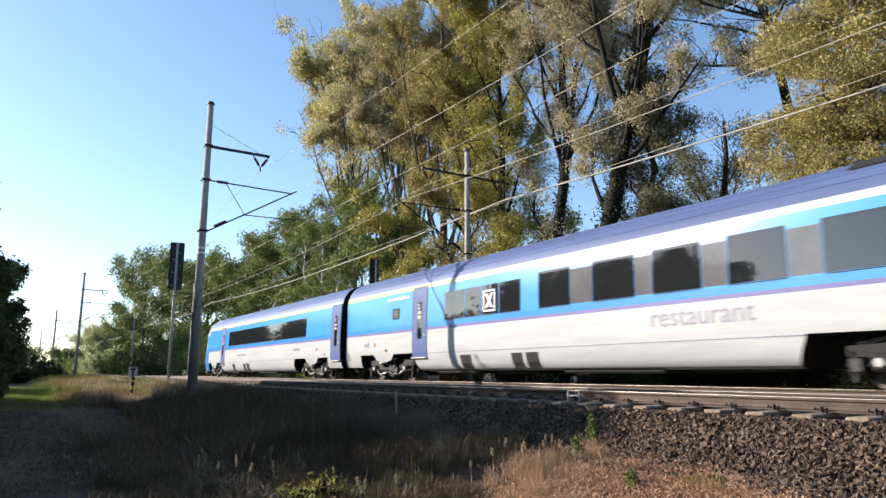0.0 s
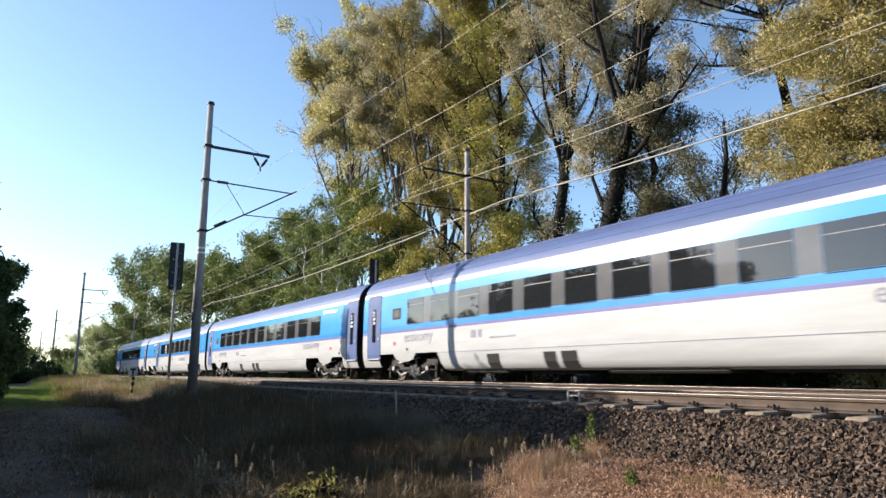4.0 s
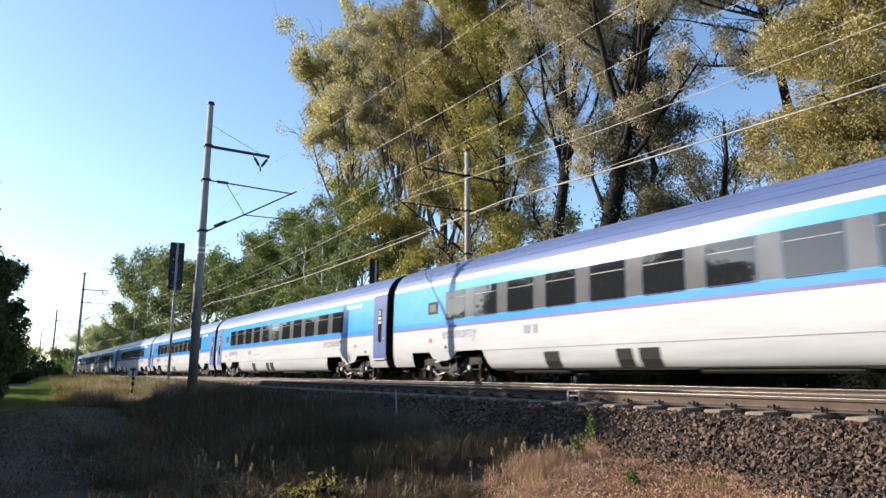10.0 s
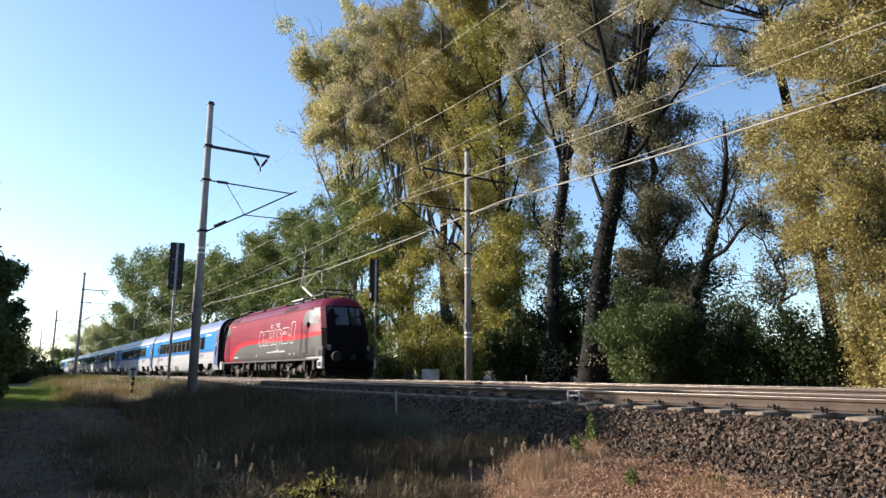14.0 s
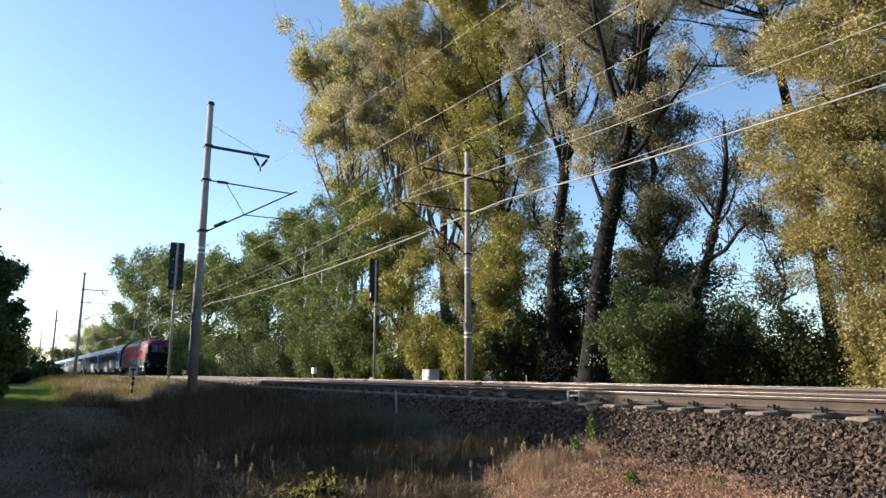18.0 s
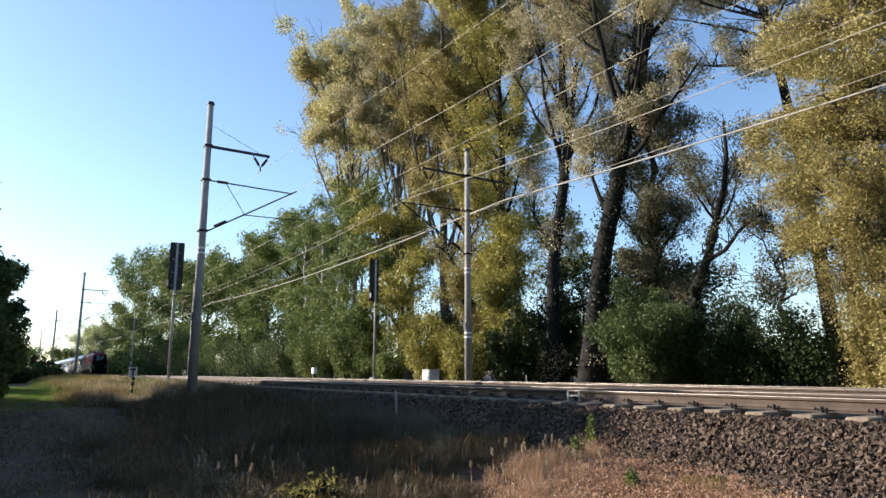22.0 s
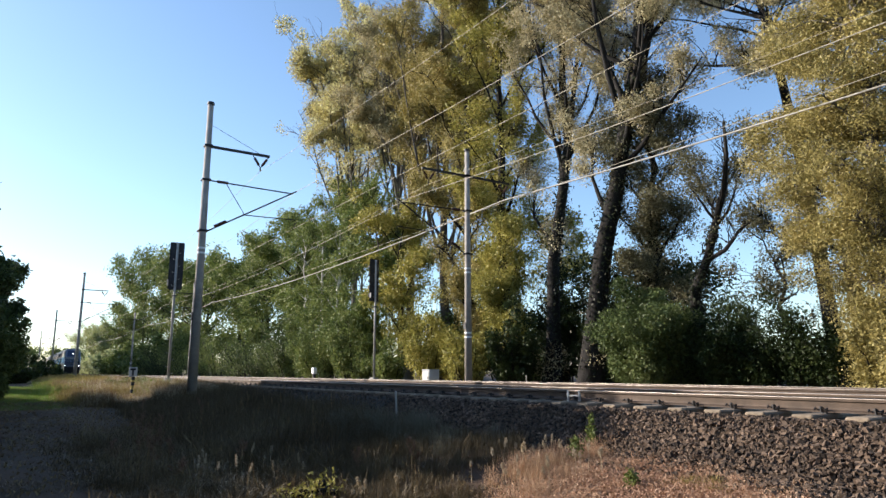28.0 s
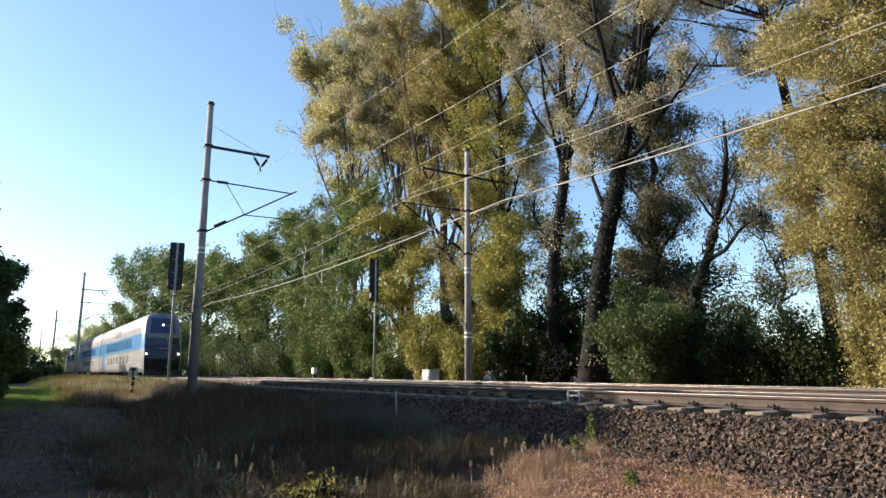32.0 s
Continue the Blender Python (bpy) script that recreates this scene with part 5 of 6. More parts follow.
    pos = centres[pick] + off * radii[pick][:, None] * 0.5 * np.array([1, 1, squash])
    a = rng.normal(size=(count, 3))
    a /= np.linalg.norm(a, axis=1)[:, None]
    b = np.cross(a, rng.normal(size=(count, 3)))
    b /= np.linalg.norm(b, axis=1)[:, None]
    s = size * rng.uniform(0.6, 1.35, count)[:, None]
    return np.stack([pos - a * s * 0.5 + b * s * 0.34, pos - a * s * 0.5 - b * s * 0.34, pos + a * s * 0.7], 1).reshape(-1, 3)


def tree(x, y, h, spread, seed, leaves, count, bark, label, bare=0.28, size=0.13, lean=(0, 0), limbs=9, r0=0.32, name="tree", z0=-0.35, ivy=0, skirt=0.0, steep=0.75, creeper=0, side=8, clump=0.42, hang=0.0, forks=(), gap=None, stem=(), grain=0.42, wide=0.0):
    """A trunk, limbs that rise off it, branches and twigs off those, and leaves in clumps on the twigs."""
    rng = np.random.default_rng(seed)
    rnd = random.Random(seed)
    t = tagged(new(name), label, "tree", group="trees beside the railway")
    t.matrix_basis = pose(x, y, z0)
    g, twig = Geo(), Geo()
    pts, rs = [], []
    for i in range(9):
        f = i / 8
        pts.append((lean[0] * f + rnd.uniform(-0.3, 0.3) * f, lean[1] * f + rnd.uniform(-0.3, 0.3) * f, h * 0.93 * f))
        rs.append(r0 * (1.25 if i == 0 else 1) * (1 - 0.88 * f) + 0.02)
    if stem:
        sz = [q[1] for q in stem]
        pts = [(float(np.interp(p[2], sz, [q[0] for q in stem])), p[1] * 0.5, p[2]) for p in pts]
    g.path(pts, rs, 9)
    cs, cr = [], []

    def branch(b0, way, ln, r):
        """A side branch with its twigs."""
        go = (way * rnd.uniform(0.3, 1.0) + Vector((rnd.uniform(-1, 1), rnd.uniform(-1, 1), rnd.uniform(-0.3, 0.8) - hang))).normalized()
        m = b0 + go * ln * 0.5
        e = m + (go + Vector((rnd.uniform(-0.3, 0.3), rnd.uniform(-0.3, 0.3), rnd.uniform(-0.1, 0.4) - hang))).normalized() * ln * 0.5
        twig.path([b0, m, e], [r, r * 0.6, 0.008], 3)
        for k in range(4):
            p = m.lerp(e, rnd.uniform(-0.5, 1.0))
            d = go * 0.6 + Vector((rnd.uniform(-1, 1), rnd.uniform(-1, 1), rnd.uniform(-0.5, 0.8) - hang))
            q = p + d * (0.16 * ln + 0.18)
            if k < 2:
                twig.path([p, p.lerp(q, 0.5) + Vector((0, 0, 0.05)), q], [max(0.008, r * 0.4), 0.008, 0.005], 3)
            cs.append(q)
            cr.append(rnd.uniform(0.55, 1.35) * clump)
        cs.append(e)
        cr.append(rnd.uniform(0.6, 1.3) * clump)

    fan = steep >= 1.3
    for k in range(limbs):
        top = 0.70 if fan else 0.95
        f = bare + (top - bare) * (k + rnd.random() * 0.6) / limbs
        i = min(7, int(f * 8))
        p0 = Vector(pts[i]).lerp(Vector(pts[i + 1]), f * 8 - i)
        az = k * 2.4 + rnd.uniform(-0.5, 0.5)
        if fan:
            ln = spread * rnd.uniform(0.45, 1.1)
            rise = (h - p0.z) * rnd.uniform(0.35, 0.97) * (1 - 0.22 * ln / spread)
        else:
            env = spread * (math.sin(math.pi * min(1, (f - bare * 0.6) / (1.12 - bare * 0.6))) ** 0.6)
            ln = env * rnd.uniform(0.7, 1.15)
            rise = min(ln * rnd.uniform(0.6, 1.35) * steep, h * 1.02 - p0.z)
        q = []
        for j in range(6):
            s = j / 5
            o = s ** 0.75 if fan else s
            q.append(Vector((p0.x + math.cos(az) * ln * o + rnd.uniform(-0.25, 0.25) * s, p0.y + math.sin(az) * ln * o + rnd.uniform(-0.25, 0.25) * s, p0.z + rise * s ** (1.0 if fan else 0.85))))
        rr = max(0.04, r0 * (1 - 0.85 * f) * 0.5)
        g.path(q, [rr, rr * 0.8, rr * 0.62, rr * 0.45, rr * 0.3, rr * 0.12], 6)
        way = (q[5] - q[1]).normalized()
        m = int(side * (1.6 if fan else 1.0))
        low = 0.36 if fan else 0.22
        for j in range(m):
            s = low + (1 - low) * (j + rnd.random()) / m
            i = min(4, int(s * 5))
            reach = 0.13 * math.hypot(ln, rise) + 0.75 if fan else 0.20 * math.hypot(ln, rise) + 0.5
            branch(q[i].lerp(q[i + 1], s * 5 - i), way, reach * rnd.uniform(0.6, 1.25), max(0.014, rr * 0.3))
        for j in range(2 if wide else 0):
            # a lesser limb that spreads outwards
            s = rnd.uniform(0.35, 0.8)
            i = min(4, int(s * 5))
            b0 = q[i].lerp(q[i + 1], s * 5 - i)
            a2 = az + rnd.uniform(-1.3, 1.3)
            l2 = wide * rnd.uniform(0.6, 1.2)
            q2 = [b0 + Vector((math.cos(a2) * l2 * u, math.sin(a2) * l2 * u, l2 * (0.75 * u - 0.25 * u * u) + rnd.uniform(-0.1, 0.1) * u)) for u in (0, 0.35, 0.7, 1.0)]
            g.path(q2, [rr * 0.42, rr * 0.32, rr * 0.2, 0.02], 5)
            for k in range(7):
                u = rnd.uniform(0.3, 1.0) * 3
                i = min(2, int(u))
                branch(q2[i].lerp(q2[i + 1], u - i), (q2[3] - b0).normalized(), l2 * rnd.uniform(0.3, 0.55), 0.02)
    for f, dx, dy, dz, r in forks:
        i = int(f * 8)
        p0 = Vector(pts[i]).lerp(Vector(pts[i + 1]), f * 8 - i)
        wob = [rnd.uniform(-0.09, 0.09) * math.hypot(dx, dz) * (0 < k < 5) for k in range(12)]
        q = [p0 + Vector((dx * u ** 0.8 + wob[i_], dy * u ** 0.8, dz * u ** 0.9 + wob[6 + i_])) for i_, u in enumerate((0, 0.2, 0.45, 0.7, 1.0))]
        g.path(q, [r, r * 0.85, r * 0.65, r * 0.45, 0.03], 8)
        for j in range(16):
            s = rnd.uniform(0.35, 1.0)
            i = min(3, int(s * 4))
            branch(q[i].lerp(q[i + 1], s * 4 - i), Vector((0, 0, 1)), rnd.uniform(0.8, 1.8), 0.03)
    for k in range(side):
        f = rnd.uniform(0.8, 1.0)
        branch(Vector(pts[7]).lerp(Vector(pts[8]), (f - 0.8) * 5), Vector((0, 0, 1)), 0.9, 0.02)
    for k in range(ivy):
        f = rnd.uniform(0.02, 0.55)
        i = min(7, int(f * 8))
        cs.append(Vector(pts[i]).lerp(Vector(pts[i + 1]), f * 8 - i) + Vector((rnd.uniform(-1, 1), rnd.uniform(-1, 1), 0)) * 0.6)
        cr.append(rnd.uniform(0.6, 1.2))
    if skirt:
        for k in range(int(skirt * 10)):
            az = rnd.uniform(0, math.tau)
            d = skirt * math.sqrt(rnd.random())
            cs.append(Vector((math.cos(az) * d, math.sin(az) * d, rnd.uniform(0.3, bare * h + 1))))
            cr.append(rnd.uniform(0.6, 1.2))
    part("trunk", g, bark, t, smooth=True)
    if gap is not None:
        # leaves stay in masses with open gaps between them
        keep = [noise.noise(Vector(c) * grain + Vector((seed * 3.1, seed * 1.7, 0))) > gap + rnd.uniform(-0.06, 0.06) for c in cs]
        cs, cr = [c for c, k in zip(cs, keep) if k], [c for c, k in zip(cr, keep) if k]
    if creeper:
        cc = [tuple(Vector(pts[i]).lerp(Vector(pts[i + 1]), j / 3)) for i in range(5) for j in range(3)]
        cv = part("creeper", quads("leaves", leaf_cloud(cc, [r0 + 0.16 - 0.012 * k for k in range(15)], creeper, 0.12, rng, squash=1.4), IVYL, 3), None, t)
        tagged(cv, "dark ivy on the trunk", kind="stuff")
    tagged(part("twig_mass", twig, bark, t), kind="stuff")
    co = leaf_cloud([tuple(c) for c in cs], cr, count, size, rng, ball=gap is not None)
    lf = part("crown", quads("leaves", co, leaves, 3), None, t)
    tagged(lf, kind="stuff")
    return t


def shrub(x, y, w, h, seed, leaves, count, label, size=0.125, deep=None, name="shrub", z0=-0.35):
    rng = np.random.default_rng(seed)
    rnd = random.Random(seed)
    t = tagged(new(name), label, "shrub", group="shrubs beside the railway")
    t.matrix_basis = pose(x, y, z0)
    g = Geo()
    cs, cr = [], []
    deep = deep or w
    for k in range(int(10 + w * 3)):
        az = rnd.uniform(0, math.tau)
        d = math.sqrt(rnd.random())
        top = Vector((math.cos(az) * d * w * 0.5, math.sin(az) * d * deep * 0.5, h * (1 - 0.55 * d * d) * rnd.uniform(0.55, 0.95)))
        foot = Vector((top.x * 0.35, top.y * 0.35, 0))
        mid = foot.lerp(top, 0.55) + Vector((rnd.uniform(-0.15, 0.15), rnd.uniform(-0.15, 0.15), 0.1))
        g.path([foot, mid, top], [0.04, 0.025, 0.008], 5)
        for f in (1.0, 0.75, 0.5, 0.28):
            cs.append(tuple(foot.lerp(top, f) + Vector((rnd.uniform(-0.3, 0.3), rnd.uniform(-0.3, 0.3), 0)) * w * 0.2))
            cr.append(rnd.uniform(0.3, 0.55) * (0.35 + 0.2 * min(w, h)))
    tagged(part("stem_mass", g, SHADEBARK, t), kind="stuff")
    lf = part("foliage", quads("leaves", leaf_cloud(cs, cr, count if size != 0.125 else int(count * (1.5 if x < -24 else 3.4)), size if x < -24 or size != 0.125 else 0.085, rng, ball=True), leaves, 3), None, t)
    tagged(lf, kind="stuff")
    return t


POP = "tall poplar with sparse ochre autumn leaves on grey limbs"
IVY = "tall dark-trunked poplar with thinning olive leaves and ivy"
TREES = [
    # x, y, height, spread, leaves, count, bark, label, extras
    (-49.0, 23.0, 33.0, 6.6, YOCHRE, 100000, PALEBARK, POP, dict(bare=0.23, limbs=25, lean=(-3.0, 0), steep=1.3, side=9, size=0.155, clump=0.62, gap=-0.02, grain=0.36, wide=2.2)),
    (-46.0, 25.5, 35.0, 6.0, YOCHRE, 90000, PALEBARK, POP, dict(bare=0.24, limbs=19, lean=(-2.0, 0), steep=1.4, side=8, size=0.155, clump=0.60, gap=0.0, grain=0.36, wide=2.2)),
    (-41.5, 23.5, 31.0, 4.8, YBROWN, 80000, PALEBARK, POP, dict(bare=0.26, limbs=18, lean=(1.0, 0), steep=1.7, size=0.118, clump=0.55, gap=0.0, wide=1.6)),
    (-36.0, 23.0, 31.0, 4.2, YGOLD, 105000, MIDBARK, POP, dict(bare=0.18, limbs=18, ivy=14, steep=1.7, size=0.115, clump=0.55, gap=-0.10)),
    (-32.6, 22.5, 28.0, 3.6, YGOLD, 120000, SHADEBARK, POP, dict(bare=0.08, limbs=26, ivy=34, steep=1.25, size=0.105, clump=0.55, gap=-0.12)),
    (-29.2, 22.5, 27.0, 3.1, YGREEN, 110000, SHADEBARK, POP, dict(bare=0.06, limbs=26, ivy=70, steep=1.25, size=0.105, clump=0.55, gap=-0.28)),
    (-25.3, 22.5, 26.0, 3.6, YBROWN, 80000, SHADEBARK, IVY, dict(bare=0.36, limbs=12, r0=0.36, ivy=3, steep=1.8, creeper=5000, stem=((0, 0), (0.15, 5.6), (0.95, 9.2), (1.5, 12), (1.3, 15.2), (1.8, 26)),
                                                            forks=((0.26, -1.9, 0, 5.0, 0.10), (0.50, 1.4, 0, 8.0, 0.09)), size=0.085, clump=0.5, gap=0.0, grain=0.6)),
    (-22.35, 22.0, 26.0, 4.2, YBROWN, 90000, SHADEBARK, IVY, dict(bare=0.40, limbs=12, r0=0.50, ivy=2, steep=1.8, creeper=7000, stem=((0, 0), (0.9, 5.2), (1.8, 8), (2.5, 10), (3.2, 12.7), (3.9, 15.7), (5.0, 26)),
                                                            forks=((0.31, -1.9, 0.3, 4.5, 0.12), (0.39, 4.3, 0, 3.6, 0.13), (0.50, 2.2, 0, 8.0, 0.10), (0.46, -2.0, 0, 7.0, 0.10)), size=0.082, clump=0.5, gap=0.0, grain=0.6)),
    (-19.6, 23.5, 14.0, 2.1, YOLIVE, 80000, SHADEBARK, IVY, dict(bare=0.22, limbs=15, r0=0.34, ivy=26, steep=1.25, creeper=7000, size=0.08, clump=0.50, gap=-0.25, grain=0.7)),
    (-17.2, 22.5, 11.0, 1.7, YOLIVE, 12000, SHADEBARK, "slim half-bare tree with a forked dark trunk", dict(bare=0.60, limbs=7, r0=0.27, steep=1.5, creeper=3500, side=6, size=0.075, gap=0.0, grain=0.7,
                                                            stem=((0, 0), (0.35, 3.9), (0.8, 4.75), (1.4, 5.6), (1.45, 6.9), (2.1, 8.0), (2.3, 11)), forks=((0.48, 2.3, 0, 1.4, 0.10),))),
    (-10.2, 23.8, 18.0, 3.4, YBROWN, 50000, SHADEBARK, IVY, dict(bare=0.66, limbs=14, r0=0.36, steep=0.6, side=9, size=0.082, gap=-0.02, grain=0.6, stem=((0, 0), (-0.3, 8), (-0.9, 11.5), (-1.2, 18)),
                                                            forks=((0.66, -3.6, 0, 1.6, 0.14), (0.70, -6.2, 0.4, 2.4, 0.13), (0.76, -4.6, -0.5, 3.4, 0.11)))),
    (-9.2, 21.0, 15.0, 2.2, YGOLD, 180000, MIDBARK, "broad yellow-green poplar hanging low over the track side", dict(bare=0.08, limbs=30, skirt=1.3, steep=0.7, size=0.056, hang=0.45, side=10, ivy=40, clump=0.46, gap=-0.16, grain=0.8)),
    (-10.9, 22.6, 10.4, 2.2, YGOLD, 90000, SHADEBARK, "broad yellow-green poplar hanging low over the track side", dict(bare=0.40, limbs=20, steep=0.6, size=0.066, hang=0.35, side=9, clump=0.46, gap=-0.10, grain=0.8)),
    (-6.2, 21.5, 18.0, 4.2, YGOLD, 80000, PALEBARK, "broad yellow-green poplar hanging low over the track side", dict(bare=0.08, limbs=26, skirt=2.2, steep=0.8, size=0.09, hang=0.4, side=9, clump=0.46, gap=-0.16, grain=0.8)),
    (-14.1, 23.8, 6.6, 1.7, YOLIVE, 9000, SHADEBARK, "slim half-bare tree among the elder bushes", dict(bare=0.30, limbs=10, r0=0.10, steep=0.9, side=6, size=0.08, gap=-0.05, grain=0.8)),
    (-14.0, 27.5, 26.0, 7.5, YBROWN, 90000, SHADEBARK, IVY, dict(bare=0.56, limbs=22, lean=(-2.6, 0), steep=0.5, size=0.09, clump=0.5, gap=-0.04, grain=0.5)),
]
UNDER_T = "slim leafy tree in the undergrowth between the poplars"
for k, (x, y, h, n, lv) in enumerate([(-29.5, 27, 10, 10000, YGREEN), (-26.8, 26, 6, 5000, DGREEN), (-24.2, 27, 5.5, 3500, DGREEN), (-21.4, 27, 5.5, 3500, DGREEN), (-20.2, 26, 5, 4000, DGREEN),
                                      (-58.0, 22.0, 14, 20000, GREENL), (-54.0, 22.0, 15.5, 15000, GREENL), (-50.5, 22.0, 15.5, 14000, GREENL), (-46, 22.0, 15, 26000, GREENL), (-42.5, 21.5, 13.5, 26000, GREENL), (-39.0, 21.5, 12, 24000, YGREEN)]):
    tree(x, y, h, 2.6 if x < -38 else 2.0, 150 + k, lv, n, BIRCH if x < -48 else PALEBARK if x < -40 else SHADEBARK, UNDER_T, bare=0.12, limbs=14, r0=0.12, ivy=12, steep=1.0, side=5, size=0.14, clump=0.6, gap=-0.16, grain=0.6)
for k, (x, y, h, sp, lv, n, bk, lb, ex) in enumerate(TREES):
    tree(x, y, h, sp, 100 + k, lv, n, bk, lb, **ex)
GREENT = "green leafy tree in the row behind the track"
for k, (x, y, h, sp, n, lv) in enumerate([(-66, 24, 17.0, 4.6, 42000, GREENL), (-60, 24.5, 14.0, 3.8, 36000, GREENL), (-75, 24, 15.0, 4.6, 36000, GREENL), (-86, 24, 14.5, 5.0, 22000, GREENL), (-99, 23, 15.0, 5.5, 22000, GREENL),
                                          (-116, 23, 18.5, 7.0, 26000, GREENL), (-134, 23, 22.0, 8.0, 28000, GREENL), (-155, 23, 23.0, 8.0, 20000, GREENL), (-178, 23.5, 15.0, 6.0, 16000, GREENL), (-222, 24.5, 13.0, 7.0, 40000, HAZYWILLOW), (-262, 25.5, 15.0, 8.0, 30000, HAZYWILLOW), (-320, 28, 15.0, 10.0, 9000, HAZYWILLOW)]):
    tree(x, y, h, sp, 200 + k, lv, n, SHADEBARK, GREENT, bare=0.08, limbs=16, size=0.30 if x < -80 else 0.20, skirt=3.4, side=8, clump=1.25 if x < -80 else 0.9, gap=-0.14 if -70 < x < -55 else -0.28, grain=0.28)
for k, (x, y, w, h, n, lv, lb) in enumerate([
        (-43.5, 20.5, 5.0, 6.4, 15000, GREENL, "big dense green shrub behind the far track"), (-38.0, 20.5, 3.5, 3.2, 4000, GREENL, "green shrub behind the far track"), (-33.5, 20.5, 4.0, 6.0, 9000, YGREEN, "tall yellowing shrub behind the far mast"),
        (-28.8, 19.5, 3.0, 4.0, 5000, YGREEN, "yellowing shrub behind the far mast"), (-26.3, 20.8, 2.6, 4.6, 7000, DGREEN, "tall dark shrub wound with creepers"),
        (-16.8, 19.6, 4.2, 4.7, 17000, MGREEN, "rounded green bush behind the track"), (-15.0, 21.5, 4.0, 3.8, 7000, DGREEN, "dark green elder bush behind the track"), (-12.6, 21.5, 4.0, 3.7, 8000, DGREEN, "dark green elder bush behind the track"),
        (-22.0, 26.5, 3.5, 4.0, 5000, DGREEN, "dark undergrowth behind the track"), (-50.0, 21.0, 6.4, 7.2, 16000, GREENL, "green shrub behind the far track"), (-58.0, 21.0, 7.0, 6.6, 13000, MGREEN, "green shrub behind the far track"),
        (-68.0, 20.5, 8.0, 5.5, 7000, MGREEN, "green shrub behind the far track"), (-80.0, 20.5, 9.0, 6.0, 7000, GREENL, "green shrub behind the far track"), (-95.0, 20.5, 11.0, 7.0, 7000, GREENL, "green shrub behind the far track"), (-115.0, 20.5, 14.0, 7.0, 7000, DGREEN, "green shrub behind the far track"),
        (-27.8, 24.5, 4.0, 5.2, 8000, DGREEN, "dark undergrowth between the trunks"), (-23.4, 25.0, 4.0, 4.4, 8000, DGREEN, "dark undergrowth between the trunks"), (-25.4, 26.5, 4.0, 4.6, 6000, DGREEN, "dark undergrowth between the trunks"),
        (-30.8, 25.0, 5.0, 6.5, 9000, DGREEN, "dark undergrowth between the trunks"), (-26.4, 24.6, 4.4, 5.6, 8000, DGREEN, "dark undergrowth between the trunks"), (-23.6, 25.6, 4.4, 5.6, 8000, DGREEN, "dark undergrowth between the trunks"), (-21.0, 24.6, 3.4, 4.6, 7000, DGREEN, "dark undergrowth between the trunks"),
        (-135.0, 20.5, 24.0, 7.0, 7000, GREENL, "long green hedge behind the far track"), (-160.0, 20.5, 26.0, 7.0, 7000, GREENL, "long green hedge behind the far track"), (-190.0, 21.0, 30.0, 7.0, 7000, HAZYWILLOW, "long green hedge behind the far track"), (-230.0, 22.0, 40.0, 7.0, 6000, HAZYWILLOW, "long green hedge behind the far track"), (-285.0, 23.0, 55.0, 8.0, 6000, GREENL, "long green hedge behind the far track"),
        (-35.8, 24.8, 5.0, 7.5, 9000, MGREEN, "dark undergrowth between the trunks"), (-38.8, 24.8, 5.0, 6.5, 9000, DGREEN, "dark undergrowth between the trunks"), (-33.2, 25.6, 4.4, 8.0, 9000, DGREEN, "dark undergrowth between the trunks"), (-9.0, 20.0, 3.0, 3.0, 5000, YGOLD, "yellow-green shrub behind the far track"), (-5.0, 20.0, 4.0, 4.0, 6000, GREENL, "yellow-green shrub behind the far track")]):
    shrub(x, y, w, h, 300 + k, lv, n, lb, size=0.125 if x > -120 else 0.45, deep=min(w, 9.0))
# unseen tall trees added behind the viewer, which keep the skylight off the bank
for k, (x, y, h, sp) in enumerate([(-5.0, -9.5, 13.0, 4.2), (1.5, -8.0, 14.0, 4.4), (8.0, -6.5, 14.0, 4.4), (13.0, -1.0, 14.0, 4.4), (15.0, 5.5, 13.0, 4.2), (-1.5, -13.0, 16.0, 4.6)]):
    tree(x, y, h, sp, 415 + k, DGREEN, 12000, SHADEBARK, "unseen dense dark green tree added to block skylight", bare=0.06, limbs=14, size=0.42, skirt=2.6, side=5, clump=1.0, z0=-1.2, r0=0.24)
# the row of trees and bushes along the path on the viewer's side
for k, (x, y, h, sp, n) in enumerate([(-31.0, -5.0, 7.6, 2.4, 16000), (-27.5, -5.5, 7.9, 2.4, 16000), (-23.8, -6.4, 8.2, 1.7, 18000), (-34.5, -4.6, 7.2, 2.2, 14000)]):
    tree(x, y, h, sp, 400 + k, DGREEN, n, SHADEBARK, "dense dark green tree beside the path", bare=0.08, limbs=12, size=0.26, skirt=1.8, side=5, clump=0.9, z0=-0.9, r0=0.2)
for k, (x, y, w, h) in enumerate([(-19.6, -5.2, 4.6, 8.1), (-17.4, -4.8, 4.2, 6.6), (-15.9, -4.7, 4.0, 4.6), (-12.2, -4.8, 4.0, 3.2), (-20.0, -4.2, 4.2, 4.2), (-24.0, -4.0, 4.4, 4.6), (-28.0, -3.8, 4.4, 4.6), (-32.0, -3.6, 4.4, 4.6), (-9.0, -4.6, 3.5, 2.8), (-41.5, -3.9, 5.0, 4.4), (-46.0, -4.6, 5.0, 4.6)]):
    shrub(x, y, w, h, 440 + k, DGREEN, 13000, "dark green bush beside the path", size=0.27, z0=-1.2)
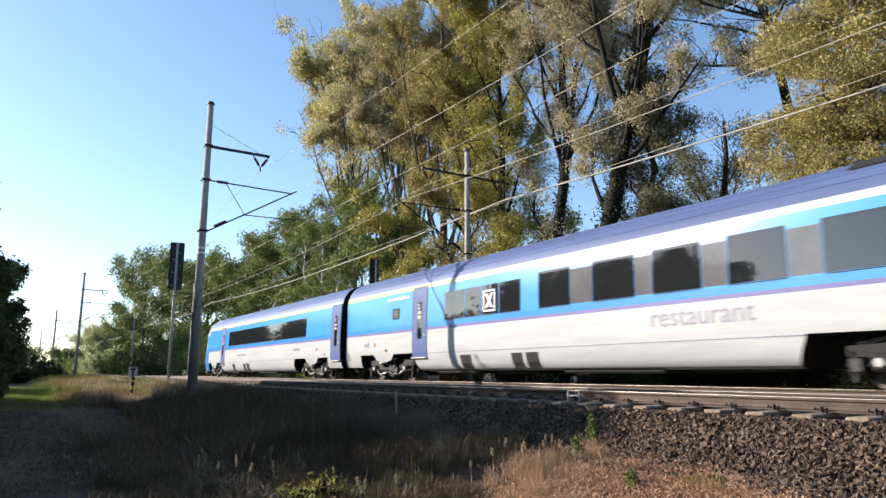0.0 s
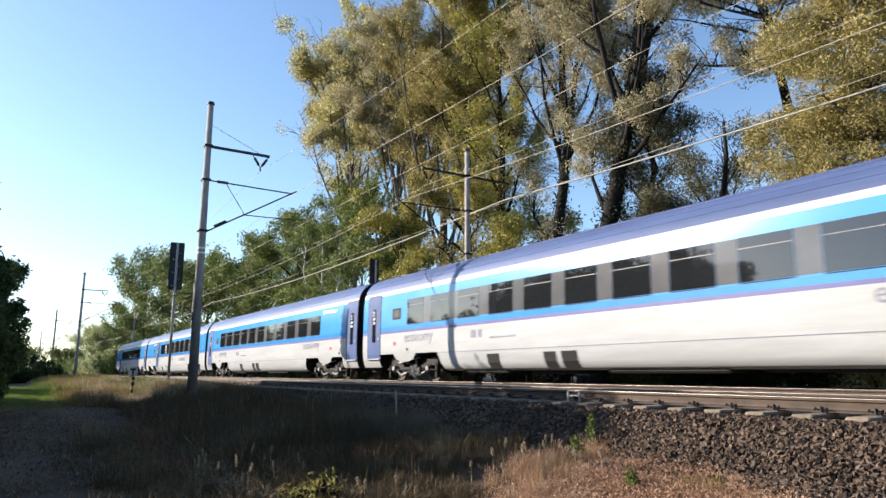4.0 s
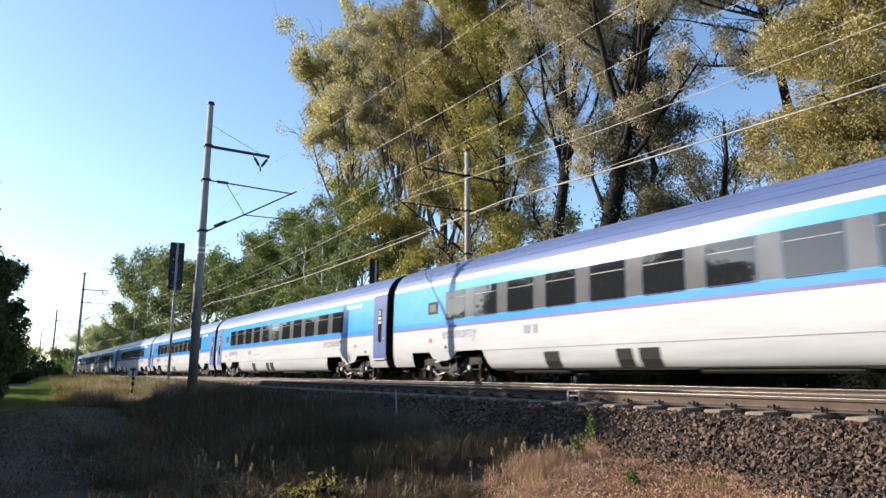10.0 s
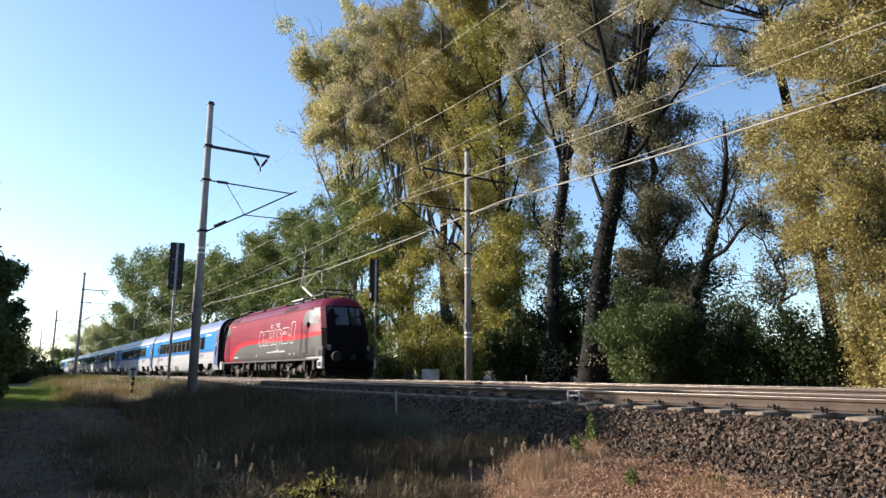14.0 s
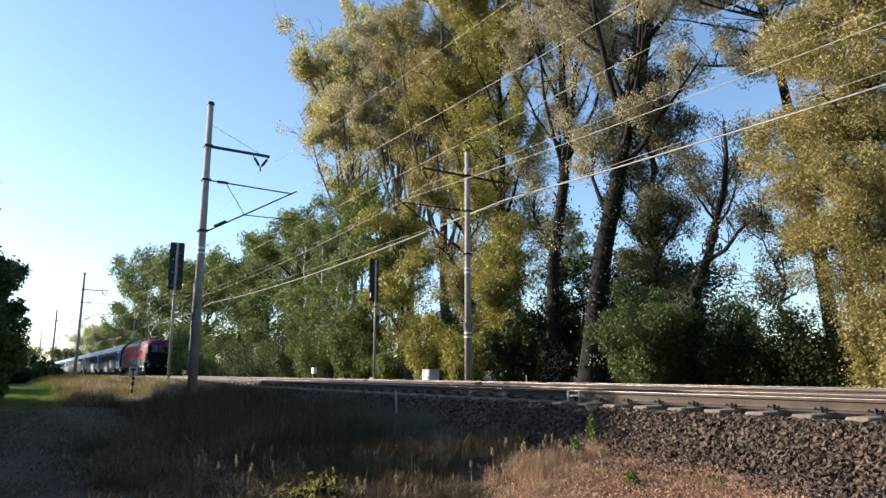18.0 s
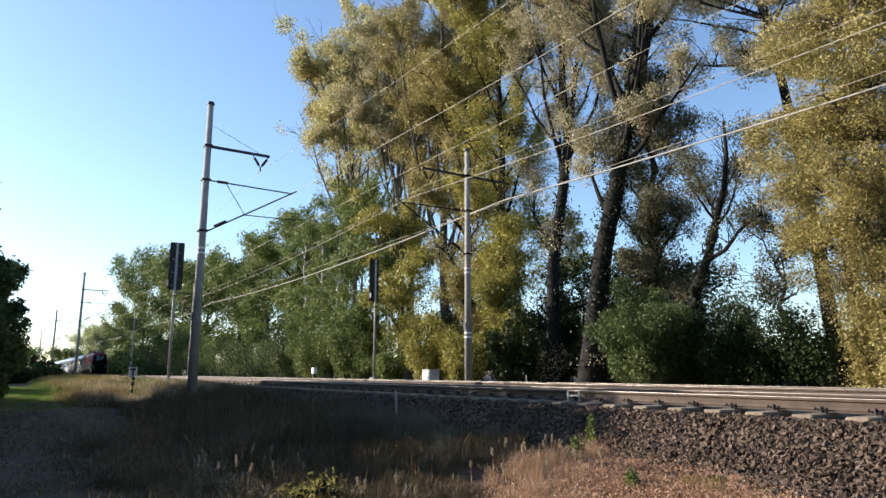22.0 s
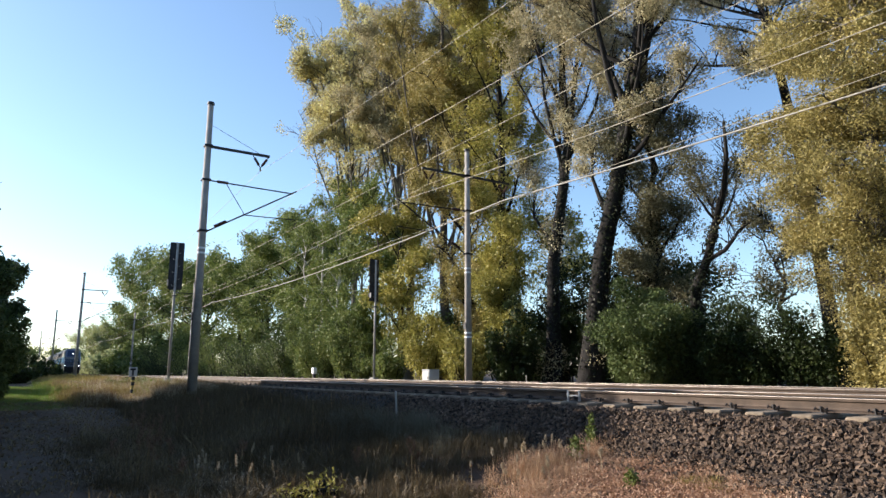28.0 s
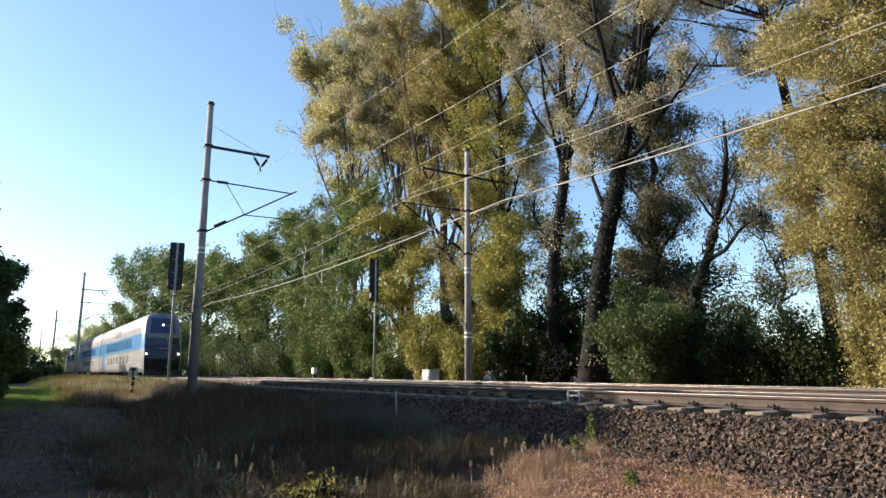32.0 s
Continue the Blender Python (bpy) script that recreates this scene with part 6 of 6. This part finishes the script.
for k, (x, y, h, sp, n) in enumerate([(-55.0, -12.0, 6.0, 3.0, 7000), (-66.0, -12.0, 6.5, 3.2, 7000), (-78.0, -11.0, 8.5, 3.6, 7000), (-92.0, -10.0, 9.0, 3.6, 7000), (-108.0, -6.5, 15.0, 4.4, 20000), (-118.0, -6.0, 19.0, 5.0, 24000), (-127.0, -6.0, 20.0, 5.0, 24000), (-137.0, -6.0, 20.0, 5.4, 24000), (-148.0, -6.5, 20.0, 5.8, 24000), (-160.0, -7.0, 20.0, 6.0, 24000), (-174.0, -7.5, 20.0, 6.5, 24000), (-190.0, -8.0, 20.0, 7.0, 24000), (-208.0, -9.0, 20.0, 7.0, 24000), (-232.0, -7.0, 12.0, 6.0, 6000), (-262.0, -6.5, 11.0, 6.0, 6000), (-292.0, -7.0, 11.0, 7.0, 6000), (-318.0, -7.5, 11.0, 7.0, 6000), (-345.0, -8.5, 11.0, 7.0, 6000), (-372.0, -9.5, 11.0, 7.0, 6000), (-402.0, -10.0, 11.0, 8.0, 6000)]):
    tree(x, y, h, sp, 430 + k, DGREEN, n, SHADEBARK, "dense dark green tree beside the path", bare=0.04, limbs=14, size=0.6, skirt=2.6, side=6, clump=0.9, z0=-0.9, r0=0.22)
shrub(-30.6, -1.6, 4.3, 5.7, 455, MGREEN, 62000, "big dense dark green bush beside the path", size=0.12, deep=4.2, z0=-0.85)
for k, (x, y, w, h) in enumerate([(-62, -0.4, 4.4, 2.2), (-75, 1.2, 6, 2.6), (-88, 2.4, 5, 2.4), (-104, 3.6, 5, 2.2)]):
    shrub(x, y, w, h, 450 + k, DGREEN, 6000, "dark green hedge beside the path", size=0.26, z0=-0.5)
for k, (x, y, h, sp) in enumerate([(-430, 4, 12, 9), (-470, 29, 13, 10), (-520, 31, 13, 11), (-560, -6, 13, 11), (-640, 34, 13, 12)]):
    tree(x, y, h, sp, 480 + k, GREENL, 4000, SHADEBARK, "distant hazy green tree near the horizon", bare=0.05, limbs=12, size=0.9, skirt=5.0, side=5, clump=2.2)


# ---------------------------------------------------------------- grass, weeds and stones
def blades(px, py, h, width, rng, lean=0.45, seg_tip=0.25):
    """Corners of bent grass blades that stand on the ground."""
    n = len(px)
    z = ground_z(px, py)
    base = np.stack([px, py, z - 0.02], 1)
    az = rng.random(n) * math.tau
    side = np.stack([np.cos(az), np.sin(az), np.zeros(n)], 1) * (width * rng.uniform(0.6, 1.3, n))[:, None]
    lz = rng.random(n) * math.tau
    amt = h * lean * rng.random(n)
    out = np.stack([np.cos(lz) * amt, np.sin(lz) * amt, np.zeros(n)], 1)
    mid = base + out * 0.32 + np.stack([np.zeros(n), np.zeros(n), h * 0.58], 1)
    tip = base + out + np.stack([np.zeros(n), np.zeros(n), h * (1 - 0.25 * amt / h)], 1)
    q1 = np.stack([base - side, base + side, mid + side * 0.3], 1)
    q2 = np.stack([mid - side * 0.9, mid + side * 0.7, tip], 1)
    return np.concatenate([q1, q2]).reshape(-1, 3)


def tufts(x0, x1, y0, y1, clumps, per, spread, h0, h1, width, seed, lean=0.5, keep=None):
    rng = np.random.default_rng(seed)
    cx, cy = rng.uniform(x0, x1, clumps), rng.uniform(y0, y1, clumps)
    if keep is not None:
        m = keep(cx, cy, rng)
        cx, cy = cx[m], cy[m]
    ch = rng.uniform(h0, h1, len(cx)) * np.where(np.hypot((cx + 29.3) / 3.0, (cy - 4.1) / 0.8) < 1, 0.4, 1.0)
    k = rng.integers(0, len(cx), len(cx) * per)
    px = cx[k] + rng.normal(size=len(k)) * spread
    py = cy[k] + rng.normal(size=len(k)) * spread
    h = ch[k] * rng.uniform(0.45, 1.1, len(k))
    return blades(px, py, h, width, rng, lean)


def sward(name, label, co, material):
    ob = new(name, quads(name, co, material, 3))
    return tagged(ob, label, "grass", kind="stuff")


def not_stony(cx, cy, rng):
    """Keeps clumps off the stones, which reach lower the further right they lie."""
    return (cy < 6.60 - 0.35 * ease(-5.0, -3.7, cx) + rng.normal(size=len(cx)) * 0.05) & (cx < -3.7)


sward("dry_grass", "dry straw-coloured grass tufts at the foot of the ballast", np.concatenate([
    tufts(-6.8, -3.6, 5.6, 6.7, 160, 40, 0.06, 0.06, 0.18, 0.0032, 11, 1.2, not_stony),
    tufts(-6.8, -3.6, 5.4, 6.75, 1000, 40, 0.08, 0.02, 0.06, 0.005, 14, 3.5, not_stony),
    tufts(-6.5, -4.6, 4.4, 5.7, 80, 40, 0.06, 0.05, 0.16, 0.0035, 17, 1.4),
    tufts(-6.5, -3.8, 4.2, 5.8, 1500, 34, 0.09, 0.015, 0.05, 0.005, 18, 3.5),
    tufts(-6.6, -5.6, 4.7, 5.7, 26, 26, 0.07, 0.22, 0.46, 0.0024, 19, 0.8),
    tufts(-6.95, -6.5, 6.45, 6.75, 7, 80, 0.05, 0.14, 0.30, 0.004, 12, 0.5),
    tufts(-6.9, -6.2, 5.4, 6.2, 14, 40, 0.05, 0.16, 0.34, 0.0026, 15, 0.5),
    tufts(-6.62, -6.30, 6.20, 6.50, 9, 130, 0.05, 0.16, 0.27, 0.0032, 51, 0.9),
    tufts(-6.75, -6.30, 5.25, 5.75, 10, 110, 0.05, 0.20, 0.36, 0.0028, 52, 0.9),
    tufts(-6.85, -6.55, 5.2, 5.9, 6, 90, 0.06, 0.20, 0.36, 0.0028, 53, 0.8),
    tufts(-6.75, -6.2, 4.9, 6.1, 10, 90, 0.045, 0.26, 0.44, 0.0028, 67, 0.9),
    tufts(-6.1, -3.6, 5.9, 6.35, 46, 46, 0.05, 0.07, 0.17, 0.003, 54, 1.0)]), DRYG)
sward("plume_grass", "grey-green plume grass standing in the shade of the bank", np.concatenate([
    tufts(-11.2, -9.6, 5.4, 6.4, 16, 130, 0.09, 0.42, 0.66, 0.003, 55, 0.7),
    tufts(-9.6, -8.0, 5.2, 6.3, 12, 110, 0.08, 0.30, 0.52, 0.003, 56, 0.8),
    tufts(-13.5, -11.0, 5.0, 6.6, 14, 110, 0.10, 0.36, 0.6, 0.0035, 57, 0.7)]), GREYG)
sward("path_grass", "low dry grass in streaks on the trodden path", np.concatenate([
    tufts(-26, -11, -0.8, 2.2, 90, 60, 0.22, 0.04, 0.10, 0.004, 65, 1.6), tufts(-34, -24, -0.6, 2.0, 60, 50, 0.3, 0.05, 0.12, 0.006, 66, 1.6)]), PALEG)
sward("foot_grass", "thin green grass at the foot of the stones", np.concatenate([
    tufts(-5.0, -3.6, 5.75, 6.15, 16, 50, 0.05, 0.06, 0.14, 0.003, 58, 0.9),
    tufts(-4.7, -4.2, 5.8, 6.0, 7, 90, 0.04, 0.10, 0.18, 0.003, 59, 0.8)]), GRASSL)
sward("rusty_grass", "tall rust-brown dry grass in the sun beside the path", np.concatenate([tufts(-48, -27, 2.2, 5.8, 420, 46, 0.2, 0.3, 0.7, 0.010, 35, 0.45), tufts(-37, -24.5, 5.4, 6.9, 240, 50, 0.16, 0.25, 0.5, 0.008, 36, 0.5)]), RUSTG)
sward("pale_grass", "pale pinkish dry grass mixed into the sunlit verge", np.concatenate([tufts(-46, -28, 2.6, 5.6, 150, 60, 0.22, 0.35, 0.72, 0.009, 61, 0.6), tufts(-34, -25, 4.6, 6.4, 90, 60, 0.18, 0.3, 0.6, 0.008, 62, 0.6)]), PALEG)
sward("verge_grass", "fresh green grass mixed into the sunlit verge", np.concatenate([tufts(-58, -34, 1.6, 4.4, 190, 50, 0.24, 0.25, 0.55, 0.011, 63, 0.6), tufts(-38, -30, 4.6, 6.2, 60, 50, 0.16, 0.3, 0.6, 0.01, 64, 0.6)]), LUSH)
sward("brown_weeds", "scattered rust-brown dead weed stems in the shade", np.concatenate([tufts(-20, -7.2, 1.4, 5.4, 170, 16, 0.10, 0.2, 0.62, 0.006, 37, 0.9), tufts(-15, -7.4, 1.2, 3.2, 120, 14, 0.10, 0.08, 0.26, 0.009, 38, 2.0)]), RUSTG)
sward("green_grass", "short bright green grass beside the path", np.concatenate([tufts(-50, -32, -0.6, 2.0, 600, 30, 0.22, 0.06, 0.2, 0.009, 16, 0.8), tufts(-40, -27, -1.0, 1.7, 620, 30, 0.20, 0.04, 0.13, 0.010, 41, 1.0)]), LUSH)
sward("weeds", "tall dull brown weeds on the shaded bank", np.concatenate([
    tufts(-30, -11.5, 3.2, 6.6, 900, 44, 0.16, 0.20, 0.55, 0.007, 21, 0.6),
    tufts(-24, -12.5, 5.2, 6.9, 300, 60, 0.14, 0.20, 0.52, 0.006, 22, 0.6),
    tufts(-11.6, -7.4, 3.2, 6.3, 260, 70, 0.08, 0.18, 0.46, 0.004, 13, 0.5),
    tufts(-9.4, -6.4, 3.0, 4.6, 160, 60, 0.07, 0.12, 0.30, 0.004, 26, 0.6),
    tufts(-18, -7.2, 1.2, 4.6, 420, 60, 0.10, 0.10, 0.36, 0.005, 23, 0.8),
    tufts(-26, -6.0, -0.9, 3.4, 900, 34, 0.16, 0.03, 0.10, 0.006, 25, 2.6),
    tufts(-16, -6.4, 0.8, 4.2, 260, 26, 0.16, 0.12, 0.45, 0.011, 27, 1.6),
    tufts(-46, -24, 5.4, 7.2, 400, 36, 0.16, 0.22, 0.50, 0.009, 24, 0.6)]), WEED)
sward("meadow_grass", "long yellow-green grass in the sun beside the masts", np.concatenate([
    tufts(-64, -29, 1.8, 6.2, 700, 46, 0.22, 0.28, 0.62, 0.012, 31, 0.5),
    tufts(-110, -60, 2.5, 6.5, 500, 36, 0.4, 0.3, 0.6, 0.02, 32, 0.5),
    tufts(-50, -26, -1.5, 2.6, 500, 30, 0.2, 0.05, 0.14, 0.008, 33, 0.7),
    tufts(-70, -2, 15.9, 19.0, 700, 20, 0.2, 0.12, 0.38, 0.012, 34, 0.6)]), GRASSL)

rl = np.random.default_rng(91)
lx, ly = rl.uniform(-30, -5.0, 9000), rl.uniform(-1.5, 5.4, 9000)
litter = leaf_cloud(np.stack([lx, ly, ground_z(lx, ly) + 0.03], 1), np.full(9000, 0.02), 9000, 0.05, rl)
sward("leaf_litter", "scattered dry brown leaves on the path and bank", litter, RUSTG)

sx, sy = rl.uniform(-6.5, -3.4, 40000), rl.uniform(4.4, 6.6, 40000)
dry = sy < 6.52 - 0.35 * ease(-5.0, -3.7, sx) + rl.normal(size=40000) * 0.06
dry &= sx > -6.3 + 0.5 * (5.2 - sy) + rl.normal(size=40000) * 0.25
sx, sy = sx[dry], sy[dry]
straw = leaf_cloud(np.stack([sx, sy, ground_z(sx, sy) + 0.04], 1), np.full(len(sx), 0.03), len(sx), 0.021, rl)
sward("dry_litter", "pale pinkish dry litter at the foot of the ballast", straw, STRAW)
wx, wy = rl.uniform(-10.2, -7.2, 420), rl.uniform(1.6, 3.3, 420)
sward("fallen_leaves", "pale curled fallen leaves lying in the shade", leaf_cloud(np.stack([wx, wy, ground_z(wx, wy) + 0.07], 1), np.full(420, 0.02), 420, 0.06, rl), PALEG)
sward("pale_weeds", "pale dry weed leaves in the shade", np.concatenate([tufts(-10.2, -8.0, 1.9, 3.8, 70, 8, 0.08, 0.10, 0.34, 0.008, 39, 1.4), tufts(-8.6, -6.6, 2.6, 3.9, 40, 8, 0.06, 0.08, 0.22, 0.007, 40, 1.2)]), PALEG)


def stalk(x, y, h, seed, lit):
    rnd = random.Random(seed)
    z = float(ground_z(x, y))
    s = tagged(new("seed_stalk"), "pale dry seed stalk standing in the weeds" if lit else "brown dry seed stalk standing in the weeds", "weed stalk", group="seed stalks in the weeds")
    s.matrix_basis = pose(x, y, z)
    dx, dy = rnd.uniform(-0.12, 0.12), rnd.uniform(-0.12, 0.12)
    pts = [(dx * f * f * h, dy * f * f * h, h * f) for f in (0, 0.35, 0.7, 1.0)]
    part("stem", Geo().path(pts, [0.003, 0.0024, 0.0018, 0.0012], 5), PALEG if lit else RUSTG, s)
    rng = np.random.default_rng(seed)
    cs = [tuple(Vector(pts[2]).lerp(Vector(pts[3]), f)) for f in (0.3, 0.5, 0.7, 0.9, 1.05)]
    tagged(part("seed_head", quads("seeds", leaf_cloud(cs, [0.012, 0.016, 0.016, 0.013, 0.008], 90, 0.020, rng), PALEG if lit else RUSTG, 3), None, s), kind="stuff")


rs_ = random.Random(5)
for k in range(26):
    stalk(rs_.uniform(-7.0, -5.7), rs_.uniform(4.8, 5.9), rs_.uniform(0.22, 0.42), 700 + k, True)
for k in range(13):
    stalk(rs_.uniform(-10.2, -8.2), rs_.uniform(1.9, 3.4), rs_.uniform(0.30, 0.55), 500 + k, True)
for k in range(12):
    stalk(rs_.uniform(-7.6, -6.6), rs_.uniform(2.2, 3.9), rs_.uniform(0.16, 0.34), 530 + k, True)
for k in range(26):
    stalk(rs_.uniform(-19, -10), rs_.uniform(2.2, 6.0), rs_.uniform(0.5, 0.95), 560 + k, False)

for k, (x, y, w, h) in enumerate(((-37.5, 5.3, 1.6, 0.8), (-35.6, 5.5, 1.2, 0.6), (-39.5, 4.6, 1.4, 0.6), (-33.8, 5.4, 1.0, 0.5), (-44.0, 3.0, 1.6, 0.6))):
    shrub(x, y, w, h, 640 + k, GREENL, 900, "small leafy green weed clump in the dry grass", size=0.07, name="weed", z0=float(ground_z(x, y)))
def dock(x, y, h, seed):
    """A dead dock plant: a red-brown stem with side stems and clusters of seeds."""
    rnd = random.Random(seed)
    d = tagged(new("dock_plant"), "dead red-brown dock plant with clustered seeds", "weed", group="dock plants in the weeds")
    d.matrix_basis = pose(x, y, float(ground_z(x, y)))
    lx_, ly_ = rnd.uniform(-0.1, 0.1), rnd.uniform(-0.1, 0.1)
    top = Vector((lx_, ly_, h))
    part("stem", Geo().path([(0, 0, 0), (lx_ * 0.3, ly_ * 0.3, h * 0.5), top], [0.007, 0.005, 0.003], 5), RUSTG, d)
    cs, cr = [], []
    for k in range(9):
        f = 0.45 + 0.06 * k
        b0 = top * f
        e = b0 + Vector((rnd.uniform(-0.10, 0.10), rnd.uniform(-0.10, 0.10), rnd.uniform(0.08, 0.18))) * (1.4 - f)
        part("side_stem", Geo().path([b0, b0.lerp(e, 0.5), e], [0.003, 0.0025, 0.0015], 4), RUSTG, d)
        for q in (0.4, 0.7, 1.0):
            cs.append(tuple(b0.lerp(e, q)))
            cr.append(0.022)
    tagged(part("seed_head", quads("seeds", leaf_cloud(cs, cr, 420, 0.018, np.random.default_rng(seed)), DOCK, 3), None, d), kind="stuff")


for k, (x, y, h) in enumerate(((-15.6, 2.35, 0.95), (-15.0, 2.2, 0.8), (-14.6, 2.6, 0.7), (-12.6, 2.3, 0.55), (-11.4, 2.2, 0.5), (-10.4, 3.0, 0.5), (-16.8, 3.4, 0.7), (-18.0, 4.2, 0.75), (-8.4, 4.0, 0.45), (-7.9, 4.6, 0.5), (-10.3, 1.6, 0.95), (-10.5, 1.72, 0.85), (-10.15, 1.75, 0.62), (-11.6, 1.5, 0.5), (-9.4, 1.9, 0.4))):
    dock(x, y, h, 800 + k)
# small leafy weeds in the foreground
for k, (x, y, h) in enumerate(((-7.42, 3.08, 0.40), (-7.7, 2.9, 0.16))):
    shrub(x, y, 0.34, h, 600 + k, YGREEN, 520, "small leafy yellow-green weed in the grass", size=0.045, name="weed", z0=float(ground_z(x, y)))
for k, (x, y, h) in enumerate(((-6.74, 6.62, 0.46), (-6.45, 6.05, 0.30), (-5.1, 5.55, 0.16))):
    wd = tagged(new("weed"), "slim green weed growing out of the ballast", "weed", group="weeds beside the ballast")
    wd.matrix_basis = pose(x, y, float(ground_z(x, y)))
    part("stem", Geo().path([(0, 0, 0), (0.01, 0, h * 0.5), (0.0, 0.01, h)], [0.006, 0.004, 0.002], 5), GREENL, wd)
    rw = np.random.default_rng(620 + k)
    tagged(part("foliage", quads("leaves", leaf_cloud([(0.01, 0, h * f) for f in (0.2, 0.4, 0.6, 0.8, 0.95)], [0.07, 0.075, 0.07, 0.06, 0.04], 260, 0.04, rw), GREENL, 3), None, wd), kind="stuff")


def rock_verts(rng):
    """A broken block with flat faces and sharp edges."""
    v = np.array([(a, b, c) for a in (-1, 1) for b in (-1, 1) for c in (-1, 1)], float)
    v = v * rng.uniform(0.45, 1.15, (8, 3)) * rng.uniform(0.65, 1.15, (1, 3))
    v += rng.normal(size=(8, 3)) * 0.12
    return v


ROCKF = np.array([(0, 1, 3), (0, 3, 2), (4, 6, 7), (4, 7, 5), (0, 4, 5), (0, 5, 1), (2, 3, 7), (2, 7, 6), (0, 2, 6), (0, 6, 4), (1, 5, 7), (1, 7, 3)])


def stones():
    """Loose crushed stones: the bank and shoulder as one heap, and the nearest ones as pieces of the bed."""
    rng = np.random.default_rng(77)
    shapes = [rock_verts(rng) for _ in range(24)]
    n1, n2, n3 = 52000, 6000, 3000
    px = np.concatenate([rng.uniform(-13.5, -1.0, n1), rng.uniform(-34, -13.5, n2), rng.uniform(-26, -1, n3)])
    py = np.concatenate([rng.uniform(5.9, 7.9, n1), rng.uniform(6.45, 7.9, n2), rng.uniform(7.8, 12.0, n3)])
    edge = 6.58 - 0.6 * ease(-5.0, -3.7, px)
    thin = (py > edge + rng.normal(size=len(py)) * 0.06) | (rng.random(len(py)) < 0.05)
    px, py = px[thin], py[thin]
    pz = ground_z(px, py) + 0.035
    sz = 0.010 + 0.021 * rng.random(len(px)) ** 1.6
    mats = [Euler(rng.uniform(0, 6.28, 3)).to_matrix() for _ in range(64)]
    mats = [np.array(m) for m in mats]
    vs = np.empty((len(px), 8, 3))
    for i in range(len(px)):
        vs[i] = shapes[i % 24] @ mats[(i * 7) % 64].T * sz[i] + (px[i], py[i], pz[i] + sz[i] * rng.uniform(-1.0, 0.9))
    fs = (ROCKF[None] + (np.arange(len(px)) * 8)[:, None, None]).reshape(-1, 3)
    me = bpy.data.meshes.new("stones")
    me.vertices.add(len(px) * 8)
    me.vertices.foreach_set("co", vs.astype(np.float32).ravel())
    k = len(fs)
    me.loops.add(k * 3)
    me.loops.foreach_set("vertex_index", fs.astype(np.int32).ravel())
    me.polygons.add(k)
    me.polygons.foreach_set("loop_start", np.arange(0, k * 3, 3, dtype=np.int32))
    me.polygons.foreach_set("loop_total", np.full(k, 3, dtype=np.int32))
    me.materials.append(STONE)
    me.update()
    me.shade_flat()
    heap = new("ballast_stones", me)
    heap.parent = bed
    tagged(heap, "loose grey brown crushed stones", kind="stuff")
    base = []
    for v in shapes[:12]:
        g = Geo().add([tuple(p) for p in v], [tuple(f) for f in ROCKF])
        base.append(mesh_of(g, STONEP))
    for i in range(290):
        x, y = rng.uniform(-5.6, -2.4), rng.uniform(6.0, 7.5)
        s = new("stone", base[i % 12])
        s.parent = bed
        q = rng.uniform(0.012, 0.024)
        s.matrix_basis = pose(x, y, float(ground_z(x, y)) + 0.065, *rng.uniform(0, 360, 3)) @ Matrix.Diagonal((q, q, q, 1))


STONEP = mat("ballast piece", (0.090, 0.060, 0.041), 0.95, vary=0.45, scale=3.0, bump=0.3, bscale=6, obj=0.65)
stones()


# ---------------------------------------------------------------- things that move
# the front of the express train, second by second
EXPRESS = ((0, -53.76), (4, -105.1), (9, -169.25), (13, -220.6), (17, -272.4), (21, -324.9), (23, -351.3), (23.4, -358.0), (24, -640.0), (32, -700.0))
ROLL = ((0, -53.76), (32, -470.0))      # the steady turning of the wheels


def turn_wheels(ob, rows):
    """Roll every wheelset of a vehicle along the way that it goes."""
    for p in ob.children_recursive:
        if not p.name.startswith("wheelset"):
            continue
        x, y, r = p.matrix_basis.translation
        out = []
        for (t0, a), (t1, b) in zip(rows, rows[1:]):
            n = round((t1 - t0) * FPS)
            out += [(t0 + (t1 - t0) * i / n, a + (b - a) * i / n) for i in range(n)]
        out.append(rows[-1])
        walk(p, [(t, pose(x, y, r, 0, math.degrees((d - rows[0][1]) / r) % 360.0, 0)) for t, d in out])


def motions():
    for k, ob in enumerate(coaches):
        walk(ob, [(t, pose(x + k * CARLEN, FAR_Y, 0)) for t, x in EXPRESS])
    walk(loco, [(t, pose(x + 7 * CARLEN - 0.75, FAR_Y, 0)) for t, x in EXPRESS])
    for ob in (*coaches, loco):
        turn_wheels(ob, ROLL)
    arrive = [(0.0, -757.0), (8.0, -590.0), (16.0, -450.0), (24.0, -330.0), (25.5, -296.0), (27.5, -147.0), (28.0, -136.5), (29.0, -115.5), (30.0, -94.5), (31.0, -72.8), (32.0, -51.6)]
    for k, ob in enumerate((dd_cab, dd_mid, dd_tail)):
        walk(ob, [(t, pose(x - 26.4 * k, NEAR_Y, 0)) for t, x in arrive])


motions()
